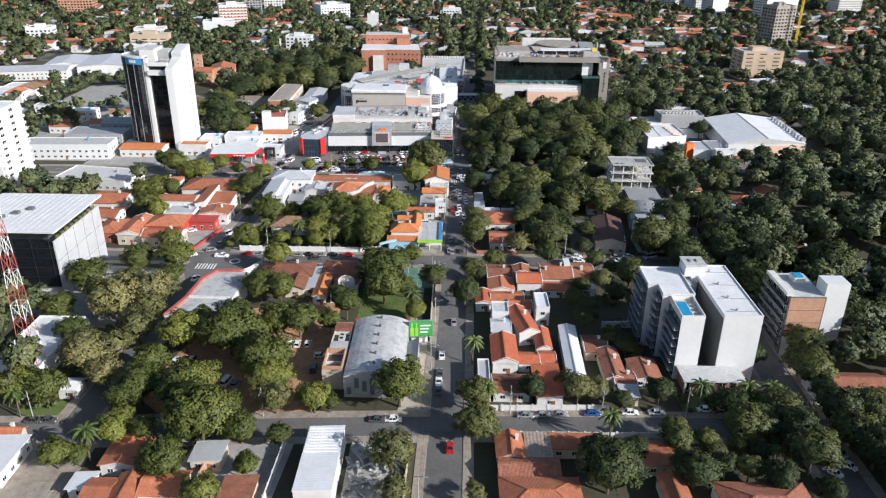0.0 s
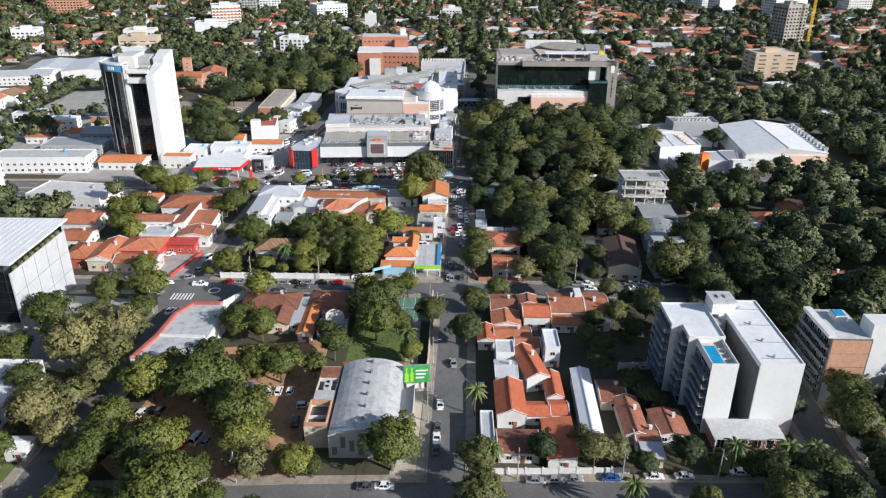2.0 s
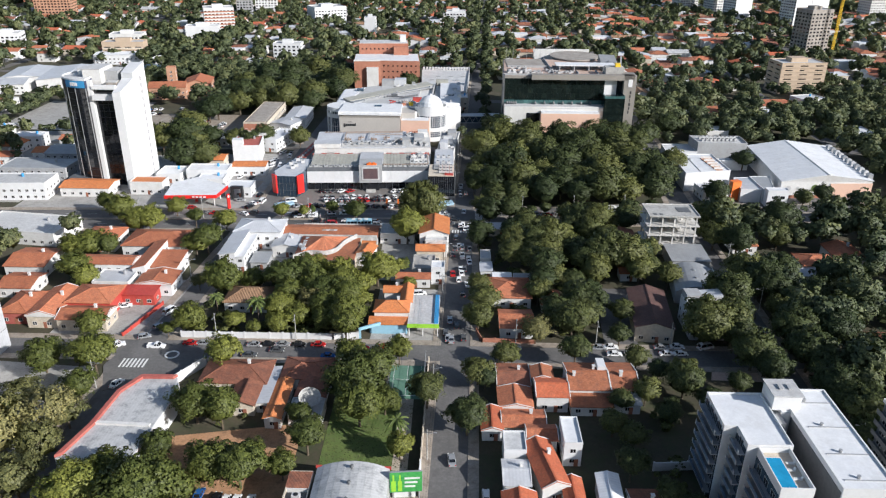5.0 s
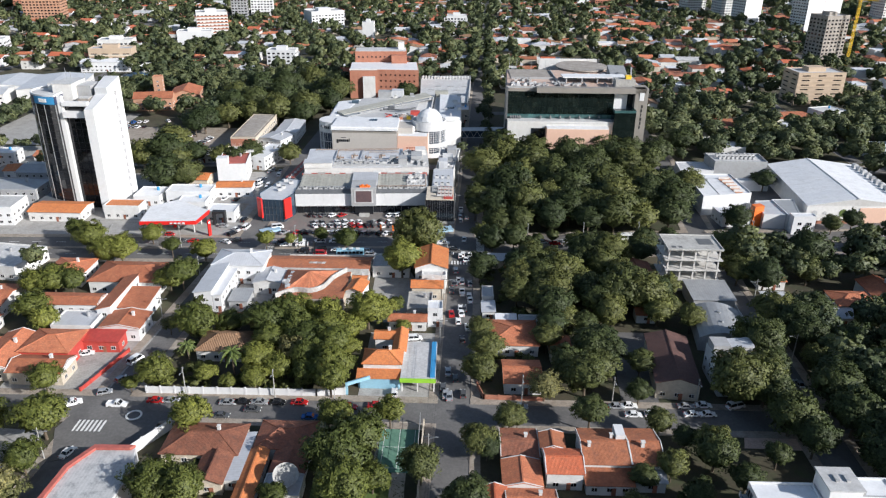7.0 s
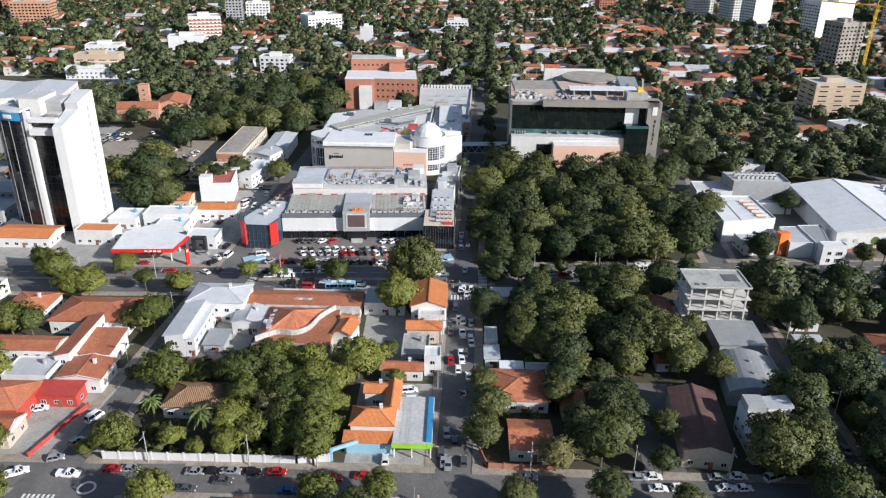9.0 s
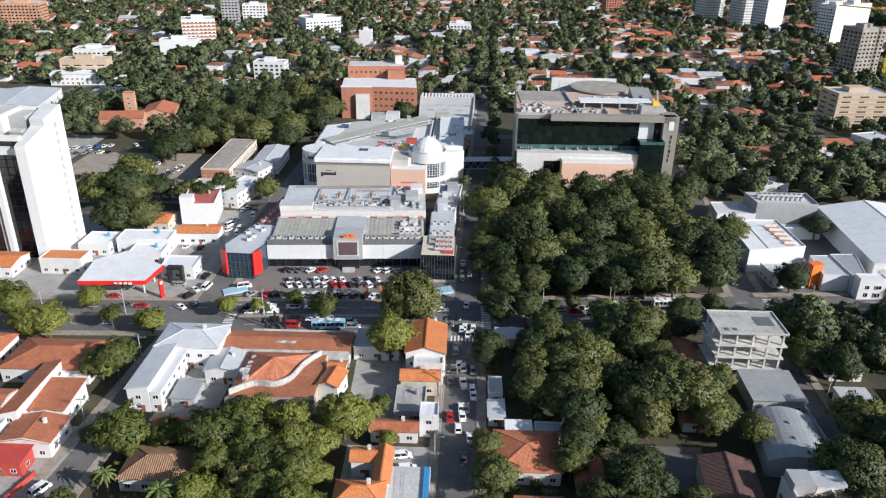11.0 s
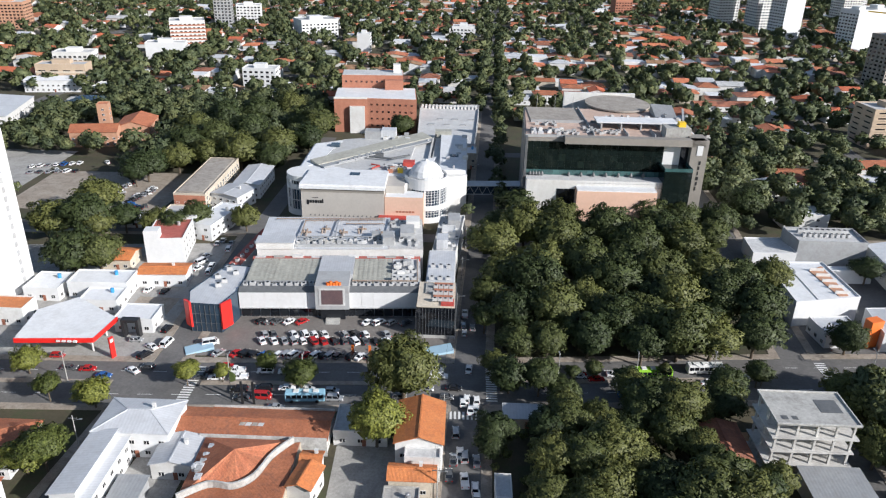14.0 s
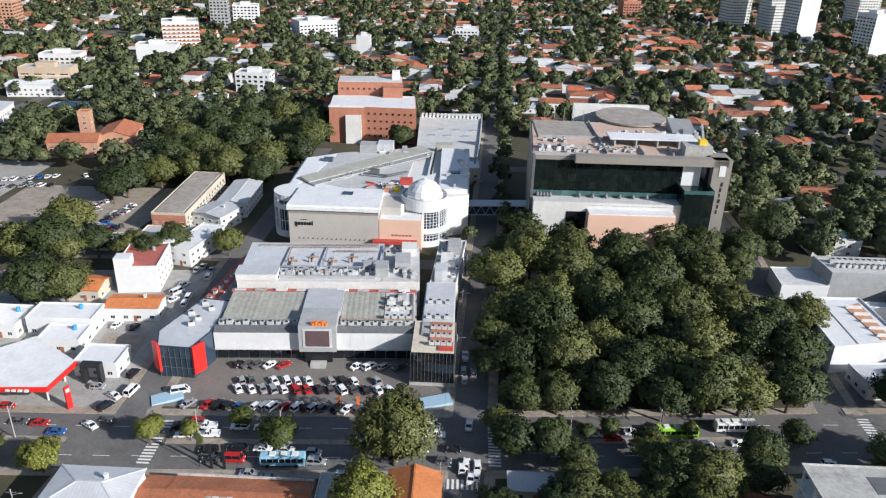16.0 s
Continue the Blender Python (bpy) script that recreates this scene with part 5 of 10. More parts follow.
house(-67, 330.5, -58.4, 340.6, 4.4, "gable", "x", 1.2, white_wall, rust_tile, "clay-tiled shop at the avenue")
house(-66.6, 320, -57.4, 330, 4.2, "gable", "y", 1.2, white_wall, zinc, "house with a grey metal gable roof")
house(-33.6, 313.4, -28.2, 321, 5.0, "gable", "y", 1.2, white_wall, orange_tile, "small white house with an orange gable", -12)
house(-33, 321.5, -28.5, 326, 4.4, "gable", "x", 1.0, white_wall, orange_tile, "small orange-roofed tower room")
house(-82.4, 327, -64.8, 339.4, 7.2, "hip", "x", 1.8, bright_wall, zinc, "white two-storey building with a pale metal hip roof")
house(-82.2, 306.8, -76.6, 327, 7.0, "shed", "y", 0.9, bright_wall, zinc, "white wing with a silver metal roof", 0, "SEW")
house(-76.4, 307, -73.6, 326, 6.0, "shed", "y", 0.4, bright_wall, white_sheet, "lower white wing with a pale roof", 0, "SE", "house", "house", False)
house(-72, 309, -66, 317, 3, "shed", "x", 0.3, grey_wall, grey_sheet, "carport with a grey sheet roof", 0, "S", "carport", "carport")
house(-72, 296, -65, 301, 3, "gable", "x", 1.1, cream, tile, "orange-roofed cottage in the garden")
house(-62, 299, -55, 304, 3, "gable", "x", 1.1, cream, tile, "garden cottage with a tile roof")
house(-27.6, 334, -14.5, 344.5, 4.0, "flat", "x", 0, white_wall, roof_felt, "flat-roofed shop beside the avenue", 0, "S")
# second cross street to the avenue, east side
house(12, 284, 26.6, 298.2, 3.8, "hip", "x", 2.0, white_wall, tile, "white house with a wide clay hip roof")
house(15.6, 265, 25.6, 276, 3.6, "gable", "x", 1.6, white_wall, tile, "white house with red tiles behind a hedge")
house(11, 314.8, 14.7, 322.4, 3, "flat", "x", 0, white_wall, roof_felt, "small white kiosk with a flat roof", 0, "S", "kiosk", "kiosk", False)
house(10.8, 305, 14.6, 311.8, 3, "shed", "y", 0.3, white_wall, zinc, "small kiosk with a metal roof", 0, "S", "kiosk", "kiosk", False)
house(14.2, 343, 24, 348, 3.2, "shed", "x", 0.5, cream, zinc, "wooden refreshment stand with a zinc roof", 0, "S", "kiosk", "kiosk", False)
house(28, 345, 36, 349, 3, "shed", "x", 0.4, cream, zinc, "small stand with a pale sheet roof", 0, "S", "kiosk", "kiosk", False)
house(15, 298.5, 21, 303, 3, "shed", "x", 0.4, white_wall, white_sheet, "rear shed with a white roof", 0, "S", "shed", "shed", False)
house(22, 298.5, 29, 303, 3, "flat", "x", 0, white_wall, roof_felt, "rear building with a flat roof", 0, "S")
house(30, 281, 36, 290, 3.2, "gable", "y", 1, cream, tile, "tile-roofed house hidden by trees")
house(57.6, 264, 69, 289, 5.0, "gable", "y", 1.8, cream, shaded_tile, "long brown-tiled hall with shade in its roof colour", -6)
t = house(73.5, 266, 87.5, 279.6, 8.2, "flat", "x", 0, white_wall, terrace, "white terraced house with red roof terraces", 0, "SW", "house", "house", False)
for x0, y0, x1, y1, z0, z1, m in ((-6.8, 1.5, -2.2, 6.4, 8.3, 11.0, grey_wall), (-1.5, 2.2, 4.2, 6.4, 8.3, 10.2, white_wall), (-6.9, -6.7, -6.5, 1.5, 8.2, 9.6, white_wall), (1.5, -6.7, 1.9, 2.2, 8.2, 9.4, white_wall), (4.6, -6.2, 6.6, 1.0, 8.3, 8.9, roof_felt)):
    bm = B()
    box(bm, x0, y0, z0, x1, y1, z1)
    part("roof_room", bm, m, t)
bm = B()
faces(bm, [(-1.8, 1.9, 10.3), (4.5, 1.9, 10.9), (4.5, 6.7, 10.9), (-1.8, 6.7, 10.3), (-1.8, 1.9, 10.2), (4.5, 1.9, 10.2), (4.5, 6.7, 10.2), (-1.8, 6.7, 10.2)], [(0, 1, 2, 3), (7, 6, 5, 4), (0, 4, 5, 1), (1, 5, 6, 2), (2, 6, 7, 3), (3, 7, 4, 0)])
part("sloping_roof", bm, zinc, t, "sloping grey metal roof")
house(80.5, 313.8, 94, 326.5, 4.2, "shed", "x", 0.8, grey_wall, grey_sheet, "store with a grey sheet roof", 0, "S", "store", "store", False)
house(60, 305, 66, 310, 3, "gable", "x", 1, white_wall, tile, "tiny tile-roofed cottage by a palm")
house(62, 330, 72, 344, 3.2, "gable", "y", 1.3, cream, old_tile, "dark red roofed house under trees")
# west of the left street
house(-120, 264.5, -105, 273, 4.0, "gable", "x", 1.5, cream, tile, "shop with a clay tile roof")
house(-121, 273, -107, 285, 5.2, "hip", "x", 2.0, red_paint, tile, "red-walled restaurant with tile roofs", 0, "SE")
house(-130, 266, -121, 284, 4.4, "gable", "y", 1.6, cream, tile, "shop wing with a tile roof")
house(-140, 268, -131, 282, 4.0, "hip", "y", 1.6, pink_red, tile, "pink house with clay tiles")
house(-119.6, 288, -107.4, 297.6, 4.6, "flat", "x", 0, white_wall, zinc, "hall with a flat metal roof", 0, "S")
house(-130, 298.5, -110, 305.5, 6.4, "gable", "x", 0.8, bright_wall, tile, "white hall with a low tile roof")
house(-109, 296, -104.6, 318, 6.2, "shed", "y", 1.4, bright_wall, tile, "white building with a sloping clay roof", 0, "SE")
house(-104, 300, -95.5, 312, 4.8, "shed", "x", 1.0, bright_wall, tile, "lower tiled roof beside the street", 0, "SE")
house(-105, 288, -93, 298, 4.4, "gable", "y", 1.2, bright_wall, tile, "white-walled building with bright tiles", 0, "SE")
house(-107, 281.5, -96.5, 287, 3.8, "shed", "x", 0.5, red_paint, red_paint, "low red shop front", 0, "SE", "shop", "shop", False)
house(-122, 318, -98, 333, 4.6, "hip", "x", 2.4, white_wall, tile, "broad clay hip roof near the avenue")
house(-140, 322, -127, 336, 4.2, "hip", "x", 1.8, white_wall, tile, "clay-roofed house behind trees")
house(-156, 300, -142, 315, 4.2, "gable", "x", 1.5, white_wall, tile, "tile-roofed house in the trees")
house(-185, 328, -150, 346, 5, "flat", "x", 0, white_wall, roof_felt, "two-storey white flats with dark windows", -8, "SE")
house(-150, 285, -139, 296, 3.6, "gable", "x", 1.4, white_wall, tile, "quiet tile-roofed house behind garden trees")
house(-192, 300, -176, 314, 4, "gable", "x", 1.5, white_wall, old_tile, "quiet tile-roofed house behind garden trees")
house(-126, 172, -112, 200, 5.0, "flat", "y", 0, bright_wall, white_roof, "white flat-roofed service building", 0, "SE")
house(-104, 165, -99, 170, 3, "gable", "x", 0.8, white_wall, white_sheet, "small white hut by the street", 0, "S", "hut", "hut", False)
# east of the right street, half hidden in the woods
house(127, 312, 140, 322, 4, "hip", "x", 1.8, white_wall, tile, "white villa with bright clay roofs")
house(141, 318, 152, 330, 4.6, "gable", "y", 1.8, white_wall, tile, "villa wing with a steep clay roof")
house(120.4, 305.4, 131, 311.6, 3, "shed", "x", 0.4, white_wall, zinc, "zinc roof among trees", 0, "S", "shed", "shed", False)
house(104.8, 309.4, 112.6, 321, 3.4, "shed", "x", 0.4, cream, zinc, "pale metal-roofed shed by the street", 0, "SW", "shed", "shed", False)
house(134, 286, 144, 293, 3, "flat", "x", 0, white_wall, sky_paint, "pavilion with a flat blue roof", 0, "S", "house", "house", False)
house(126, 255, 140, 266, 3.6, "hip", "x", 1.8, white_wall, old_tile, "house hidden under the woods")
house(108, 330, 117, 338, 3.4, "gable", "x", 1.2, white_wall, tile, "small house beside the road")

# ---------------------------------------------------------------- shopping mall and its neighbours
MALL = pose(-67, 393.5, 0, 0, 0, 4)


def mall_front():
    t = thing("mall_front_building", MALL, "long low mall front with white fascia, dark entrance and metal roofs", "shopping mall")
    bm = B()
    box(bm, 0, 0.8, 0, 57, 24, 9.6)
    part("wall", bm, grey_wall, t)
    for k in range(19):
        bm = B()
        box(bm, 0.3 + k * 3, 0.6, 0.3, 3.1 + k * 3, 0.79, 3.6)
        part("shop_window", bm, glass_dark, t)
    for a, b in ((0, 24), (34.5, 57)):
        n = 6
        for i in range(n):
            bm = B()
            x0, x1 = a + (b - a) * i / n, a + (b - a) * (i + 1) / n - 0.03
            box(bm, x0, -0.3, 4.0, x1, 0.78, 9.2)
            part("fascia_panel", bm, bright_wall, t, "blank white fascia panel")
        bm = B()
        faces(bm, [(a, -0.3, 9.21), (b, -0.3, 9.21), (b, 1.6, 10.6), (a, 1.6, 10.6), (a, 1.6, 9.21), (b, 1.6, 9.21)], [(0, 1, 2, 3), (3, 2, 5, 4), (0, 4, 5, 1), (0, 3, 4), (1, 5, 2)])
        part("eave", bm, dark_wall, t, "sloping dark eaves strip")
        bm = B()
        box(bm, a, -0.6, 3.7, b, 0.6, 3.98)
        part("canopy", bm, roof_felt, t)
    # entrance block with a screen
    bm = B()
    box(bm, 24, -2.2, 4.2, 34.5, 8, 12.6)
    part("entrance_block", bm, grey_wall, t)
    bm = B()
    box(bm, 25.2, -2.35, 5.6, 33.3, -2.2, 11.6)
    part("screen_frame", bm, roof_felt, t)
    bm = B()
    box(bm, 25.9, -2.42, 6.1, 32.6, -2.355, 11.1)
    part("screen", bm, screen_mat, t, "large dark advertising screen")
    bm = B()
    box(bm, 25.4, -1.2, 0.1, 33.1, 0.55, 4.2)
    part("entrance_door", bm, glass_dark, t)
    bm = B()
    for i in range(5):
        cyl(bm, 28 + i * 0.9, -1.6, 12.6, 13.4 + 0.4 * (i % 2), 0.55, 10)
    part("emblem", bm, orange_paint, t, "orange emblem on the entrance")
    bm = B()
    for i in range(5):
        box(bm, 27, -4.5 + i * 0.55, 0, 31.5, -1.3, 0.12 + i * 0.16)
    part("step", bm, concrete, t)
    # roofs
    for a, b, m, h in ((1, 23.5, tan_sheet, 1.0), (35, 47.5, tan_sheet, 1.0)):
        n = 8
        for i in range(n):
            bm = B()
            u, v = a + (b - a) * i / n, a + (b - a) * (i + 1) / n - 0.05
            f = [0, 0.35, 0.6, 0.75]
            ys = [5.5, 10, 15, 21.5]
            for j in range(3):
                faces(bm, [(u, ys[j], 10 + h * f[j]), (v, ys[j], 10 + h * f[j]), (v, ys[j + 1], 10 + h * f[j + 1]), (u, ys[j + 1], 10 + h * f[j + 1])], [(0, 1, 2, 3)])
            part("roof_sheet", bm, m, t)
        bm = B()
        box(bm, a, 5.5, 9.6, b, 21.5, 9.95)
        part("roof", bm, m, t, "pale curved sheet roof")
    bm = B()
    box(bm, 23.6, 8.1, 9.7, 34.9, 23, 11.2)
    part("roof", bm, zinc, t)
    bm = B()
    box(bm, 47.6, 4, 9.65, 56.5, 23.5, 10.4)
    part("roof", bm, roof_felt, t)
    bm = B()
    box(bm, 0.2, 22, 9.65, 57, 23.8, 10.6)
    part("pipe_rack", bm, pink_red, t, "rust red service strip")
    for k in range(9):
        bm = B()
        box(bm, 1 + k * 6.3, 22.3, 10.6, 4.5 + k * 6.3, 23.4, 10.75 + 0.3 * (k % 3))
        part("rack_cover", bm, (roof_felt, concrete, white_wall)[k % 3], t)
    duct_run(t, [(0.6, 4.9), (23, 4.9)], 10.5, 0.35, steel)
    duct_run(t, [(35, 4.9), (56, 4.9), (56, 21)], 10.8, 0.35, rust_sheet)
    roof_boxes(t, 48, 6, 54, 21, 10.4, 10, 5, (white_wall, roof_felt, grey_wall))


mall_front()
random.seed(8)
for k in range(24):
    v = MALL @ Vector((1.5 + k * 2.3, 3.4 + 0.5 * (k % 2), 0))
    if not 23 < 1.5 + k * 2.3 < 35:
        air_unit(v.x, v.y, 9.6, 4, random.uniform(0.7, 1.0))
for k in range(10):
    v = MALL @ Vector((48.5 + (k % 4) * 2.1, 6 + (k // 4) * 5.5, 0))
    air_unit(v.x, v.y, 10.4, 4, 0.9)


def mall_middle():
    t = thing("mall_wing", MALL, "middle mall wing with a wide pale sheet roof", "shopping mall")
    bm = B()
    box(bm, 1, 26, 0, 58, 52, 12.2)
    part("wall", bm, white_wall, t)
    bm = B()
    prism(bm, rect(0.8, 25.8, 46, 52.2), 12.21, 12.5, 0, [12.4, 12.4, 13.4, 13.4])
    part("roof", bm, zinc, t, "broad silver sheet roof")
    bm = B()
    box(bm, 46.2, 26, 12.21, 58, 52, 12.6)
    part("roof", bm, roof_felt, t)
    bm = B()
    box(bm, 0.9, 25.6, 12.3, 13.5, 31.5, 14.6)
    part("plant_house", bm, white_wall, t, "long white plant house with a sheet roof")
    bm = B()
    box(bm, 0.7, 25.4, 14.6, 13.7, 31.7, 14.8)
    part("roof", bm, zinc, t)
    roof_boxes(t, 14.5, 28.3, 44, 31.5, 12.45, 26, 11, (grey_wall, roof_felt, grey_wall, concrete))
    roof_boxes(t, 45, 27, 56, 50, 12.6, 22, 12, (grey_wall, roof_felt, zinc, concrete))
    for pts, m in (([(14, 33), (46, 33), (46, 50)], steel), ([(15, 34), (15, 48), (44, 49)], rust_sheet), ([(4, 49.5), (44, 50.5)], rust_sheet), ([(27, 34), (27, 49)], steel), ([(30, 45), (44, 45)], rust_sheet)):
        duct_run(t, pts, 13.9, 0.32, m)
    for x, y, w, d, h, m in ((14, 27, 30, 0.5, 0.7, grey_wall), (44, 28, 4, 6, 3, grey_wall), (50, 33, 5, 8, 2.6, grey_wall), (52, 44, 5, 6, 2.4, white_wall), (40, 33, 3, 3, 2.2, grey_wall)):
        bm = B()
        box(bm, x, y, 12.4, x + w, y + d, 12.8 + h)
        part("plant_box", bm, m, t)
    for i in range(5):
        bm = B()
        x = 15 + i * 6.5
        box(bm, x, 38 + (i % 2) * 3, 13.0, x + 3.2, 38.4 + (i % 2) * 3, 13.7)
        box(bm, x + 1.3, 35 + (i % 2) * 3, 13.0, x + 1.7, 41 + (i % 2) * 3, 13.6)
        cyl(bm, x + 0.5, 38.2, 12.9, 14.2, 0.4, 8)
        part("roof_duct", bm, rust_sheet, t)


mall_middle()
for k in range(18):
    v = MALL @ Vector((15 + k * 1.75, 29.6 + (k * 7 % 3) * 1.3, 0))
    air_unit(v.x, v.y, 12.5, 4 + 90 * (k % 2), 0.95)
for k in range(8):
    v = MALL @ Vector((47.5 + (k % 3) * 3, 29 + k * 2.6, 0))
    air_unit(v.x, v.y, 12.6, 4, 1.0)


def mall_main():
    t = thing("shopping_mall", Matrix.Identity(4), "main mall hall with greige front, domed rotunda, white roofs", "shopping mall")
    bm = B()
    box(bm, -63, 470, 0, -29.4, 478, 16.4)
    part("front_wall", bm, greige, t)
    # shade under the eaves, painted on the wall as a taupe strip
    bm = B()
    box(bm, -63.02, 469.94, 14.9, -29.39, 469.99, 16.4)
    part("shadow_band", bm, taupe, t, "darker band painting the shade under the eaves")
    bm = B()
    v = box(bm, -63.5, 469.3, 16.41, -29.0, 471.4, 18.3)
    bmesh.ops.bevel(bm, geom=[e for e in bm.edges if all(p.co.y < 470 and p.co.z > 18 for p in e.verts)], offset=0.7, segments=4, affect="EDGES")
    part("eave", bm, white_roof, t, "rounded white eaves lip")
    bm = B()
    prism(bm, [(-63.5, 471.41), (-29, 471.41), (-29.4, 490), (-62.6, 489)], 16.42, 18.25)
    part("front_roof", bm, white_roof, t, "flat white front roof")
    for k in range(17):
        bm = B()
        x = -60 + k * 1.76
        faces(bm, [(x, 469.93, 4.6), (x + 0.75, 469.93, 4.6), (x + 0.75, 469.93, 5.5), (x, 469.98, 4.6), (x + 0.75, 469.98, 4.6), (x + 0.75, 469.98, 5.5)], [(0, 1, 2), (5, 4, 3), (0, 3, 4, 1), (1, 4, 5, 2), (2, 5, 3, 0)])
        part("lamp_niche", bm, dark_wall, t)
    for k, (x, w, h) in enumerate(((-60.8, 1.0, 2.0), (-59.6, 0.9, 1.2), (-58.5, 0.8, 1.2), (-57.5, 0.9, 1.2), (-56.4, 0.6, 1.2), (-55.6, 0.9, 1.2), (-54.5, 0.5, 1.7))):
        bm = B()
        box(bm, x, 469.9, 10.2 - (0.7 if k == 0 else 0), x + w, 469.98, 10.2 + h - (0.7 if k == 0 else 0))
        part("sign_bar", bm, black_metal, t)
    bm = B()
    box(bm, -58.6, 469.92, 12.3, -56.0, 469.98, 12.55)
    part("sign_bar", bm, black_metal, t)
    bm = B()
    box(bm, -29.2, 470, 0, -13.5, 478, 13.6)
    part("front_wall", bm, peach, t, "peach-coloured front bay")
    bm = B()
    box(bm, -28.9, 470.3, 13.604, -13.8, 477.8, 13.7)
    part("bay_roof", bm, white_roof, t)
    bm = B()
    box(bm, -29.2, 474.5, 13.71, -21.6, 487, 16.8)
    part("plant_room", bm, greige, t)
    bm = B()
    box(bm, -31.5, 467.4, 4.6, -15, 469.9, 5.8)
    part("canopy", bm, red_paint, t, "red canopy over the side entrance")
    for k in range(6):
        bm = B()
        box(bm, -24.6 + k * 1.3, 469.9, 7.1, -23.6 + k * 1.3, 469.98, 7.8)
        part("sign_bar", bm, brick_mat, t)
    # rotunda: white bands, glazed rings, a terrace and a shallow dome
    cx, cy = -13.2, 485.2
    bm = B()
    cyl(bm, cx, cy, 0, 16.5, 8.5, 40)
    part("rotunda_glass", bm, glass_blue, t)
    for z0, z1, r in ((0, 2.4, 9.0), (5.6, 7.6, 9.3), (14.4, 17.6, 9.0)):
        bm = B()
        cyl(bm, cx, cy, z0, z1, r, 40)
        part("rotunda_ring", bm, bright_wall, t)
    bm = B()
    circle = [(cx + 9.0 * math.cos(2 * math.pi * i / 40), cy + 9.0 * math.sin(2 * math.pi * i / 40)) for i in range(40)]
    ring(bm, circle, inset_poly(circle, 0.3), 17.6, 18.9)
    part("terrace_parapet", bm, bright_wall, t)
    for z in (3.5, 4.6, 8.7, 9.9, 11.1, 12.3, 13.4):
        bm = B()
        cyl(bm, cx, cy, z, z + 0.14, 8.62, 40)
        part("transom", bm, bright_wall, t)
    for i in range(40):
        a = 2 * math.pi * i / 40
        bm = B()
        beam(bm, (cx + 8.55 * math.cos(a), cy + 8.55 * math.sin(a), 1), (cx + 8.55 * math.cos(a), cy + 8.55 * math.sin(a), 15), 0.2 if i % 5 else 0.75)
        part("mullion", bm, bright_wall, t)
    for i in range(18):
        bm = B()
        a0, a1 = 2 * math.pi * i / 18, 2 * math.pi * (i + 1) / 18 - 0.012
        rows = [(7.0, 19.0), (6.2, 21.2), (4.6, 23.0), (2.6, 24.2), (0.7, 24.7)]
        for (r0, z0), (r1, z1) in zip(rows, rows[1:]):
            faces(bm, [(cx + r0 * math.cos(a0), cy + r0 * math.sin(a0), z0), (cx + r0 * math.cos(a1), cy + r0 * math.sin(a1), z0),
                       (cx + r1 * math.cos(a1), cy + r1 * math.sin(a1), z1), (cx + r1 * math.cos(a0), cy + r1 * math.sin(a0), z1)], [(0, 1, 2, 3)])
        part("dome_panel", bm, white_roof, t)
    bm = B()
    cyl(bm, cx, cy, 24.5, 25.3, 0.8, 12, 0.4)
    part("dome_crown", bm, bright_wall, t)
    bm = B()
    cyl(bm, cx, cy, 17.62, 19.2, 7.2, 36)
    part("dome_drum", bm, bright_wall, t)
    for i in range(14):
        a = 2 * math.pi * i / 14 + 0.2
        bm = B()
        beam(bm, (cx + 7.9 * math.cos(a), cy + 7.9 * math.sin(a), 17.6), (cx + 7.4 * math.cos(a), cy + 7.4 * math.sin(a), 19.6), 0.18)
        part("dome_brace", bm, steel, t)
    # round corner at the other end
    cx, cy = -65.2, 488.2
    for r, z0, z1, m in ((7.0, 0, 11.5, glass_blue), (7.4, 11.5, 13.6, bright_wall), (6.7, 13.6, 15.2, glass_grey), (7.3, 15.2, 17.4, bright_wall), (7.5, 0, 2.6, bright_wall), (7.2, 6.6, 6.9, bright_wall)):
        bm = B()
        cyl(bm, cx, cy, z0, z1, r, 28)
        part("corner_drum", bm, m, t)
    for i in range(16):
        a = math.pi * (0.8 + i * 0.06)
        bm = B()
        beam(bm, (cx + 7.1 * math.cos(a), cy + 7.1 * math.sin(a), 2), (cx + 7.1 * math.cos(a), cy + 7.1 * math.sin(a), 15.2), 0.2 if i % 4 else 0.8)
        part("mullion", bm, bright_wall, t)
    # halls behind
    bm = B()
    prism(bm, [(-69, 488), (-62, 478.1), (-22.4, 478.1), (-4.5, 488), (4, 492), (4, 548), (-19, 554), (-55, 541), (-69, 531)], 0, 16.5)
    part("hall_wall", bm, white_wall, t)
    for poly, z, m, lab in (
        ([(-70, 492), (-62.6, 489.1), (-36, 490.1), (-62, 500)], 17.0, white_roof, ""),
        ([(-68, 492), (-62, 500.2), (-56, 536), (-68, 530)], 17.2, white_roof, ""),
        ([(-61.8, 500.2), (-36, 489.2), (-22, 503), (-20, 551), (-55, 539)], 17.1, roof_felt, ""),
        ([(-35.8, 489), (-22, 486), (-12, 498), (-10, 515), (-22, 503)], 17.3, white_roof, ""),
        ([(-8, 492.5), (3.4, 493.5), (3.6, 547), (-9, 550)], 18.2, white_roof, "bright white hall roof")):
        bm = B()
        prism(bm, poly, 16.4, z)
        part("roof", bm, m, t, lab)
    bm = B()
    prism(bm, [(-65, 501), (-60.4, 495.8), (-13.4, 543.5), (-18.5, 551)], 17.2, 18.6, 0, [18.5, 18.1, 18.1, 18.5])
    part("roof", bm, tan_sheet, t, "long tan ridge roof")
    bm = B()
    prism(bm, [(-60.3, 495.7), (-57.6, 493.4), (-13.3, 537.4), (-13.35, 543.4)], 17.2, 17.75)
    part("skylight", bm, grey_sheet, t)
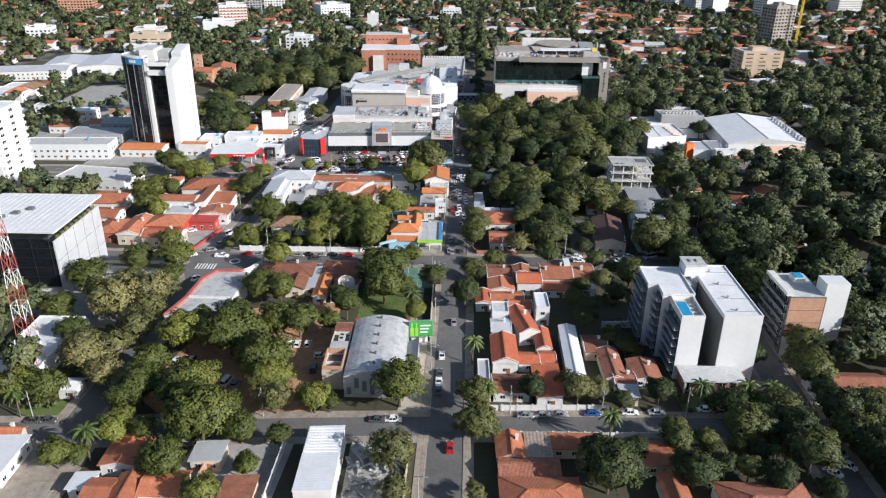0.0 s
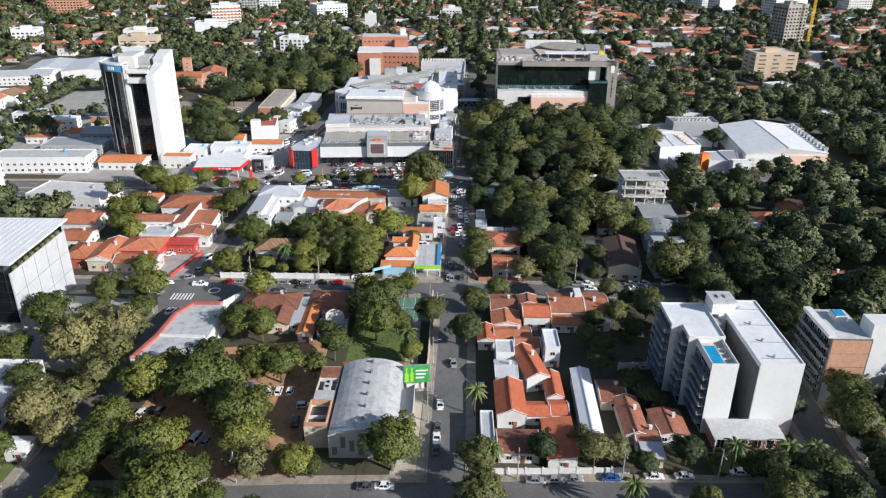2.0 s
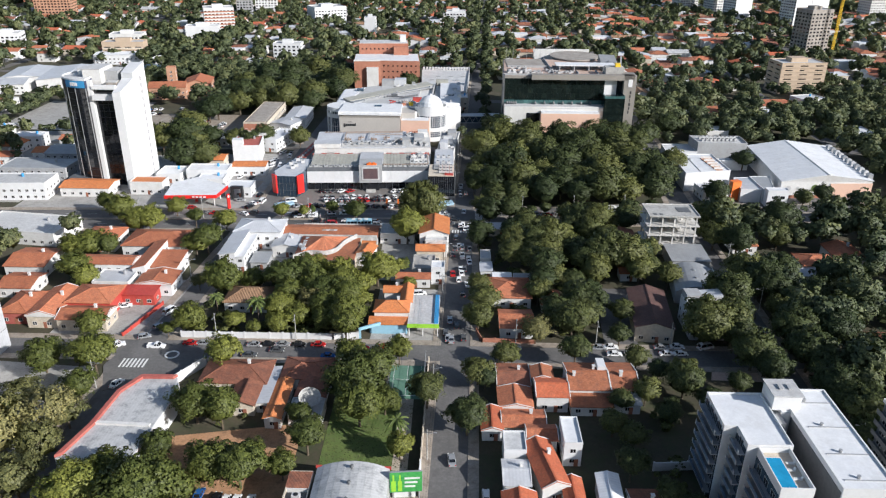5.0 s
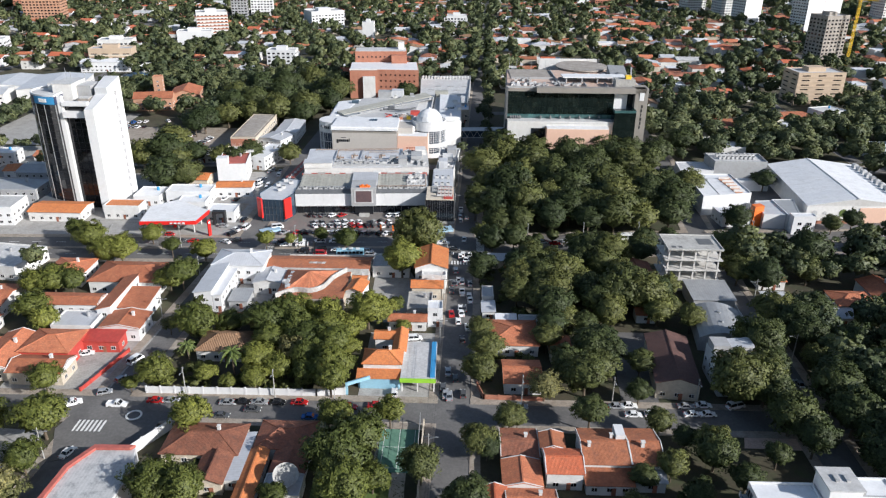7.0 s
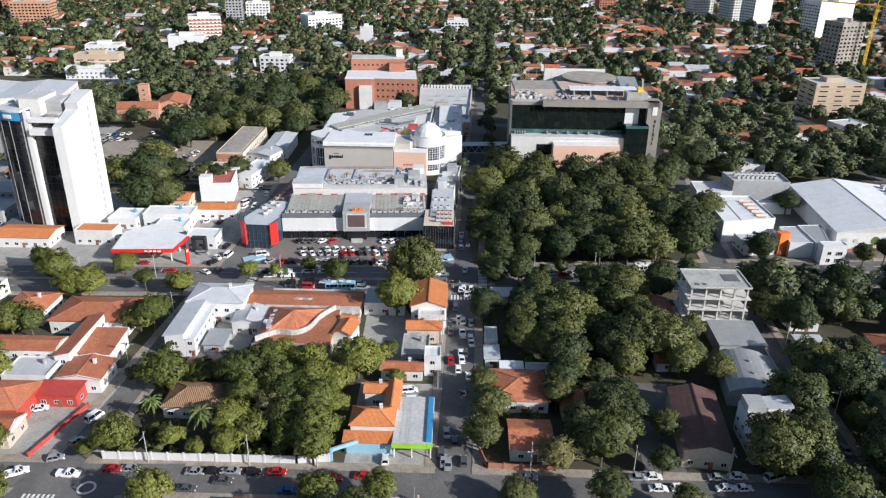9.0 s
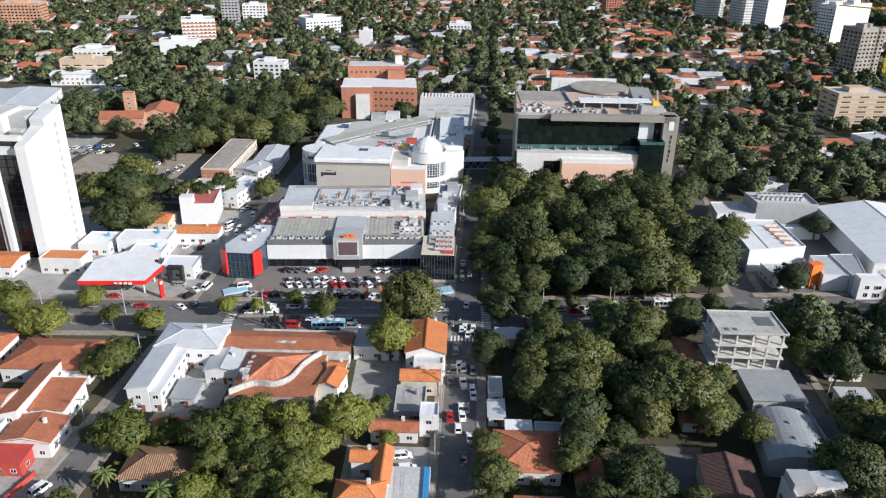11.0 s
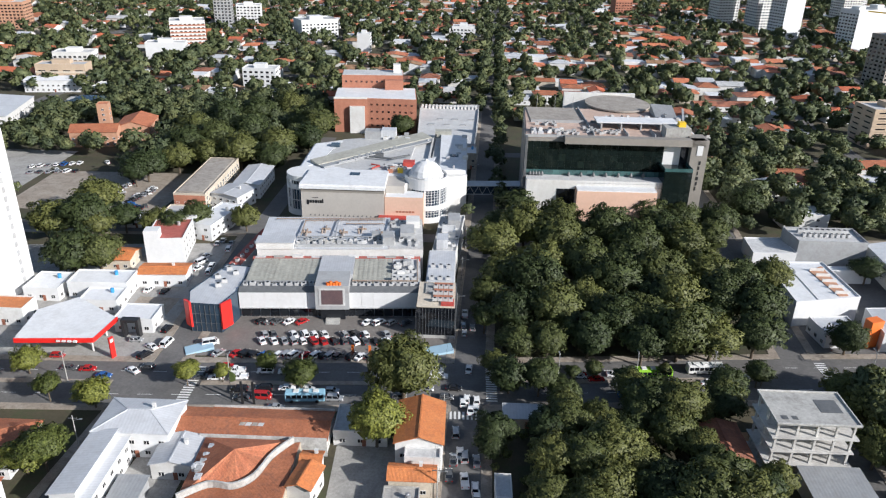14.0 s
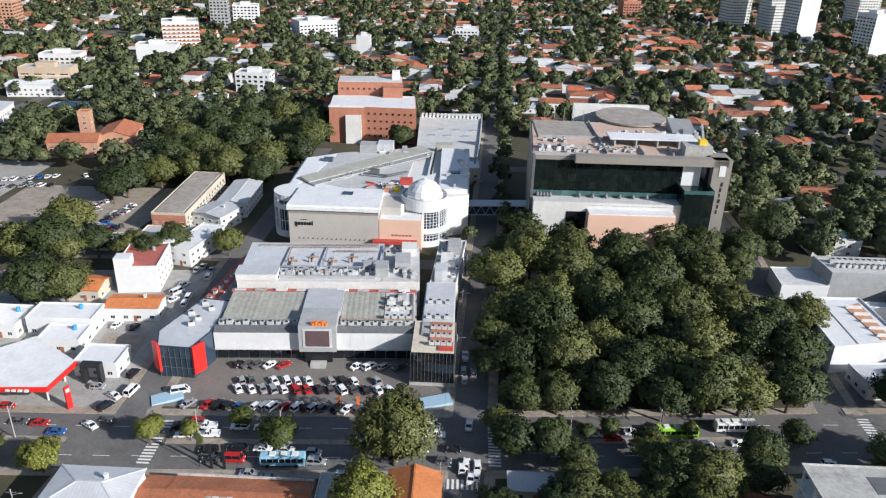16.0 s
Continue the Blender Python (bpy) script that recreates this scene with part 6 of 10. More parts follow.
    for x, y in ((-44.8, 482.2), (-4, 512), (-60, 525)):
        bm = B()
        box(bm, x, y, 17.0, x + 4.0, y + 3.2, 17.0 + 1.5)
        part("skylight", bm, glass_blue, t)
    for x, y, w, d, h, m in ((-24, 498, 5, 4, 2.5, red_paint), (-29, 491, 3, 3, 2, greige), (-38, 512, 4, 2, 1.6, dark_wall), (-12, 548, 8, 4, 3, tan_sheet), (-46, 540, 8, 6, 4, grey_wall), (-38, 541, 7, 6, 4.5, zinc), (-25.6, 489.5, 2.2, 2.4, 2.0, yellow_paint)):
        bm = B()
        box(bm, x, y, 16.6, x + w, y + d, 17 + h)
        part("plant_room", bm, m, t)
    for k in range(12):
        bm = B()
        box(bm, -48 + k * 1.6, 504.2 + k * 1.6, 17.76, -46.8 + k * 1.6, 505.2 + k * 1.6, 18.5 + 0.3 * (k % 3))
        part("roof_machine", bm, steel, t)
    roof_boxes(t, -30, 488.5, -23.5, 496, 17.3, 12, 21, (white_wall, zinc, grey_wall, brick_mat))
    roof_boxes(t, -46, 536, -14, 548, 17.2, 14, 22, (white_wall, zinc, grey_wall, tan_sheet))
    duct_run(t, [(-52, 498.5), (-14, 535)], 18.3, 0.4, steel)
    duct_run(t, [(-40, 508), (-30, 506), (-22, 512)], 18.4, 0.7, dark_wall)
    duct_run(t, [(-37, 493), (-34, 497), (-38, 499)], 17.9, 0.5, red_paint)
    duct_run(t, [(-12.2, 512), (-11.6, 548)], 18.0, 0.8, black_metal)
    roof_boxes(t, -6, 494, 2, 546, 18.2, 10, 23, (white_wall, zinc, grey_wall))


mall_main()
random.seed(3)
for k in range(16):
    air_unit(random.uniform(-32, -23), random.uniform(491, 498), 17.3, 30 * k, 1.0)

# rear parking deck
t = flat_building("parking_deck", [(-22, 562), (8, 562), (11.5, 648), (-25, 643)], 9, grey_wall, roof_felt, "rear mall deck with a pale flat roof", "parking deck", 1.0)
for k in range(16):
    bm = B()
    box(bm, -24 + k * 2.2, 638, 9.1, -22.8 + k * 2.2, 643, 10.6)
    part("louvre", bm, white_wall, t)
for k in range(6):
    bm = B()
    box(bm, -18 + k * 4.5, 600 + 12 * (k % 2), 9.1, -14.5 + k * 4.5, 601 + 12 * (k % 2), 9.8)
    part("roof_duct", bm, steel, t)
# canopy entrance east of the hall
house(2, 550, 9, 562, 8, "flat", "x", 0, cream, white_roof, "cream side pavilion of the mall", 0, "SE")


def brick_building():
    t = thing("brick_building", pose(-73, 612, 0, 0, 0, 5), "large red brick building with small square windows", "building")
    bm = B()
    box(bm, 0, 0, 0, 19, 26, 20)
    prism(bm, [(19, 0), (47.5, -3), (47.5, 26), (19, 26)], 0, 20)
    part("wall", bm, brick_mat, t)
    bm = B()
    prism(bm, [(0.4, 0.4), (19, 0.4), (47, -2.5), (47, 25.6), (0.4, 25.6)], 20.004, 20.4)
    part("roof", bm, white_roof, t)
    bm = B()
    box(bm, -0.2, -0.2, 19.6, 19, 0.2, 20.7)
    part("cornice", bm, white_wall, t)
    bm = B()
    box(bm, 9, -2.5, 0, 17.5, 0, 15.5)
    part("stair_tower", bm, white_wall, t, "pale plastered stair tower")
    me = window_mesh(1.3, 1.3, glass_dark, brick_mat)
    for r in range(4):
        for c in range(8):
            x = 21.5 + c * 3.3
            put("window", me, t, pose(x, -(x - 19) * 3 / 28.5 - 0.02, 3.5 + r * 4.1, 0, 0, -6))
    bm = B()
    box(bm, 3, 26, 0, 40, 42, 28)
    box(bm, 29, 20.5, 20, 40, 26, 26)
    part("rear_block", bm, brick_mat, t, "taller rear brick block")
    bm = B()
    box(bm, 3.4, 26.4, 28.004, 39.6, 41.6, 28.3)
    part("roof", bm, roof_felt, t)
    for c in range(8):
        put("window", me, t, pose(5.5 + c * 3.1, 26, 23.5))
    bm = B()
    box(bm, 34, 33, 28.3, 38.5, 38, 33)
    part("lift_tower", bm, white_wall, t)


brick_building()

# footbridge over the street
t = thing("footbridge", pose(3.5, 503, 0, 0, 0, 5), "covered steel footbridge between mall and store", "footbridge")
bm = B()
box(bm, 0, -3.4, 8.6, 26, 3.4, 9.0)
part("roof", bm, zinc, t)
bm = B()
box(bm, 0, -3.0, 4.6, 26, 3.0, 5.1)
part("deck", bm, grey_wall, t)
bm = B()
box(bm, 0, -2.85, 5.1, 26, -2.75, 8.6)
part("glazing", bm, glass_blue, t)
for k in range(7):
    bm = B()
    beam(bm, (k * 3.71, -2.95, 5.1), ((k + 0.5) * 3.71, -2.95, 8.6), 0.22)
    beam(bm, ((k + 0.5) * 3.71, -2.95, 8.6), ((k + 1) * 3.71, -2.95, 5.1), 0.22)
    part("truss", bm, steel, t)


def department_store():
    t = thing("department_store", pose(27, 476, 0, 0, 0, 1) @ Matrix.Diagonal((0.93, 1, 1.16, 1)), "big department store with green glass front and grey frame", "department store")
    bm = B()
    prism(bm, [(0, 8), (62, 8), (62, 60), (4.2, 60)], 0, 31)
    part("body", bm, taupe, t)
    # glass front in single panes
    for c in range(21):
        for r in range(5):
            bm = B()
            box(bm, 1.2 + c * 2.86, 7.85, 18.3 + r * 2.35, 4.0 + c * 2.86, 7.97, 20.6 + r * 2.35)
            part("pane", bm, glass_green, t)
    bm = B()
    box(bm, 17, 4.5, 30, 78, 8.2, 32.4)
    part("crown_beam", bm, taupe, t, "heavy taupe crown beam")
    bm = B()
    box(bm, 0, 4.5, 0, 1.1, 8.2, 32)
    part("fin", bm, dark_wall, t)
    # podium
    bm = B()
    box(bm, 1.1, 0, 0, 61.4, 7.8, 18)
    part("podium", bm, white_wall, t)
    bm = B()
    box(bm, 1.1, 0.3, 18.004, 61.4, 7.8, 18.1)
    part("terrace_floor", bm, roof_felt, t)
    for k in range(20):
        bm = B()
        box(bm, 1.1 + k * 3.0, 6.6, 18.12, 4.04 + k * 3.0, 6.7, 20.0)
        part("balustrade", bm, glass_teal, t, "teal glass terrace screen")
    for z in (15.9, 17.2):
        bm = B()
        box(bm, 23, -0.12, z, 60, -0.001, z + 0.12)
        part("cladding_joint", bm, grey_wall, t)
    for c in range(5):
        for r in range(6):
            bm = B()
            box(bm, 60.2 + c * 2.36, -1.62, 1 + r * 3.5, 62.44 + c * 2.36, -1.51, 4.3 + r * 3.5)
            part("pane", bm, glass_green, t)
    bm = B()
    ring(bm, rect(59.98, -1.6, 72.02, 8.1), rect(60.2, -1.4, 71.8, 8.0), 22.52, 23.7)
    part("glass_parapet", bm, glass_teal, t)
    bm = B()
    box(bm, 22.5, -5.5, 0, 57, -0.05, 15.8)
    part("front_bay", bm, peach, t, "peach-coloured street bay")
    bm = B()
    box(bm, 22.7, -5.2, 15.804, 56.8, -0.1, 16.2)
    part("bay_roof", bm, white_roof, t)
    bm = B()
    box(bm, 14.5, -0.2, 3, 22.4, 0.06, 15)
    part("opening", bm, glass_dark, t)
    for k in range(12):
        bm = B()
        x = 3 + k * 1.3 if k < 5 else 20 + (k - 5) * 5.5
        cyl(bm, x, 5.5, 18.1, 18.7, 0.5, 8)
        cyl(bm, x, 5.5, 18.7, 19.7, 0.9, 8, 0.2)
        part("planter", bm, dark_wall, t)
    # corner tower with frame
    bm = B()
    box(bm, 62, 8.2, 0, 78, 60, 31)
    part("tower_body", bm, white_wall, t)
    bm = B()
    box(bm, 72, 4.5, 0, 79.3, 14, 32.4)
    part("corner_frame", bm, taupe, t, "tall grey-brown corner pylon")
    bm = B()
    box(bm, 60, -1.5, 0, 72, 8.1, 22.5)
    part("corner_glass", bm, glass_green, t)
    bm = B()
    box(bm, 60.5, 7.9, 22.6, 68.5, 8.19, 30)
    part("blank_panel", bm, bright_wall, t)
    bm = B()
    box(bm, 68.6, 7.9, 22.6, 72, 8.19, 30)
    part("slot_window", bm, glass_dark, t)
    bm = B()
    box(bm, 74.5, 4.3, 27.0, 77, 4.49, 30.5)
    part("emblem", bm, bright_wall, t)
    for k in range(6):
        bm = B()
        box(bm, 75.9 + 0.15 * (k % 2), 4.36, 14.2 + k * 1.9, 76.5 + 0.2 * (k % 3), 4.49, 15.5 + k * 1.9)
        part("sign_bar", bm, black_metal, t)
    # roof
    bm = B()
    prism(bm, [(0.7, 9), (77, 9), (77, 59.5), (4.8, 59.5)], 31.004, 31.2)
    part("roof", bm, terrace, t, "pink-tiled roof terrace")
    bm = B()
    box(bm, 5.2, 33, 31.21, 30, 59, 31.5)
    part("roof", bm, old_roof, t)
    for a, b in (((31, 12), (31, 58)), ((33, 33), (62, 33)), ((5, 32.5), (30, 32.5)), ((46, 12), (46, 22)), ((58, 12), (58, 22))):
        bm = B()
        beam(bm, (*a, 31.7), (*b, 31.7), 0.4, 1.1)
        part("parapet", bm, grey_wall, t)
    roof_boxes(t, 3, 13, 30, 17, 31.2, 22, 31, (white_wall, zinc, grey_wall))
    roof_boxes(t, 40, 38, 62, 42, 31.2, 16, 32, (white_wall, zinc, dark_wall))
    roof_boxes(t, 64, 36, 76, 58, 31.2, 12, 33, (dark_wall, zinc, grey_wall))
    for k in range(6):
        bm = B()
        cyl(bm, 6 + k * 4.5, 58, 31.2, 36.5, 0.1, 6)
        part("flag_pole", bm, steel, t)
    bm = B()
    faces(bm, [(66, 42, 32), (76, 40, 32), (76, 52, 35), (66, 54, 35), (66, 42, 31.5), (76, 40, 31.5), (76, 52, 31.5), (66, 54, 31.5)], [(0, 1, 2, 3), (0, 4, 5, 1), (1, 5, 6, 2), (2, 6, 7, 3), (3, 7, 4, 0)])
    part("shed_roof", bm, grey_sheet, t, "blue-grey shed roof")
    bm = B()
    box(bm, 34, 23, 33.6, 71, 32, 34.1)
    part("roof_canopy", bm, white_roof, t, "white roof canopy on posts")
    for x in (36, 45, 54, 63, 72):
        bm = B()
        box(bm, x, 23.3, 31.2, x + 0.6, 31.8, 33.6)
        part("post", bm, grey_wall, t)
    bm = B()
    box(bm, 62, 11, 31.2, 73, 18, 35)
    part("machine_room", bm, concrete, t)
    bm = B()
    box(bm, 68, 13, 35, 71, 16, 36.6)
    part("tank", bm, yellow_paint, t)
    bm = B()
    cyl(bm, 53, 68, 0, 31.6, 15, 40)
    part("helipad_wall", bm, dark_wall, t)
    bm = B()
    cyl(bm, 53, 68, 31.604, 32.2, 16.5, 40)
    part("helipad", bm, old_roof, t, "round stained roof deck")
    bm = B()
    box(bm, 28, 84, 0, 66, 86, 33)
    part("rear_wall", bm, white_wall, t)
    bm = B()
    beam(bm, (73, 20, 31.2), (77.5, 40, 36), 0.9, 0.5)
    part("sloping_beam", bm, grey_wall, t)
    bm = B()
    box(bm, 0.3, 8.8, 31.2, 62, 9.1, 32.2)
    part("parapet", bm, grey_wall, t)


department_store()
random.seed(4)
for k in range(46):
    x, y = random.choice(((30, 500), (40, 497), (58, 499), (33, 510), (52, 503)))
    air_unit(x + random.uniform(0, 9), y - 8 + random.uniform(0, 5), 36.2, random.choice((0, 90)), 0.9)

# white block behind the store
house(72, 596, 108, 618, 12, "flat", "x", 0, bright_wall, white_roof, "white office block with glazed corner", 0, "S", "office", "office")


def showroom():
    poly = [(-79.5, 384.5), (-70, 384), (-67.3, 393), (-67.2, 411), (-76, 412), (-82, 392.5)]
    t = flat_building("showroom", poly, 9.4, glass_blue, zinc, "glass corner showroom with red sign fins and a zinc roof", "showroom", 0.4)
    for x, y, r, w in ((-80.2, 385.2, -40, 1.5), (-68.6, 385.2, 58, 2.0)):
        bm = B()
        v = box(bm, -w, -0.35, 1.6, w, 0.35, 10.2)
        bmesh.ops.transform(bm, verts=v, matrix=pose(x, y, 0, 0, 0, r))
        part("sign_fin", bm, red_sign, t, "glossy red sign fin")
    for k in range(7):
        bm = B()
        x = -79.4 + k * 1.55
        box(bm, x, 384.3 - k * 0.08, 0, x + 0.07, 384.45 - k * 0.08, 9.4)
        part("mullion", bm, dark_wall, t)
    for z in (3.1, 6.2):
        bm = B()
        prism(bm, [(-79.4, 384.4), (-70.1, 383.9), (-70.1, 384.0), (-79.4, 384.5)], z, z + 0.09)
        part("transom", bm, dark_wall, t)


showroom()
for x, y in ((-74, 396), (-73, 399), (-76, 402), (-71, 405), (-74, 408)):
    air_unit(x, y, 9.5, 20)
# red service strip along the mall's side
t = thing("service_strip", Matrix.Identity(4), "low red-roofed service strip beside the mall", "annex")
bm = B()
prism(bm, [(-78.5, 413), (-74, 412.5), (-70, 448), (-74, 450)], 0, 6.5)
part("wall", bm, white_wall, t)
bm = B()
prism(bm, inset_poly([(-78.5, 413), (-74, 412.5), (-70, 448), (-74, 450)], 0.15), 6.504, 6.8)
part("roof", bm, pink_red, t)
for k in range(8):
    air_unit(-75.6 + k * 0.55, 416 + k * 4, 6.8, 80, 0.8)


def corner_glass():
    t = thing("glass_corner", Matrix.Identity(4), "dark glass corner pavilion of the mall with tiled roof terraces", "pavilion")
    bm = B()
    box(bm, -11, 385.5, 1.0, 1.0, 402, 10.4)
    part("glass", bm, glass_dark, t)
    bm = B()
    box(bm, -11.2, 385.2, 0, 1.2, 402, 1.0)
    part("plinth", bm, concrete, t)
    for k in range(13):
        bm = B()
        x = -11 + k * 0.98
        box(bm, x, 385.3, 1.0, x + 0.07, 385.5, 10.6)
        part("fin", bm, dark_wall, t)
    for k in range(14):
        bm = B()
        y = 387 + k * 1.1
        box(bm, 1.0, y, 1.0, 1.25, y + 0.15, 11.0)
        part("fin", bm, dark_wall, t)
    bm = B()
    box(bm, -10.8, 385.7, 10.404, 0.8, 402, 10.7)
    part("roof", bm, cream, t)
    for x0, y0, x1, y1, m in ((-3.5, 386.3, 0.4, 390.5, red_paint), (-6, 391, 0, 401, brick_mat), (-8.6, 394, -6.4, 401, concrete)):
        bm = B()
        box(bm, x0, y0, 10.7, x1, y1, 11.1)
        part("roof_terrace", bm, m, t)
    bm = B()
    box(bm, -9.0, 401.9, 0, 0.5, 427, 10.2)
    part("side_wing", bm, white_wall, t)
    bm = B()
    box(bm, -8.6, 402.4, 10.204, 0.2, 426.6, 10.6)
    part("roof", bm, zinc, t)


corner_glass()
t = flat_building("mall_side_wing", [(-8, 427.5), (0.5, 428), (3.5, 462), (-6, 462)], 9.5, white_wall, roof_felt, "cluttered pale service wing beside the street", "annex", 0.6)
for x, y, w, d, h, m in ((-6.5, 431, 4, 6, 3.2, zinc), (-5, 440, 5, 7, 2.4, white_wall), (-3, 450, 4.5, 8, 3.0, grey_wall), (-6.5, 428.6, 2.4, 2, 4.0, zinc)):
    bm = B()
    box(bm, x, y, 9.6, x + w, y + d, 9.6 + h)
    part("plant_box", bm, m, t)
for k in range(14):
    air_unit(-5.5 + (k * 5 % 7), 430 + k * 2.2, 9.7, 15 * k, 0.8)
for k in range(12):
    air_unit(-5.4 + (k % 4) * 1.6, 388.8 + (k // 4) * 4.2, 11.1, 0, 0.8)
for k in range(6):
    air_unit(-7 + (k % 3) * 2.6, 404 + (k // 3) * 9, 10.6, 0, 0.9)


# ---------------------------------------------------------------- supermarket quarter
def supermarket():
    t = thing("supermarket", Matrix.Identity(4), "supermarket hall with a huge white gabled roof", "supermarket")
    poly = [(150.5, 393), (193, 395.5), (197, 451), (155, 450)]
    bm = B()
    prism(bm, poly, 0, 8)
    part("wall", bm, white_wall, t)
    # two broad roof slopes in long sheets, a gable front and ridge capping
    def ridge_at(v):
        return Vector((171.5 + 2.5 * v, 393.6 + 57.2 * v, 11.2))
    for side, (a, b) in enumerate((((150.2, 392.6), (154.7, 450.4)), ((193.3, 395.1), (197.3, 451.4)))):
        n = 12
        for i in range(n):
            u, v = i / n, (i + 1) / n - 0.002
            e0, e1 = Vector((*a, 8.1)).lerp(Vector((*b, 8.1)), u), Vector((*a, 8.1)).lerp(Vector((*b, 8.1)), v)
            r0, r1 = ridge_at(u), ridge_at(v)
            up = Vector((0, 0, 0.22))
            bm = B()
            faces(bm, [e0, e1, r1, r0, e0 + up, e1 + up, r1 + up, r0 + up], [(0, 1, 2, 3), (4, 5, 6, 7), (0, 1, 5, 4), (1, 2, 6, 5), (2, 3, 7, 6), (3, 0, 4, 7)])
            part("roof_sheet", bm, white_roof, t)
    for y, v in ((393.0, 0.0), (450.2, 1.0)):
        bm = B()
        r = ridge_at(v)
        x0, x1 = (150.6, 192.9) if v == 0 else (155.1, 196.9)
        faces(bm, [(x0, y, 8.0), (x1, y + 2.3 * (1 - v), 8.0), (r.x, r.y, r.z), (x0, y + 0.4, 8.0), (x1, y + 2.7 * (1 - v) + 0.4 * v, 8.0), (r.x, r.y + 0.4, r.z)], [(0, 1, 2), (5, 4, 3), (0, 3, 4, 1), (1, 4, 5, 2), (2, 5, 3, 0)])
        part("gable", bm, white_wall, t)
    bm = B()
    beam(bm, ridge_at(0) + Vector((0, -0.6, 0.3)), ridge_at(1) + Vector((0, 0, 0.3)), 0.5, 0.16)
    part("ridge", bm, roof_felt, t)
    bm = B()
    prism(bm, [(173.5, 394.0), (193.1, 395.2), (193.1, 395.35), (173.5, 394.2)], 0.2, 7.0)
    part("front_panel", bm, peach, t, "tan lower front panel")
    bm = B()
    prism(bm, [(152, 392.85), (173.4, 394.1), (173.4, 394.2), (152, 392.95)], 0, 1.4)
    part("plinth", bm, brick_mat, t, "brick red plinth")
    for x, w in ((154, 2.4), (158.5, 1.6), (166.5, 3.4)):
        bm = B()
        v = cyl(bm, 0, 0, 0, 0.12, w / 2, 20, w / 2)
        bmesh.ops.transform(bm, verts=bm.verts, matrix=pose(x, 392.95 + (x - 150.5) * 0.0588, 4.8, 90, 0, 3.4))
        part("emblem", bm, roof_felt if w < 3 else lawn_mat, t)
    for k in range(11):
        bm = B()
        x, y = 194.5 + k * 0.22, 398 + k * 4.6
        box(bm, x - 2.6, y, 8.0, x - 0.4, y + 2.6, 10.4)
        cyl(bm, x - 1.5, y + 1.3, 10.4, 10.6, 0.7, 10)
        part("plant_box", bm, roof_felt if k % 3 else steel, t)


supermarket()
t = flat_building("store", [(108.6, 400), (131, 405), (130, 431), (109.2, 430)], 8.6, bright_wall, white_roof, "white flat-roofed store with a roof terrace", "store", 0.6)
bm = B()
prism(bm, [(124.4, 405.4), (127.6, 405.9), (128.4, 428), (122.4, 424)], 8.7, 8.9)
part("roof_terrace", bm, raw_brick, t, "sunken brick-red roof terrace")
for k in range(5):
    bm = B()
    x = 122.6 + (4 - k) * 0.3
    box(bm, x, 407 + k * 4.2, 8.9, x + 4.8, 407.3 + k * 4.2, 9.9)
    part("partition", bm, white_wall, t)
bm = B()
box(bm, 116.4, 402.5, 8.71, 116.7, 430, 8.9)
part("roof_joint", bm, roof_felt, t)
for k in range(4):
    bm = B()
    box(bm, 112 + k * 1.5, 423 - k * 0.4, 8.71, 112.5 + k * 1.5, 424.6 - k * 0.4, 9.3)
    part("roof_vent", bm, grey_wall, t)
t = flat_building("store", [(111.2, 444.6), (127.6, 445.4), (127.6, 459.5), (112.4, 459)], 5.4, bright_wall, roof_felt, "long low white store building", "store", 0.5)
t = flat_building("store", [(108, 431), (150, 433), (150, 436), (108, 435)], 5.0, bright_wall, white_roof, "narrow white store wing behind the terrace", "store", 0.4)
t = flat_building("plant_building", [(127.8, 446.2), (153.3, 446.2), (153.8, 460), (126.8, 459.6)], 9.6, grey_wall, roof_felt, "grey plant building with an open roof deck", "plant building", 1.0)
for k in range(9):
    air_unit(132 + k * 2.1, 456, 9.7, 0, 1.2)
for k in range(9):
    air_unit(132 + k * 2.1, 452.6, 9.7, 90, 1.0)
t = flat_building("shop_wing", [(130, 386.4), (139.2, 386.6), (139.4, 403.2), (132, 402.5)], 6.2, bright_wall, zinc, "white shop wing with silver roof", "shop", 0.3)
bm = B()
prism(bm, [(126.6, 388), (131, 389.6), (130, 392.6), (126, 391.2)], 0, 9.0)
part("sign_wall", bm, orange_paint, t, "tall orange sign wall")
t = flat_building("shop_wing", [(139.5, 385.2), (144.6, 385.5), (149.2, 404.2), (139.6, 403.4)], 6.6, bright_wall, grey_sheet, "shop wing with a dark sheet roof", "shop", 0.3)
t = flat_building("shop", [(139.8, 380.6), (149.2, 381.2), (149.2, 385.1), (139.8, 384.9)], 7.6, bright_wall, white_roof, "white two-storey shop front", "shop", 0.4)
windows_on(t, 140.4, 380.75, 148.6, 385, 1.0, 2.6, 2.0, 1.6, "S")
windows_on(t, 140.4, 380.75, 148.6, 385, 4.0, 2.6, 2.0, 1.4, "S")
house(113, 388, 125.4, 398.6, 4.6, "flat", "x", 0, bright_wall, zinc, "low white shop front behind a tree", 6, "SW", "shop", "shop", False)


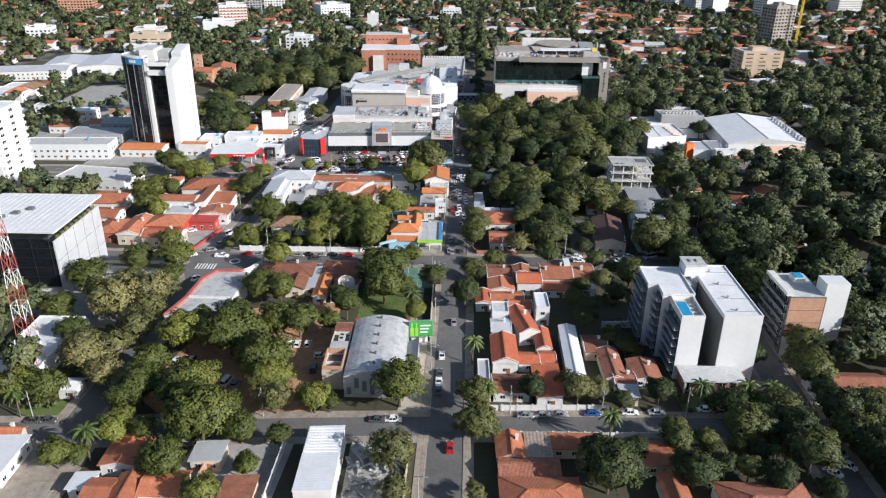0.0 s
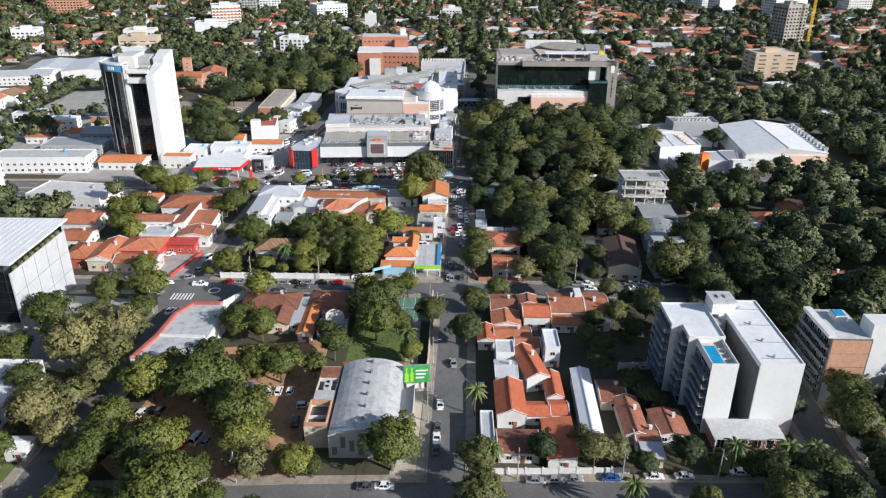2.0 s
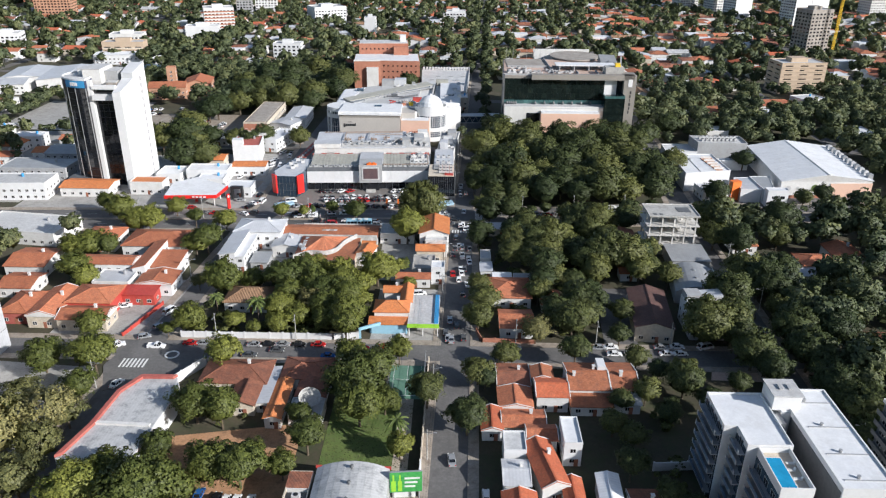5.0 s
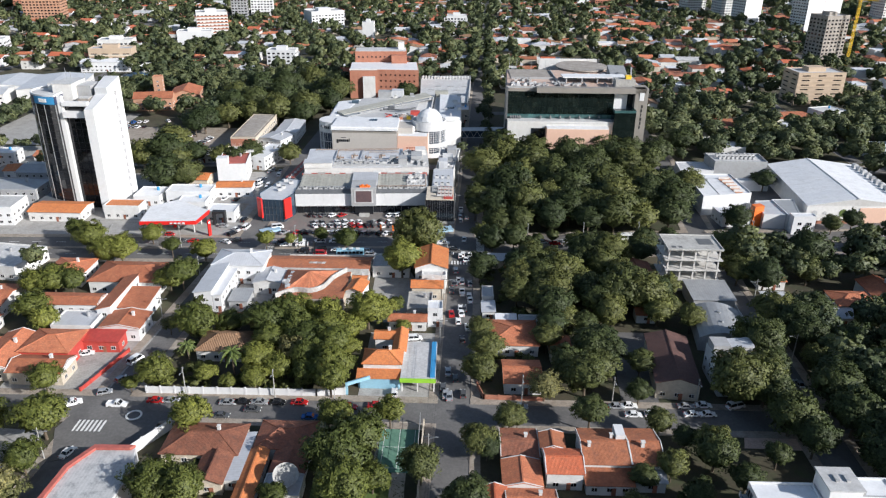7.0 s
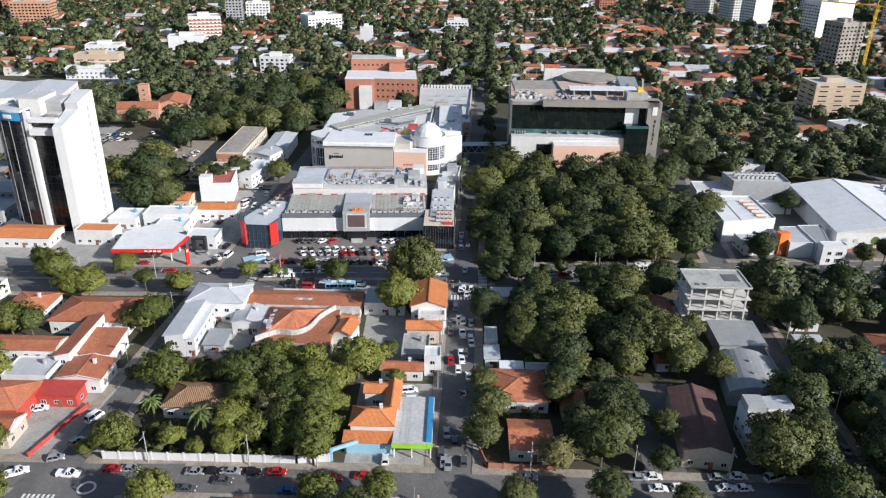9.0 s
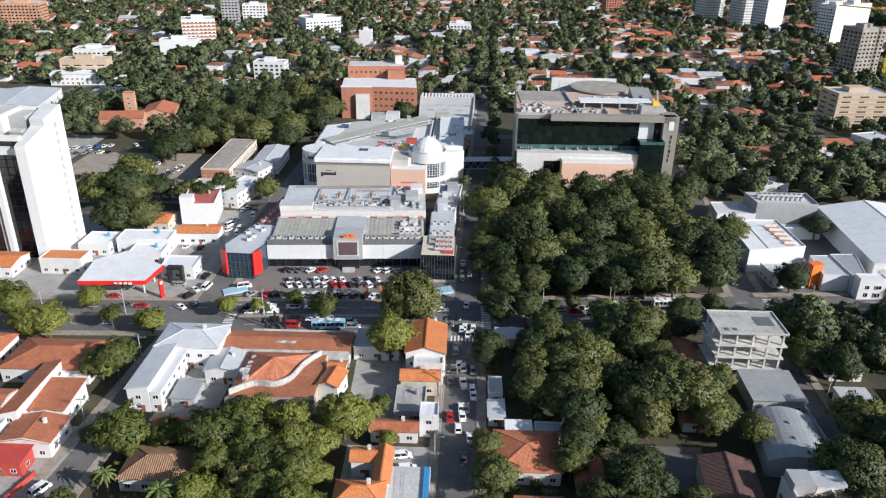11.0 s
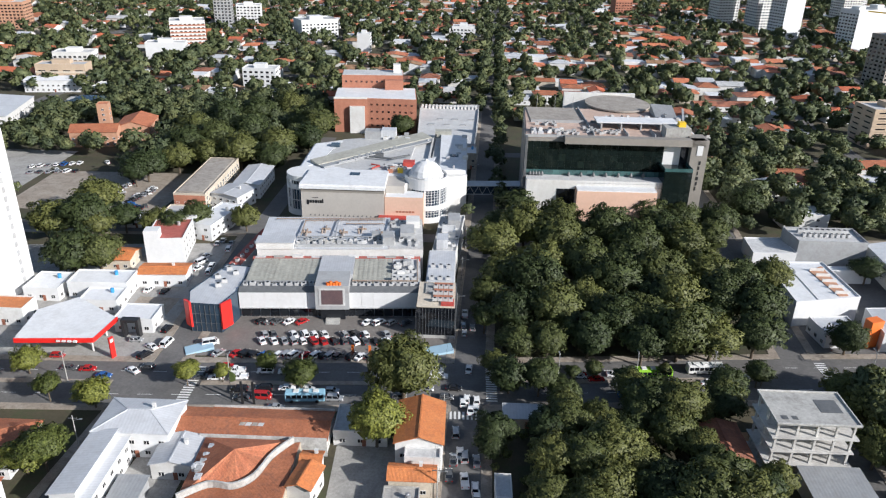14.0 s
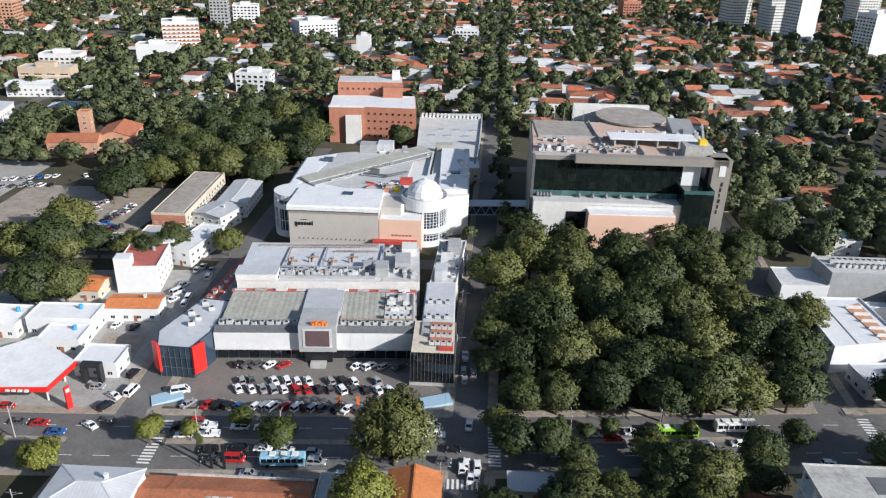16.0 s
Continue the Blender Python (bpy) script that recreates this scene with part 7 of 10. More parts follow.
def concrete_frame():
    t = thing("concrete_frame", Matrix.Identity(4), "unfinished four-storey concrete frame with open floors", "building shell")
    for k in range(5):
        bm = B()
        box(bm, 74.2 - 0.5 * (k % 2), 328.2, 0.12 + k * 3.8, 93 + 0.4 * (k % 2), 341, 0.45 + k * 3.8)
        part("slab", bm, concrete if k == 4 else pale_concrete, t)
    for k in range(4):
        for x in (75, 79.5, 84, 88.3, 92.2):
            for y in (329.2, 335, 340.4):
                bm = B()
                box(bm, x - 0.25, y - 0.25, 0.45 + k * 3.8, x + 0.25, y + 0.25, 3.95 + k * 3.8)
                part("column", bm, pale_concrete, t)
        bm = B()
        box(bm, 80, 340.2, 0.45 + k * 3.8, 87, 340.4, 2.4 + k * 3.8)
        part("block_wall", bm, raw_brick, t)
    for x, y, w, d in ((86, 333, 5, 5), (76, 330, 1.4, 1.4), (78.4, 330, 1.2, 1.4)):
        bm = B()
        box(bm, x, y, 15.66, x + w, y + d, 15.72)
        part("shaft_opening", bm, dark_wall, t)
    ring_bm = B()
    ring(ring_bm, rect(74.1, 328.1, 93.1, 341.1), rect(74.1, 328.1, 93.1, 341.1, 0.3), 15.66, 16.0)
    part("slab_edge", ring_bm, stained_wall, t)


concrete_frame()


def barrel_store():
    t = thing("barrel_store", pose(83.6, 298, 0, 0, 0, -8), "store with a curved grey barrel roof", "store")
    n, w, d = 10, 7.2, 9.5
    arc = [(-w + 2 * w * i / n, 4.6 + 2.2 * (1 - (2 * i / n - 1) ** 2)) for i in range(n + 1)]
    pts = [(x, y, z) for y in (-d, d) for x, z in [(-w, 0), (w, 0)] + arc[::-1]]
    k = len(arc) + 2
    bm = B()
    faces(bm, pts, [tuple(range(k)), tuple(range(2 * k - 1, k - 1, -1))] + [(i, (i + 1) % k, k + (i + 1) % k, k + i) for i in range(k)])
    part("wall", bm, grey_wall, t)
    for i in range(n):
        bm = B()
        (xa, za), (xb, zb) = arc[i], arc[i + 1]
        faces(bm, [(xa, -d - 0.3, za + 0.05), (xb - 0.03, -d - 0.3, zb + 0.05), (xb - 0.03, d + 0.3, zb + 0.05), (xa, d + 0.3, za + 0.05)], [(0, 1, 2, 3)])
        part("roof_sheet", bm, grey_sheet, t)
    for y in (-3, 3):
        bm = B()
        cyl(bm, 0, y, 6.7, 7.2, 0.5, 10)
        part("roof_vent", bm, steel, t)


barrel_store()

# ---------------------------------------------------------------- filling station and shops by the avenue
t = thing("filling_station", Matrix.Identity(4), "filling station canopy, white with a red edge", "filling station")
bm = B()
prism(bm, [(-124, 367.2), (-102, 368.8), (-100.6, 381), (-117.5, 392.5), (-126, 384)], 5.0, 6.0)
part("canopy", bm, white_roof, t)
bm = B()
prism(bm, [(-124, 366.9), (-101.9, 368.5), (-101.9, 368.78), (-124, 367.18)], 4.7, 6.15)
prism(bm, [(-101.88, 368.5), (-100.2, 381), (-100.5, 381.05), (-101.9, 368.79)], 4.7, 6.15)
part("canopy_edge", bm, red_sign, t, "bright red canopy edge")
for k in range(4):
    bm = B()
    box(bm, -112 + k * 1.6, 367.35, 5.2, -111 + k * 1.6, 367.68 + k * 0.1, 5.7)
    part("sign_bar", bm, white_paint, t)
for x, y in ((-122, 370), (-104, 371.5), (-122, 385), (-104, 380)):
    bm = B()
    cyl(bm, x, y, 0, 5, 0.3, 12)
    part("column", bm, white_wall, t)
for x in (-121, -114):
    bm = B()
    box(bm, x, 376, 0, x + 1, 376.7, 1.9)
    part("pump", bm, red_sign, t)
house(-102.4, 382.4, -90.6, 391.8, 4.4, "flat", "x", 0, bright_wall, white_roof, "white station shop with a black portal", 0, "SE", "shop", "shop", False)
t = thing("portal", Matrix.Identity(4), "black portal frame before the station shop", "portal")
bm = B()
box(bm, -98.8, 379.2, 0, -97.9, 381.3, 5.2)
box(bm, -94.4, 379.2, 0, -93.5, 381.3, 5.2)
box(bm, -98.8, 379.2, 5.2, -93.5, 381.3, 6.1)
part("frame", bm, black_metal, t)
t = thing("price_totem", pose(-96.7, 368.4, 0, 0, 0, 65), "tall red price totem", "sign")
bm = B()
box(bm, -0.75, -0.25, 0, 0.75, 0.25, 6.8)
part("body", bm, red_sign, t)
bm = B()
box(bm, -0.5, -0.3, 5.2, 0.5, -0.251, 6.2)
part("emblem", bm, white_paint, t)
house(-146, 384, -131, 392, 5.6, "flat", "x", 0, white_wall, orange_tile, "white shop with an orange terrace roof", 0, "SE", "shop", "shop", False)
house(-176, 380, -154, 392, 4.2, "gable", "x", 1.2, white_wall, orange_tile, "white restaurant with an orange roof", 0, "SE")
house(-126.5, 402.6, -107, 412, 5.6, "flat", "x", 0, bright_wall, white_roof, "white flat-roofed shop block", 2, "SE", "shop", "shop")
house(-118.5, 393.4, -106.5, 402, 4.2, "flat", "x", 0, bright_wall, white_roof, "white single-storey shop with terrace roof", 2, "SE", "shop", "shop")
house(-140, 400, -128.5, 412, 4.2, "flat", "x", 0, bright_wall, white_roof, "white annex with a flat roof", 0, "SE", "shop", "shop")
house(-107.4, 412.5, -91.5, 420.6, 4.8, "gable", "x", 0.8, bright_wall, orange_tile, "white shop with an orange roof edge", 4, "SE", "shop", "shop")
t = house(-113, 431, -99.5, 450, 9.2, "flat", "x", 0, bright_wall, pink_red, "white office house with a red flat roof", 8, "E", "office", "office")
bm = B()
box(bm, -6.7, -9.6, 9.3, -1.6, -5, 12.6)
part("stair_tower", bm, bright_wall, t)
for k in range(7):
    air_unit(-110 + k * 1.6, 450.3 + k * 0.2, 9.4, 8, 0.9)
t = house(-101, 452, -91.5, 476, 6.2, "flat", "y", 0, bright_wall, white_roof, "long white two-storey wing of the office", -14, "SE", "office", "office")
house(-126, 424, -115, 434, 4, "gable", "x", 1.4, cream, orange_tile, "orange-roofed house behind the office", 0, "SE")
t = house(-119.5, 480, -106, 530, 8.2, "flat", "y", 0, cream, old_roof, "long pale yellow building with a dark weathered roof", 0, "SE", "building", "building", False)
bm = B()
box(bm, -6.6, -25.06, 2.5, 6.6, -25.005, 7.8)
part("brick_gable", bm, brick_mat, t)
bm = B()
box(bm, -5.4, -23, 8.4, 5.4, 23, 8.9)
part("roof_slab", bm, old_roof, t, "stained raised roof slab")
for k in range(13):
    put("window", window_mesh(1.7, 1.5), t, pose(6.76, -22.5 + k * 3.7, 5.2, 0, 0, 90))
    put("window", window_mesh(1.7, 1.5), t, pose(6.76, -22.5 + k * 3.7, 1.6, 0, 0, 90))
house(-104, 484, -90.5, 497, 6.6, "gable", "y", 0.8, bright_wall, zinc, "white house with a grey roof", -20, "SE")
house(-100, 499, -88, 526, 6.4, "gable", "y", 0.9, bright_wall, zinc, "long building with a blue-grey roof", 0, "SE", "building", "building")
house(-120, 467, -96, 477, 4.2, "flat", "x", 0, cream, roof_felt, "low cream flat-roofed row", 0, "S")
house(-135, 462, -124, 470, 3.6, "flat", "x", 0, white_wall, white_roof, "low white building with flat roof", 0, "S")
for x, y, w, d, h, k, m in ((-236, 424, 14, 10, 4, "gable", tile), (-216, 432, 13, 11, 4, "gable", orange_tile), (-238, 452, 16, 10, 6, "flat", white_roof), (-214, 456, 12, 10, 4, "gable", tile), (-200, 440, 10, 12, 5, "flat", roof_felt), (-258, 436, 14, 12, 4, "gable", old_tile), (-206, 474, 14, 8, 4, "gable", tile), (-266, 466, 18, 12, 6, "flat", zinc)):
    house(x, y, x + w, y + d, h, k, "x", 1.3, white_wall, m, "white-walled house behind the office tower", 3, "SE")
house(-226, 374, -180, 388, 7.6, "flat", "x", 0, bright_wall, roof_felt, "wide white bank building with a grey corner", 3, "SE", "bank", "bank")
house(-215, 400, -183, 416, 6, "flat", "x", 0, grey_wall, grey_sheet, "blue-grey shaded hall behind the bank", 0, "SE", "hall", "hall")
house(-205, 424, -178, 440, 6, "gable", "x", 1.5, grey_wall, grey_sheet, "grey-roofed hall in the tower's shadow", 0, "SE", "hall", "hall")
house(-246, 440, -228, 456, 4.5, "hip", "x", 2.6, white_wall, orange_tile, "villa with a bright orange hip roof", 0, "SE")
# chapel-like brick school
t = house(-208, 568, -184, 580, 8, "gable", "x", 3, raw_brick, tile, "brick school with steep tile roofs", 10, "SE", "school", "school")
house(-190, 580, -172, 604, 8, "gable", "y", 3, raw_brick, tile, "brick school wing with tile roof", 10, "SE", "school", "school")
t = house(-205, 596, -199, 602, 16, "flat", "x", 0, raw_brick, tile, "square brick bell tower", 10, "SE", "bell tower", "tower", False)

# car wash beside the orange house
t = thing("car_wash", Matrix.Identity(4), "car wash with a grey roof and lime green fascia", "car wash")
bm = B()
box(bm, -12.5, 270, 0, -3.4, 284, 3.8)
part("hall", bm, white_wall, t)
bm = B()
box(bm, -12.7, 265, 3.8, -3.1, 284.2, 4.1)
part("roof", bm, roof_felt, t)
bm = B()
box(bm, -12.8, 264.6, 3.3, -3.0, 264.98, 4.5)
part("fascia", bm, green_paint, t, "lime green fascia band")
for x in (-12.2, -8, -3.5):
    bm = B()
    box(bm, x - 0.15, 265.2, 0, x + 0.15, 265.5, 3.8)
    part("post", bm, white_wall, t)
bm = B()
box(bm, -4.6, 266, 4.1, -3.3, 283.8, 4.6)
part("blue_panel", bm, blue_paint, t)
bm = B()
beam(bm, (-27, 263.5, 3.2), (-21, 266.4, 3.6), 0.5, 0.9)
beam(bm, (-27, 263.5, 0), (-27, 263.5, 3.6), 0.6)
part("blue_arch", bm, sky_paint, t, "light blue gate arch")
bm = B()
box(bm, -23.8, 266.2, 0.1, -13, 266.5, 3.0)
part("front", bm, sky_paint, t)

# tennis court with fence
t = thing("sports_court", Matrix.Identity(4), "green sports court inside a mesh fence", "sports court")
bm = B()
box(bm, -16.2, 233, 0, -6.6, 251, 0.09)
part("surface", bm, court_green, t)
bm = B()
for x in (-15.2, -11.4, -7.6):
    box(bm, x - 0.05, 234.5, 0.09, x + 0.05, 249.5, 0.1)
for y in (234.5, 242, 249.5):
    box(bm, -15.2, y - 0.05, 0.09, -7.6, y + 0.05, 0.101)
part("line", bm, white_paint, t)
for k in range(8):
    for x in (-16.3, -6.5):
        bm = B()
        cyl(bm, x, 233 + k * 2.57, 0, 4, 0.06, 6)
        part("post", bm, steel, t)
bm = B()
for z in (1.3, 2.6, 4):
    for x in (-16.3, -6.5):
        box(bm, x - 0.03, 233, z - 0.03, x + 0.03, 251, z + 0.03)
part("rail", bm, steel, t)

# satellite dish on the villa's extension
t = thing("satellite_dish", pose(-35, 225, 3.7, 0, 0, 20) @ Matrix.Scale(1.3, 4), "large pale satellite dish on a mount", "satellite dish")
bm = B()
rows = [(0.1, 0), (0.9, 0.12), (1.6, 0.42), (2.2, 0.85)]
for i in range(20):
    a, b = 2 * math.pi * i / 20, 2 * math.pi * (i + 1) / 20
    for (r0, z0), (r1, z1) in zip(rows, rows[1:]):
        faces(bm, [(r0 * math.cos(a), r0 * math.sin(a), z0 + 1.2), (r0 * math.cos(b), r0 * math.sin(b), z0 + 1.2), (r1 * math.cos(b), r1 * math.sin(b), z1 + 1.2), (r1 * math.cos(a), r1 * math.sin(a), z1 + 1.2)], [(0, 1, 2, 3)])
bmesh.ops.rotate(bm, verts=bm.verts, cent=(0, 0, 1.2), matrix=Matrix.Rotation(radians(28), 3, "X"))
part("reflector", bm, concrete, t)
bm = B()
cyl(bm, 0, 0, 0, 1.3, 0.15, 8)
part("mount", bm, steel, t)


# ---------------------------------------------------------------- distant blocks and towers
def block_tower(x, y, w, d, h, rot, wall, label, sides="SE", glass=None, step=3.6, name="apartment_building", band=None):
    """A many-storey block with a window on every bay and floor and a roof room."""
    t = thing(name, pose(x, y, 0, 0, 0, rot), label, "apartment building")
    bm = B()
    box(bm, -w / 2, -d / 2, 0, w / 2, d / 2, h)
    part("wall", bm, wall, t)
    bm = B()
    box(bm, -w / 2 + 0.3, -d / 2 + 0.3, h + 0.004, w / 2 - 0.3, d / 2 - 0.3, h + 0.2)
    part("roof", bm, roof_felt, t)
    bm = B()
    box(bm, -w / 5, -d / 6, h + 0.2, w / 6, d / 4, h + 3.2)
    part("roof_room", bm, wall, t)
    bm = B()
    ring(bm, rect(-w / 2, -d / 2, w / 2, d / 2, -0.03), rect(-w / 2, -d / 2, w / 2, d / 2, 0.3), h - 0.1, h + 0.9)
    part("parapet", bm, wall, t)
    n = int(h / 3.1)
    for s in sides:
        span = w if s in "SN" else d
        k = max(1, int(span / step))
        rows, bands = B(), B()
        for lvl in range(n):
            z = 1.0 + lvl * 3.1
            for i in range(k):
                u = -span / 2 + (i + 0.5) * span / k
                a, b = u - step * 0.3, u + step * 0.3
                if (i * 7 + lvl * 3) % 11 == 0:
                    b -= step * 0.25
                if s == "S":
                    box(rows, a, -d / 2 - 0.04, z, b, -d / 2 + 0.05, z + 1.4)
                elif s == "E":
                    box(rows, w / 2 - 0.05, a, z, w / 2 + 0.04, b, z + 1.4)
                else:
                    box(rows, -w / 2 - 0.04, a, z, -w / 2 + 0.05, b, z + 1.4)
            z -= 0.25
            if s == "S":
                box(bands, -w / 2, -d / 2 - 0.3, z - 0.15, w / 2, -d / 2 - 0.01, z + (0.9 if band else 0.05))
            elif s == "E":
                box(bands, w / 2 + 0.01, -d / 2, z - 0.15, w / 2 + 0.3, d / 2, z + (0.9 if band else 0.05))
            else:
                box(bands, -w / 2 - 0.3, -d / 2, z - 0.15, -w / 2 - 0.01, d / 2, z + (0.9 if band else 0.05))
        tagged(part("window_grid", rows, glass or glass_dark, t), kind="stuff")
        tagged(part("floor_banding", bands, band or wall, t), kind="stuff")
    return t


block_tower(-248, 870, 30, 22, 26, 20, white_wall, "white and brick-red banded apartment block", "SE", band=brick_mat)
block_tower(-283, 714, 34, 14, 15, 6, tan_wall, "cream apartment block with balcony rows", "S", step=8.5, band=cream)
block_tower(-250, 822, 32, 14, 14, 10, bright_wall, "plain white block with few windows", "E")
block_tower(-258, 1010, 18, 18, 44, 10, grey_wall, "white and grey residential tower", "SE")
block_tower(-236, 1030, 26, 18, 22, 10, bright_wall, "white modern apartment block", "S")
block_tower(-146, 730, 24, 14, 13, 0, bright_wall, "white three-storey house block", "SE")
block_tower(-150, 962, 38, 26, 18, 30, bright_wall, "large white office block with windows", "SE")
block_tower(-91, 886, 12, 10, 16, 0, bright_wall, "slim plain white apartment block", "E")
block_tower(0, 968, 22, 14, 14, 0, bright_wall, "white corner block with a stair tower", "SE")
block_tower(308, 1120, 26, 22, 50, 14, white_wall, "grey and white residential tower", "SW")
block_tower(352, 1045, 26, 22, 46, 24, bright_wall, "white residential high-rise slab", "W")
block_tower(336, 1085, 18, 22, 52, 14, white_wall, "tall blue-grey residential tower", "SW", glass_blue)
block_tower(392, 970, 24, 22, 40, 24, bright_wall, "white terraced residential high-rise", "W")
block_tower(420, 990, 26, 22, 40, 24, bright_wall, "white high-rise wing with balconies", "W")
block_tower(198, 1176, 22, 18, 24, 10, brick_mat, "brick-red residential block with windows", "S")
block_tower(250, 622, 34, 20, 22, 6, tan_wall, "tan apartment block with broad balcony bands", "SW", step=9.5, band=tan_wall)
block_tower(325, 774, 24, 20, 42, 20, old_roof, "unfinished concrete tower with open floors", "SW")
block_tower(-470, 970, 40, 26, 26, 10, raw_brick, "orange brick office block with windows", "SE")
block_tower(-530, 1060, 44, 24, 30, 14, brick_mat, "brick-red and white office block", "SE")
block_tower(-410, 760, 24, 18, 14, 12, bright_wall, "white block with a dark front", "SE")
block_tower(-310, 785, 30, 16, 11, 8, white_wall, "cream apartment block with windows", "SE")
block_tower(535, 1065, 34, 24, 52, 10, white_wall, "pale grey residential tower", "SW")
block_tower(560, 1340, 40, 24, 50, 10, bright_wall, "tall white residential tower", "SW")
block_tower(480, 1180, 26, 24, 40, 14, white_wall, "tall white residential tower", "SW")
# tower crane beside the shell
t = thing("tower_crane", pose(342, 762, 0), "yellow lattice tower crane, idle", "crane")
bm = B()
for k in range(14):
    z = k * 4
    for i, j in ((-0.8, -0.8), (0.8, -0.8), (0.8, 0.8), (-0.8, 0.8)):
        beam(bm, (i, j, z), (i, j, z + 4), 0.3)
    beam(bm, (-0.8, -0.8, z), (0.8, -0.8, z + 4), 0.2)
    beam(bm, (-0.8, 0.8, z), (-0.8, -0.8, z + 4), 0.2)
part("mast", bm, yellow_paint, t)
bm = B()
beam(bm, (12, -6, 56), (-38, 19, 58), 0.9)
beam(bm, (0, 0, 56), (0, 0, 62), 0.5)
part("jib", bm, yellow_paint, t)
# long halls in the west
house(-350, 572, -300, 596, 7, "gable", "x", 2.0, white_wall, zinc, "long hall with a red shop front and grey roof", 12, "S", "hall", "hall", False)
house(-300, 590, -262, 640, 8, "gable", "y", 1.6, white_wall, zinc, "white-walled hall with a silver roof", 12, "E", "hall", "hall", False)
house(-330, 600, -302, 640, 7, "gable", "y", 1.6, white_wall, zinc, "long hall with a grey roof", 12, "S", "hall", "hall", False)
house(-300, 690, -262, 706, 8, "gable", "x", 0.8, bright_wall, white_sheet, "white hall with a pale roof", 8, "SE", "hall", "hall", False)
house(-250, 640, -226, 660, 5, "hip", "x", 3.0, white_wall, glass_blue, "house with a blue roof", 8, "S")
house(228, 560, 246, 574, 8, "flat", "x", 0, white_wall, roof_felt, "pale blue and white school block", 18, "SW", "school", "school")
house(196, 555, 226, 568, 5, "hip", "x", 2.5, white_wall, tile, "large house with clay tiles", 8, "SW")

# ---------------------------------------------------------------- trees
rng = np.random.default_rng(11)


def quads_mesh(name, P, material, normals=None):
    """A mesh of loose leaves from an array of (n, corners, 3); normals gives each leaf the bend of its spray."""
    n, c = P.shape[:2]
    me = bpy.data.meshes.new(name)
    me.vertices.add(c * n)
    me.vertices.foreach_set("co", P.reshape(-1).astype(np.float32))
    me.loops.add(c * n)
    me.loops.foreach_set("vertex_index", np.arange(c * n, dtype=np.int32))
    me.polygons.add(n)
    me.polygons.foreach_set("loop_start", np.arange(0, c * n, c, dtype=np.int32))
    me.update(calc_edges=True)
    if normals is not None:
        a = me.attributes.new("custom_normal", "FLOAT_VECTOR", "POINT")
        a.data.foreach_set("vector", np.repeat(normals, c, 0).reshape(-1).astype(np.float32))
    me.materials.append(material)
    return me


def leaf_quads(C, N, size):
    """Small leaf sprays at places C that face roughly along N."""
    n = len(C)
    N = N + rng.normal(0, 0.33, (n, 3))
    N /= np.linalg.norm(N, axis=1)[:, None]
    R = rng.normal(0, 1, (n, 3))
    U = np.cross(N, R)
    U /= np.linalg.norm(U, axis=1)[:, None]
    V = np.cross(N, U)
    s = size * rng.uniform(0.6, 1.3, (n, 1))
    a = rng.uniform(0.6, 1.0, (n, 1))
    bend = N * s * 0.25
    return np.stack([C - U * s - V * s * a * 0.8 - bend, C + U * s - V * s * a * 0.6, C + V * s * 1.15 - bend], 1)


def crown_quads(clumps, per, size, flat=0.8, openness=0.0, core=60):
    """Leaves of one crown of radius 1 round the origin: clumps of sprays over a dark inner mass."""
    out, nor = [], []
    d = rng.normal(0, 1, (clumps, 3))
    d /= np.linalg.norm(d, axis=1)[:, None]
    d[:, 2] = np.where(d[:, 2] < -0.35, -d[:, 2] * 0.5, d[:, 2])
    rad = rng.uniform(0.62, 0.84, clumps)
    # uneven outline: some sides reach further
    lobes = 1 + 0.16 * np.sin(np.arctan2(d[:, 1], d[:, 0]) * 3 + rng.uniform(0, 6)) + 0.10 * np.sin(np.arctan2(d[:, 1], d[:, 0]) * 5 + rng.uniform(0, 6))
    cc = d * (rad * lobes)[:, None] * (1, 1, flat)
    for c in cc:
        r = rng.uniform(0.13, 0.25)
        e = rng.normal(0, 1, (per, 3))
        e /= np.linalg.norm(e, axis=1)[:, None]
        e[:, 2] = np.where(e[:, 2] < -0.3, -e[:, 2], e[:, 2])
        p = c + e * r * rng.uniform(0.75, 1.05, (per, 1)) * (1, 1, 0.85)
        keep = rng.uniform(0, 1, per) > openness
        out.append(leaf_quads(p[keep], e[keep], size))
        nor.append(e[keep] * 0.45 + p[keep] * (1, 1, 1 / flat) + rng.normal(0, 0.16, (keep.sum(), 3)))
    if core:
        e = rng.normal(0, 1, (core, 3))
        e /= np.linalg.norm(e, axis=1)[:, None]
        out.append(leaf_quads(e * 0.66 * (1, 1, flat) * rng.uniform(0.85, 1.05, (core, 1)), e, 0.16 if core > 100 else 0.24))
        nor.append(e)
    nor = np.concatenate(nor)
    return np.concatenate(out), nor / np.linalg.norm(nor, axis=1)[:, None]


def crown_mesh(material, *args):
    q, n = crown_quads(*args)
    return quads_mesh("crown", q, material, n)


CROWNS = [crown_mesh(leaves, int(rng.integers(125, 150)), 46, 0.038, rng.uniform(0.80, 0.98), 0.0, 520) for _ in range(9)]
SUNLIT = [crown_mesh(sunlit_leaves, int(rng.integers(125, 150)), 46, 0.038, rng.uniform(0.80, 0.98), 0.0, 520) for _ in range(6)]
THIN = [crown_mesh(thin_leaves, 105, 46, 0.034, 0.9, 0.25, 60) for _ in range(3)]


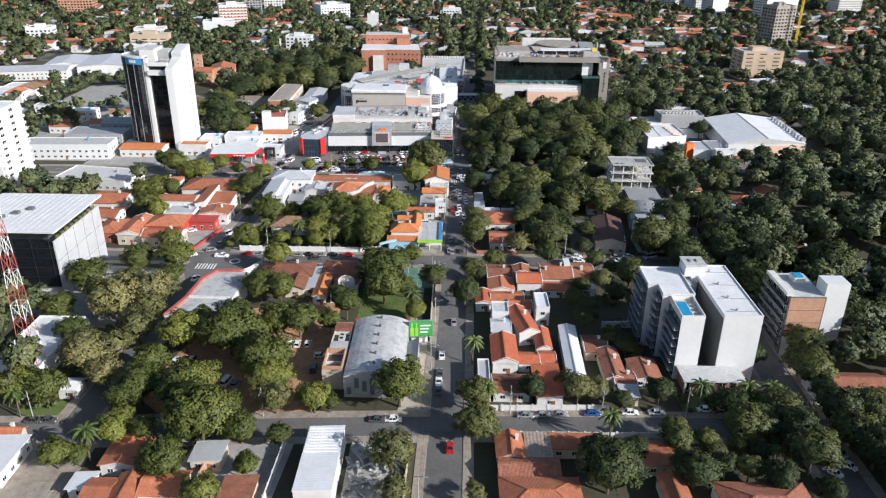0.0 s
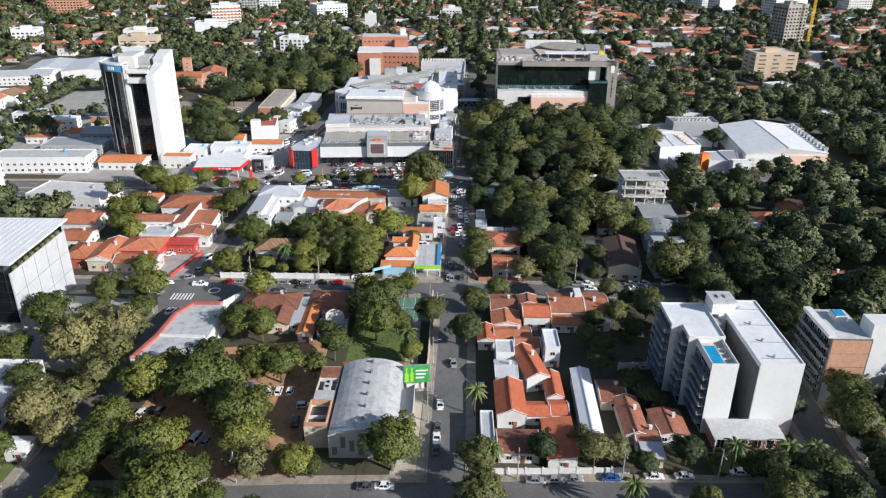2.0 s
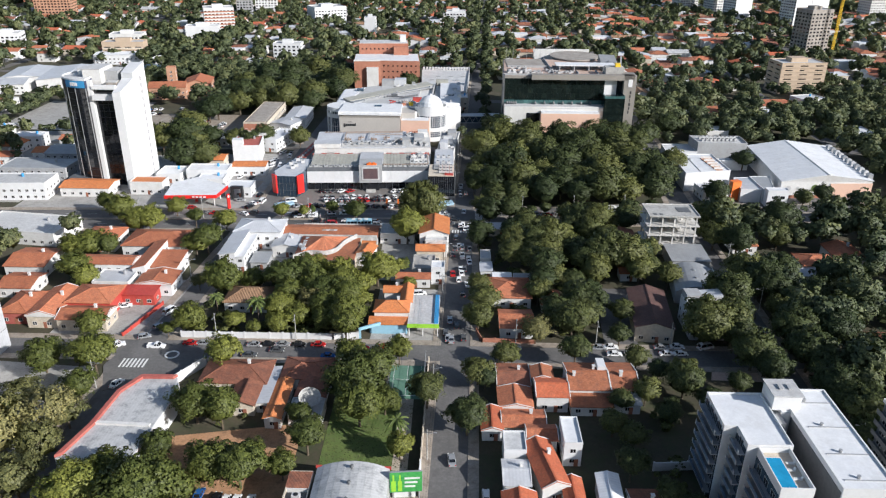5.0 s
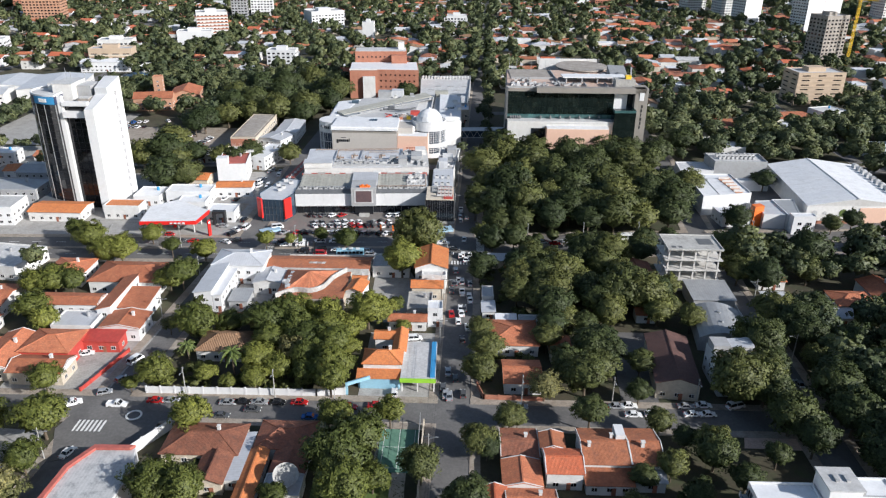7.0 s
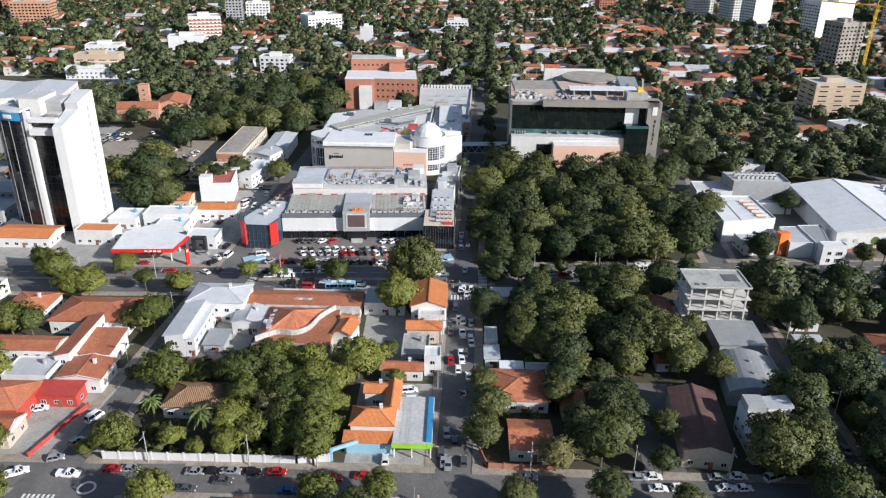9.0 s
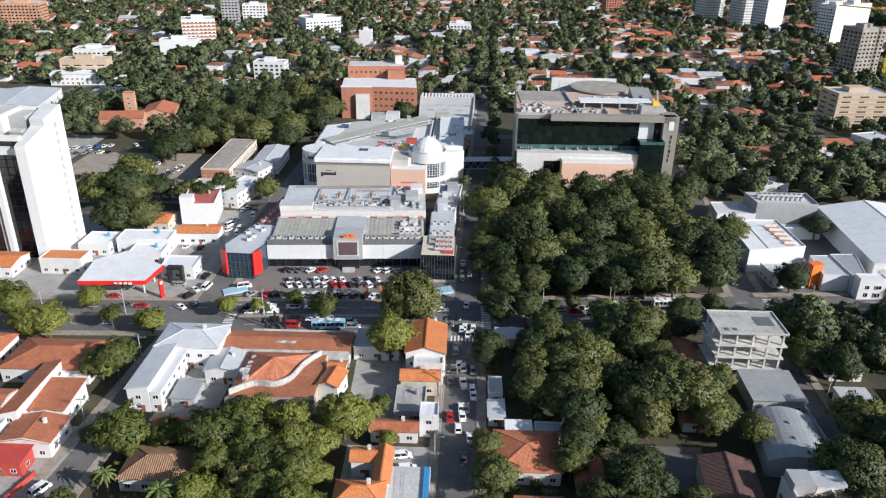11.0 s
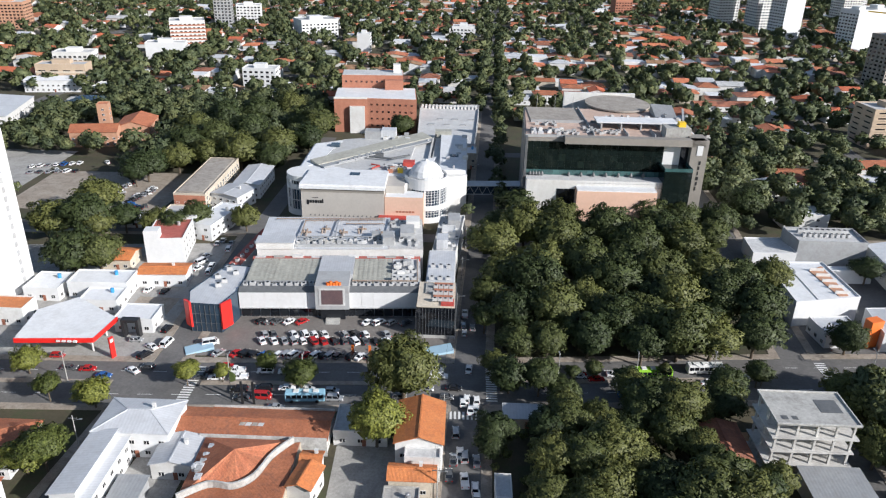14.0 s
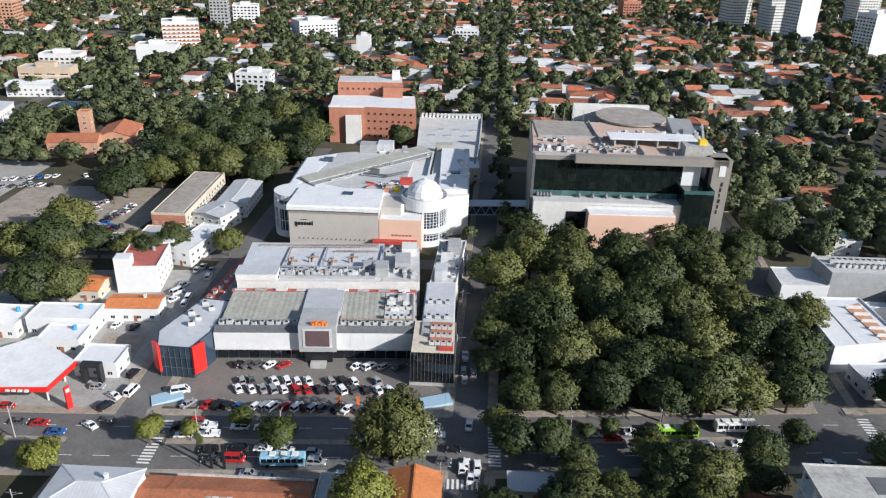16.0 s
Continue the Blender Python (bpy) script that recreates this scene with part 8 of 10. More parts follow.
def trunk_mesh(seed, limbs=5):
    random.seed(seed)
    bm = B()
    n = 8
    cyl(bm, 0, 0, -0.02, 0.55, 0.07, n, 0.05)
    for i in range(limbs):
        a = 2 * math.pi * i / limbs + random.uniform(-0.4, 0.4)
        p = (0, 0, 0.45)
        for k in range(3):
            q = (p[0] + math.cos(a) * 0.14, p[1] + math.sin(a) * 0.14, p[2] + 0.15)
            beam(bm, p, q, 0.05 - 0.012 * k)
            p = q
            a += random.uniform(-0.5, 0.5)
    return done("trunk", bm, bark)


TRUNKS = [trunk_mesh(s) for s in (1, 2, 3)]
TREE_LABELS = ("broad leafy green tree with a full crown", "dense dark green shade tree", "spreading tree with yellow-green leaves")
count = [0]


def tree(x, y, r, crowns=None, label=None):
    if built_on(x, y, 1.2):
        return
    count[0] += 1
    k = count[0]
    h = 2.0 + r * 1.8
    t = thing("tree", pose(x, y, 0, 0, 0, (k * 77) % 360), label or TREE_LABELS[k % 3], "tree", "trees")
    put("trunk", TRUNKS[k % 3], t, Matrix.Diagonal((r * 0.9, r * 0.9, h * 0.8, 1)))
    # west of the main street, front-lit brightness is put into paler, yellower crowns
    lst = crowns or (SUNLIT if x < -7 and y < 370 else CROWNS)
    zc = 1.5 + r * 0.9 + (0, 1.2, -0.5, 0.6)[k % 4] * min(1, r / 4)
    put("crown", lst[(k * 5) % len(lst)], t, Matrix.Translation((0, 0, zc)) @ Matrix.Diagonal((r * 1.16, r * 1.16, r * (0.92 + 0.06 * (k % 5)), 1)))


def thin_tree(x, y, r):
    tree(x, y, r, THIN, "half-bare tree with sparse dry foliage")


def palm_mesh():
    bm = B()
    for i in range(22):
        a = 2 * math.pi * i / 22 + 0.3 * (i % 3)
        up = (0.9, 0.45, 0.1)[i % 3]
        L = 2.9
        pts = []
        for k in range(6):
            s = k / 5
            pts.append(Vector((math.cos(a) * L * s, math.sin(a) * L * s, L * (up * s - 0.95 * s * s))))
        side = Vector((-math.sin(a), math.cos(a), 0))
        for k in range(5):
            w0, w1 = 0.42 * math.sin(math.pi * (0.15 + 0.8 * k / 5)), 0.42 * math.sin(math.pi * (0.15 + 0.8 * (k + 1) / 5))
            for sg in (-1, 1):
                faces(bm, [pts[k], pts[k + 1], pts[k + 1] + side * sg * w1 - Vector((0, 0, 0.25)), pts[k] + side * sg * w0 - Vector((0, 0, 0.25))], [(0, 1, 2, 3)])
    return done("frond", bm, palm_leaf)


def palm_trunk():
    bm = B()
    for k in range(8):
        cyl(bm, 0.06 * k * k / 16, 0, k * 0.98, k * 0.98 + 1.0, 0.24 - 0.01 * k, 8, 0.21 - 0.01 * k)
    return done("trunk", bm, bark)


PALM, PTRUNK = palm_mesh(), palm_trunk()


def palm(x, y, r):
    count[0] += 1
    s = max(0.7, min(1.35, r / 2.8))
    t = thing("palm_tree", pose(x, y, 0, 0, 0, count[0] * 50) @ Matrix.Scale(s, 4), "tall palm with arching fronds", "palm", "palms")
    put("trunk", PTRUNK, t)
    put("frond", PALM, t, Matrix.Translation((0.2, 0, 7.8)))


tree(-53, 125, 4.0); tree(85, 131, 3.1); tree(36, 133, 6.4); tree(-65, 135, 5.0)
tree(-46, 135, 2.6); tree(56, 135, 5.2); tree(69, 137, 3.2); tree(-91, 138, 3.7)
tree(64, 138, 2.7); tree(45, 145, 3.0); tree(-41, 146, 3.1); tree(55, 147, 3.9)
tree(62, 147, 2.8); tree(70, 147, 2.5); tree(79, 148, 2.5); tree(-81, 146.5, 4.2)
tree(-60, 147.7, 7.9); tree(-51, 148.2, 3.7); tree(-62, 147.5, 6.0); tree(-83, 158.2, 3.9)
tree(-74, 146.9, 3.2); tree(7, 151, 5.3); tree(-83, 158.2, 4.4); tree(-51, 148.2, 4.1)
tree(79, 151.4, 4.4); tree(-31, 161, 2.5); tree(-36, 160.8, 3.2); tree(73, 151.4, 5.4)
tree(11, 150.8, 2.0); tree(-57, 157.5, 4.2); tree(7, 162.4, 4.7); tree(-35, 160.8, 4.3)
tree(-70, 160, 5.6); tree(-84, 162, 3.9); tree(-81, 163, 5.9); tree(45, 163, 3.1)
tree(-13, 164, 6.4); tree(-67.5, 164.5, 6.6); tree(22, 167, 3.6); tree(56, 167, 3.9)
tree(99.5, 167, 3.7); tree(102, 173, 4.6); tree(-51.4, 176, 7.6)
tree(99.7, 175, 5.7); tree(-83, 176, 4.7); tree(-47.6, 166, 5.6); tree(99.9, 182, 4.8)
tree(-55, 183, 4.8); tree(-64, 188, 8.2); tree(86.8, 184, 3.4); tree(47, 184, 2.0)
tree(55, 189, 2.4); tree(-78, 189, 6.5); tree(52, 190, 3.5); tree(-111, 190, 4.5)
tree(-60, 190, 6.8); tree(-46, 198.5, 5.6); tree(49, 195, 3.3); tree(-75, 196, 4.6)
tree(-53, 200, 5.3); tree(-37, 201, 3.4); tree(-45, 203, 4.4); tree(42, 203, 3.8)
tree(-123, 205, 5.4); tree(-67, 206, 3.8); tree(-11, 209, 3.2); tree(-33, 210, 4.5)
tree(45, 215, 3.6); tree(5.0, 218.5, 5.0); tree(41, 219, 3.4); tree(-56, 219, 4.7)
tree(103, 219, 4.0); tree(-37, 220, 3.1); tree(-63, 221, 5.8); tree(-22, 221, 5.8)
tree(56, 224, 3.4); tree(-122, 224, 6.5); tree(-16, 226, 3.8); tree(103, 227, 5.2)
tree(68, 229, 3.8); tree(-96, 229, 4.2); tree(45, 229, 3.2); tree(-5.3, 229, 4.6)
tree(-25, 231, 7.0); tree(52, 232, 3.5); tree(-35, 232, 3.5); tree(63, 236, 5.0)
tree(-20, 237, 6.1); tree(101.3, 237, 3.6); tree(78, 237, 3.2); tree(10, 238, 3.0)
tree(134, 238, 7.9); tree(8.1, 240, 4.3); tree(64, 240, 4.2); tree(104, 240, 6.2)
tree(88.2, 241, 5.0); tree(-112, 242, 5.2); tree(-98, 242, 6.3); tree(58, 243, 3.3)
tree(-63, 245, 4.8); tree(120, 246, 7.4); tree(53, 248, 3.4)
tree(-28, 248, 4.2); tree(-14, 249, 3.8); tree(86, 249.6, 6.8); tree(101.6, 249.4, 6.8)
tree(18, 249.8, 2.1); tree(36, 249.7, 4.6); tree(16, 249.8, 3.9)
tree(133, 261, 7.6); tree(114, 261.1, 6.9); tree(51, 261.5, 3.3); tree(76, 261.4, 7.5)
tree(-85, 261.9, 2.3); tree(101.9, 261.2, 7.0); tree(84, 261.4, 6.6); tree(-31, 261.7, 4.7)
tree(-108, 261.7, 4.2); tree(-59, 263, 2.3); tree(-52, 264, 3.7); tree(37, 264, 5.7)
tree(-79, 265, 4.8); tree(84, 265, 6.4); tree(-66, 266, 3.2); tree(106, 266, 6.4)
tree(-38, 267, 4.5); tree(-32, 268, 5.4); tree(9, 269, 4.7); tree(77, 271, 5.3)
tree(89, 272, 5.3); tree(-29, 272, 3.5); tree(54, 274, 3.9); tree(64, 276, 3.0)
tree(41, 279, 5.8); tree(-55, 281, 2.1); tree(11, 281, 5.2); tree(-52, 282, 4.8)
tree(-41, 282, 5.7); tree(89.5, 282, 7.3); tree(118, 285, 6.2); tree(29, 286, 4.4)
tree(45, 286, 4.7); tree(-55, 289, 5.9); tree(-76, 290, 6.5); tree(-123, 291, 4.2)
tree(9.5, 292, 3.9); tree(-50, 293, 6.0); tree(-14, 295, 2.2); tree(105, 295, 6.5)
tree(-38, 296, 5.5); tree(-129, 296, 5.3); tree(42, 297, 4.0); tree(-25, 298, 5.9)
tree(36, 299, 4.3); tree(75, 299, 4.0); tree(115, 305, 6.7); tree(30, 308, 6.2)
tree(-17, 308, 2.6); tree(62, 310, 7.2); tree(55, 312, 7.8); tree(-137, 313, 5.3)
tree(-132, 315, 6.1); tree(-126, 315, 4.6); tree(46, 316, 5.7); tree(69, 317, 4.8)
tree(-95, 320, 4.7); tree(-91, 321, 5.5); tree(49, 322, 4.7); tree(74, 322, 4.0)
tree(66, 323, 3.9); tree(31, 324, 6.3); tree(-120, 324, 3.7); tree(43, 325, 5.5)
tree(108, 327, 6.3); tree(38, 328, 7.0); tree(59, 330, 4.6); tree(10.4, 331, 4.1)
tree(11, 334, 5.0); tree(126, 334, 5.3); tree(-17, 334, 6.7); tree(54, 336, 6.1)
tree(24, 336, 5.1); tree(44, 338, 4.3); tree(29, 338, 5.4); tree(37, 339, 4.8)
tree(-125, 339, 5.1); tree(-120, 340, 6.3); tree(58, 345, 6.7); tree(-91, 345, 4.4)
tree(131, 346, 7.9); tree(107, 347, 7.1); tree(-104, 347, 3.4); tree(70, 349, 5.6)
tree(-136, 351, 5.7); tree(71, 352, 5.0); tree(-12, 353, 9.0, CROWNS); tree(30, 354, 4.3)
tree(-71, 356, 3.3); tree(-40, 356, 4.6); tree(24, 357, 5.0); tree(16, 358, 5.3)
tree(-41, 358, 3.3); tree(-71, 359, 2.6); tree(-145, 359, 4.2); tree(-116, 359, 4.2)
tree(113, 360, 4.7); tree(48, 361, 3.5); tree(12, 364, 3.9); tree(-51, 364, 2.8)
tree(85, 365, 3.5); tree(40, 366, 2.6); tree(55, 374, 6.5); tree(19, 375, 5.8)
tree(28, 375, 5.8); tree(40, 377, 7.3); tree(66, 377, 8.4); tree(76, 378, 8.0)
tree(89, 380, 7.3); tree(156, 381, 4.0); tree(165, 383, 4.4); tree(118, 384, 5.6)
tree(49, 386, 8.3); tree(58, 387, 8.3); tree(10, 389, 4.4); tree(19, 390, 7.7)
tree(31, 390, 8.5); tree(116, 391, 6.9); tree(77, 394, 6.3); tree(94, 395, 8.6)
tree(41, 398, 8.0); tree(70, 399, 8.8); tree(85, 400, 8.8); tree(65, 401, 7.3)
tree(11, 405, 5.8); tree(26, 408, 9.5); tree(53, 410, 9.5); tree(47, 413, 6.8)
tree(17, 414, 8.6); tree(95, 415, 8.2); tree(69, 418, 9.5); tree(107, 418, 6.9)
tree(-132, 419, 8.9); tree(86, 420, 8.7); tree(-124, 421, 8.0); tree(31, 424, 8.0)
tree(45, 424, 9.5); tree(60, 426, 8.1); tree(147, 432, 5.6); tree(14, 437, 9.0)
tree(67, 442, 9.5); tree(37, 443, 9.5); tree(84, 443, 8.6); tree(-136, 447, 5.9)
tree(-154, 448, 8.9); tree(-142, 449, 9.5); tree(-108, 449, 6.0); tree(26, 451, 9.4)
tree(48, 451, 7.8); tree(96, 451, 7.8); tree(-116, 452, 6.4); tree(78, 453, 7.9)
tree(58, 454, 9.5); tree(-130, 456, 6.5); tree(17, 459, 7.1); tree(-103, 460, 5.8)
tree(-84, 462, 5.8); tree(41, 463, 8.2); tree(-147, 470, 9.5); tree(90, 470, 7.3)
tree(105, 470, 7.9); tree(79, 474, 7.4); tree(66, 475, 6.4); tree(26, 478, 8.2)
tree(54, 478, 6.9); tree(122, 489, 7.8); tree(34, 495, 6.4); tree(-148, 509, 6.0)
tree(-145, 516, 9.5); tree(-135, 529, 7.6); tree(-91, 534, 7.7); tree(-107, 537, 9.5)
tree(-123, 538, 7.8); tree(-138, 550, 9.5); tree(-94, 556, 9.5); tree(-126, 561, 9.5)
tree(-80, 568, 8.4); tree(-112, 573, 9.5); tree(-143, 579, 9.5); tree(-78, 587, 9.5)
tree(-89, 597, 9.5); tree(-33, 601, 6.7); tree(-133, 602, 9.5); tree(-119, 616, 9.5)
tree(-82, 621, 9.5); tree(-103, 631, 9.5); palm(-85, 141, 3.3); palm(77, 143, 1.9)
palm(-110, 156.8, 2.9); palm(40, 151.2, 3.0); palm(10, 162.5, 3.0); palm(66, 165, 3.0)
palm(78, 165, 3.0); palm(84, 165, 3.0); palm(6.7, 185, 3.0); palm(-12, 213, 3.0)
palm(-59, 269, 3.3); palm(-74, 276, 2.5); thin_tree(-12, 128, 3.7); thin_tree(6, 128, 2.2)
thin_tree(5.4, 132, 1.5); thin_tree(-13, 138, 5.7); thin_tree(-45, 160.3, 4.8); thin_tree(34, 165, 4.4)
thin_tree(39, 167, 3.9); thin_tree(-93, 169, 4.8); thin_tree(32, 172, 3.0); thin_tree(-101, 175, 6.0)
thin_tree(-97, 184, 5.2); thin_tree(-106, 185, 4.4); thin_tree(-93, 193, 6.0); thin_tree(-105, 205, 7.9)
thin_tree(-95, 206, 5.4); thin_tree(-97, 216, 6.6); thin_tree(-94, 218, 4.4); thin_tree(-107, 222, 5.1)
thin_tree(26, 262, 4.7); thin_tree(-44, 275, 4.5); thin_tree(-85, 292, 2.9)
tree(-53, 271, 4.6); tree(-47, 269, 4.2); tree(-45, 287, 5.6); tree(-36, 289, 5.4)
tree(-33, 280, 5.2); tree(-30, 290, 4.8); tree(-58, 294, 4.6); tree(-47, 299, 5.0)
tree(-39, 273, 4.6); tree(-29, 281, 3.8); tree(-21, 300, 4.4); tree(-66, 292, 4.2)
tree(33, 302, 6.0); tree(50, 302, 5.6); tree(48, 309, 6.0); tree(66, 303, 5.4)
tree(60, 321, 6.0); tree(35, 316, 6.2); tree(24, 325, 5.6); tree(66, 334, 5.8)
tree(48, 344, 5.0); tree(22, 312, 5.2); tree(42, 271, 5.2); tree(33, 272, 5.0)
tree(45, 278, 5.0); tree(31, 293, 4.8); tree(70, 309, 4.6); tree(29, 345, 4.6)
tree(51, 348, 6.5); tree(73, 356, 5.0); tree(56, 343, 5.6); tree(48, 355, 4.5); tree(87, 366, 2.8); tree(37, 343, 3.7); tree(64, 347, 4.3)
tree(55.8, 151.1, 3.3); tree(38.5, 135.5, 5.6); tree(35.1, 141.1, 4.0); tree(63.4, 144.2, 2.7)
tree(74, 143.8, 2.4); tree(73.5, 160.7, 4.7); tree(75.9, 151.8, 4.7); tree(83.7, 157.7, 5.7)
tree(84.1, 148.7, 5.7); tree(99.3, 158, 5.7); tree(84.5, 140.4, 5.8); tree(99.3, 148.7, 6.0)
tree(106.8, 158.3, 5.7); tree(100.7, 142.7, 5.8); tree(74, 132.7, 3.8); tree(-86.7, 139.1, 2.9)
tree(-81, 151.2, 3.6); tree(-110.8, 161.9, 5.9); tree(-104.5, 160.8, 5.0); tree(-46.8, 137.5, 2.6)


# ---------------------------------------------------------------- woods and city beyond
def joined_quads(name, Q, material, label, category):
    me = quads_mesh(name, np.concatenate([q for q, n in Q]), material, np.concatenate([n for q, n in Q]))
    return tagged(new(name, me), label, category, kind="stuff")


PROTO = [crown_quads(20, 17, 0.13, 0.9, 0.0, 60) for _ in range(8)]
TINY = [crown_quads(16, 9, 0.20, 0.9, 0.0, 74) for _ in range(8)]
MICRO = [crown_quads(9, 7, 0.27, 0.9, 0.0, 44) for _ in range(8)]
MIDDLE = [crown_quads(50, 18, 0.084, 0.92, 0.0, 90) for _ in range(6)]
random.seed(21)


def far_tree(x, y, r, protos=PROTO, lift=3.5):
    q = protos[random.randrange(len(protos))]
    a = random.uniform(0, 6.28)
    c, s = math.cos(a), math.sin(a)
    turn = np.array([[c, s, 0], [-s, c, 0], [0, 0, 1]])
    q, n = q[0] @ turn, q[1] @ turn
    return q * (r, r, r * random.uniform(0.85, 1.1)) + (x, y, r * 0.9 + random.uniform(1.0, lift)), n


KEEP_OUT = [(-82, 370, 14, 660), (24, 478, 112, 625), (100, 378, 204, 466), (-180, 370, -84, 480), (-125, 476, -86, 535), (-226, 498, -164, 546), (-212, 562, -168, 610),
            (-352, 565, -255, 684), (-252, 636, -224, 664), (192, 552, 250, 578), (230, 606, 270, 640), (-230, 370, -180, 420), (-262, 488, -196, 545), (-300, 704, -266, 724)]
for x, y, w in ((-248, 870, 20), (-250, 822, 20), (-258, 1010, 16), (-236, 1030, 18), (-146, 730, 16), (-150, 962, 24), (-91, 886, 10), (0, 968, 14), (308, 1120, 22), (352, 1045, 22), (336, 1085, 18),
                (392, 970, 20), (420, 990, 18), (198, 1176, 16), (325, 774, 20), (-470, 970, 26), (-530, 1060, 28), (-410, 760, 18), (-310, 785, 20), (535, 1065, 22), (480, 1180, 18)):
    KEEP_OUT.append((x - w, y - w, x + w, y + w))


def free(x, y, m=0.0):
    return not any(a - m < x < c + m and b - m < y < d + m for a, b, c, d in KEEP_OUT)


# city streets beyond the avenue, in the same grid
FAR_X = [-560, -465, -375, -285, 18, 118, 215, 310, 405, 500, 600]
FAR_Y = [575, 675, 775, 875, 975, 1080, 1190, 1300]
bm = B()
for x in FAR_X:
    if x not in (18, 118):
        for k in range(10):
            y0, y1 = 480 + 90 * k, 570 + 90 * k
            prism(bm, [(x - 4 + (y0 - 480) * 0.043, y0), (x + 4 + (y0 - 480) * 0.043, y0), (x + 4 + (y1 - 480) * 0.043, y1), (x - 4 + (y1 - 480) * 0.043, y1)], -0.1, 0.022)
structure("road", bm, asphalt, "far grid streets of worn asphalt", "road")
bm = B()
for y in FAR_Y:
    for a, b in ((-620, -85), (20, 640)):
        if y < 680 and a < 0:
            b = -285
        n = 12
        for k in range(n):
            u, v = a + (b - a) * k / n, a + (b - a) * (k + 1) / n
            prism(bm, [(u, y - 4 + u * 0.05), (v, y - 4 + v * 0.05), (v, y + 4 + v * 0.05), (u, y + 4 + u * 0.05)], -0.1, 0.03)
structure("road", bm, asphalt, "far cross streets of worn asphalt", "road")


def on_street(x, y, m=4.5):
    if abs(y - along(AVENUE, x)) < 11 + m or abs(x - along(MAIN, y)) < 4 + m or abs(x - along(RIGHT, y)) < 4 + m:
        return True
    if abs(y - along(CROSS_C, x)) < 4 + m and y < 520:
        return True
    if any(abs(x - fx - (y - 480) * 0.043) < 4 + m for fx in FAR_X if fx not in (18, 118)) and y > 480:
        return True
    return any(abs(y - fy - x * 0.05) < 4 + m for fy in FAR_Y) and y > 480 and not (-285 < x < -85 and y < 690)


random.seed(77)
ROOFS = [tile, tile, brown_tile, old_tile, rust_tile, zinc, white_roof, red_tile, old_tile, mid_sheet, tile, white_roof]
FAR_HOUSE = ("distant house with clay tiles among trees", "distant pale house with a tile roof", "distant old tile-roofed house", "distant flat-roofed white house")


def far_house(x, y, near):
    w, d = random.uniform(11, 22), random.uniform(10, 16)
    h = random.choice((3.4, 3.6, 4.2, 6.4, 7.0))
    rf = random.choice(ROOFS)
    kind = "flat" if rf is white_roof else random.choice(("gable", "gable", "hip"))
    ax = random.choice("xxy")
    wall = random.choice((white_wall, white_wall, cream, bright_wall))
    return (x - w / 2, y - d / 2, x + w / 2, y + d / 2, h, kind, ax, random.uniform(1.2, 2.2), wall, rf)


# joined distant houses: walls and each kind of roof
far_bm = {}
taken = []
spots = []
for fy in range(490, 1420, 15):
    for fx in range(-720, 760, 17):
        x, y = fx + random.uniform(-4, 4), fy + random.uniform(-4, 4)
        if abs(x - 8) > min(y * 0.62 + 20, 700):
            continue
        if on_street(x, y, 7) or not free(x, y, 9):
            continue
        woods = (-285 < x < -80 and y < 680) or (x > 112 and y < 660 and random.random() < 0.7)
        if woods:
            continue
        dens = 0.82 if x > -60 else 0.60
        dens *= 0.55 + 0.9 * (noise.noise(Vector((x * 0.012, y * 0.012, 3.1))) * 0.5 + 0.5)
        if random.random() < dens:
            spots.append((x, y))
n_things = 0
for x, y in spots:
    a = far_house(x, y, True)
    taken.append((x, y, 7.0))
    if y < 760 and n_things < 100:
        n_things += 1
        house(*a, label=FAR_HOUSE[n_things % 4] if a[5] != "flat" else FAR_HOUSE[3], sides="S", name="distant_house", extra=False, rot=random.choice((2, 3, 4, 92)))
    else:
        x0, y0, x1, y1, h, kind, ax, rise, wall, rf = a
        for key in (wall.name, rf.name):
            far_bm.setdefault(key, B())
        gable_wall(far_bm[wall.name], x0, y0, x1, y1, h, rise, kind, ax)
        if kind == "flat":
            box(far_bm[rf.name], x0 + 0.2, y0 + 0.2, h, x1 - 0.2, y1 - 0.2, h + 0.3)
        else:
            roof_mesh(far_bm[rf.name], x0, y0, x1, y1, h + 0.02, rise, kind, ax, 0.5)
t = thing("distant_houses", Matrix.Identity(4), "far quarter of low houses with clay and metal roofs", "houses", kind="stuff")
for key, b in far_bm.items():
    part("roof" if MATS[key] in ROOFS else "wall", b, MATS[key], t)

# street trees that close in on the far main street
LANE = []
random.seed(51)
for k in range(75):
    y = 478 + k * 6.5
    for s in (-1, 1):
        if random.random() < 0.8 and not (s < 0 and 478 < y < 660) and not (s > 0 and 478 < y < 545):
            LANE.append((along(MAIN, y) + s * random.uniform(4.5, 7.5), y, random.uniform(3.2, 5.2)))

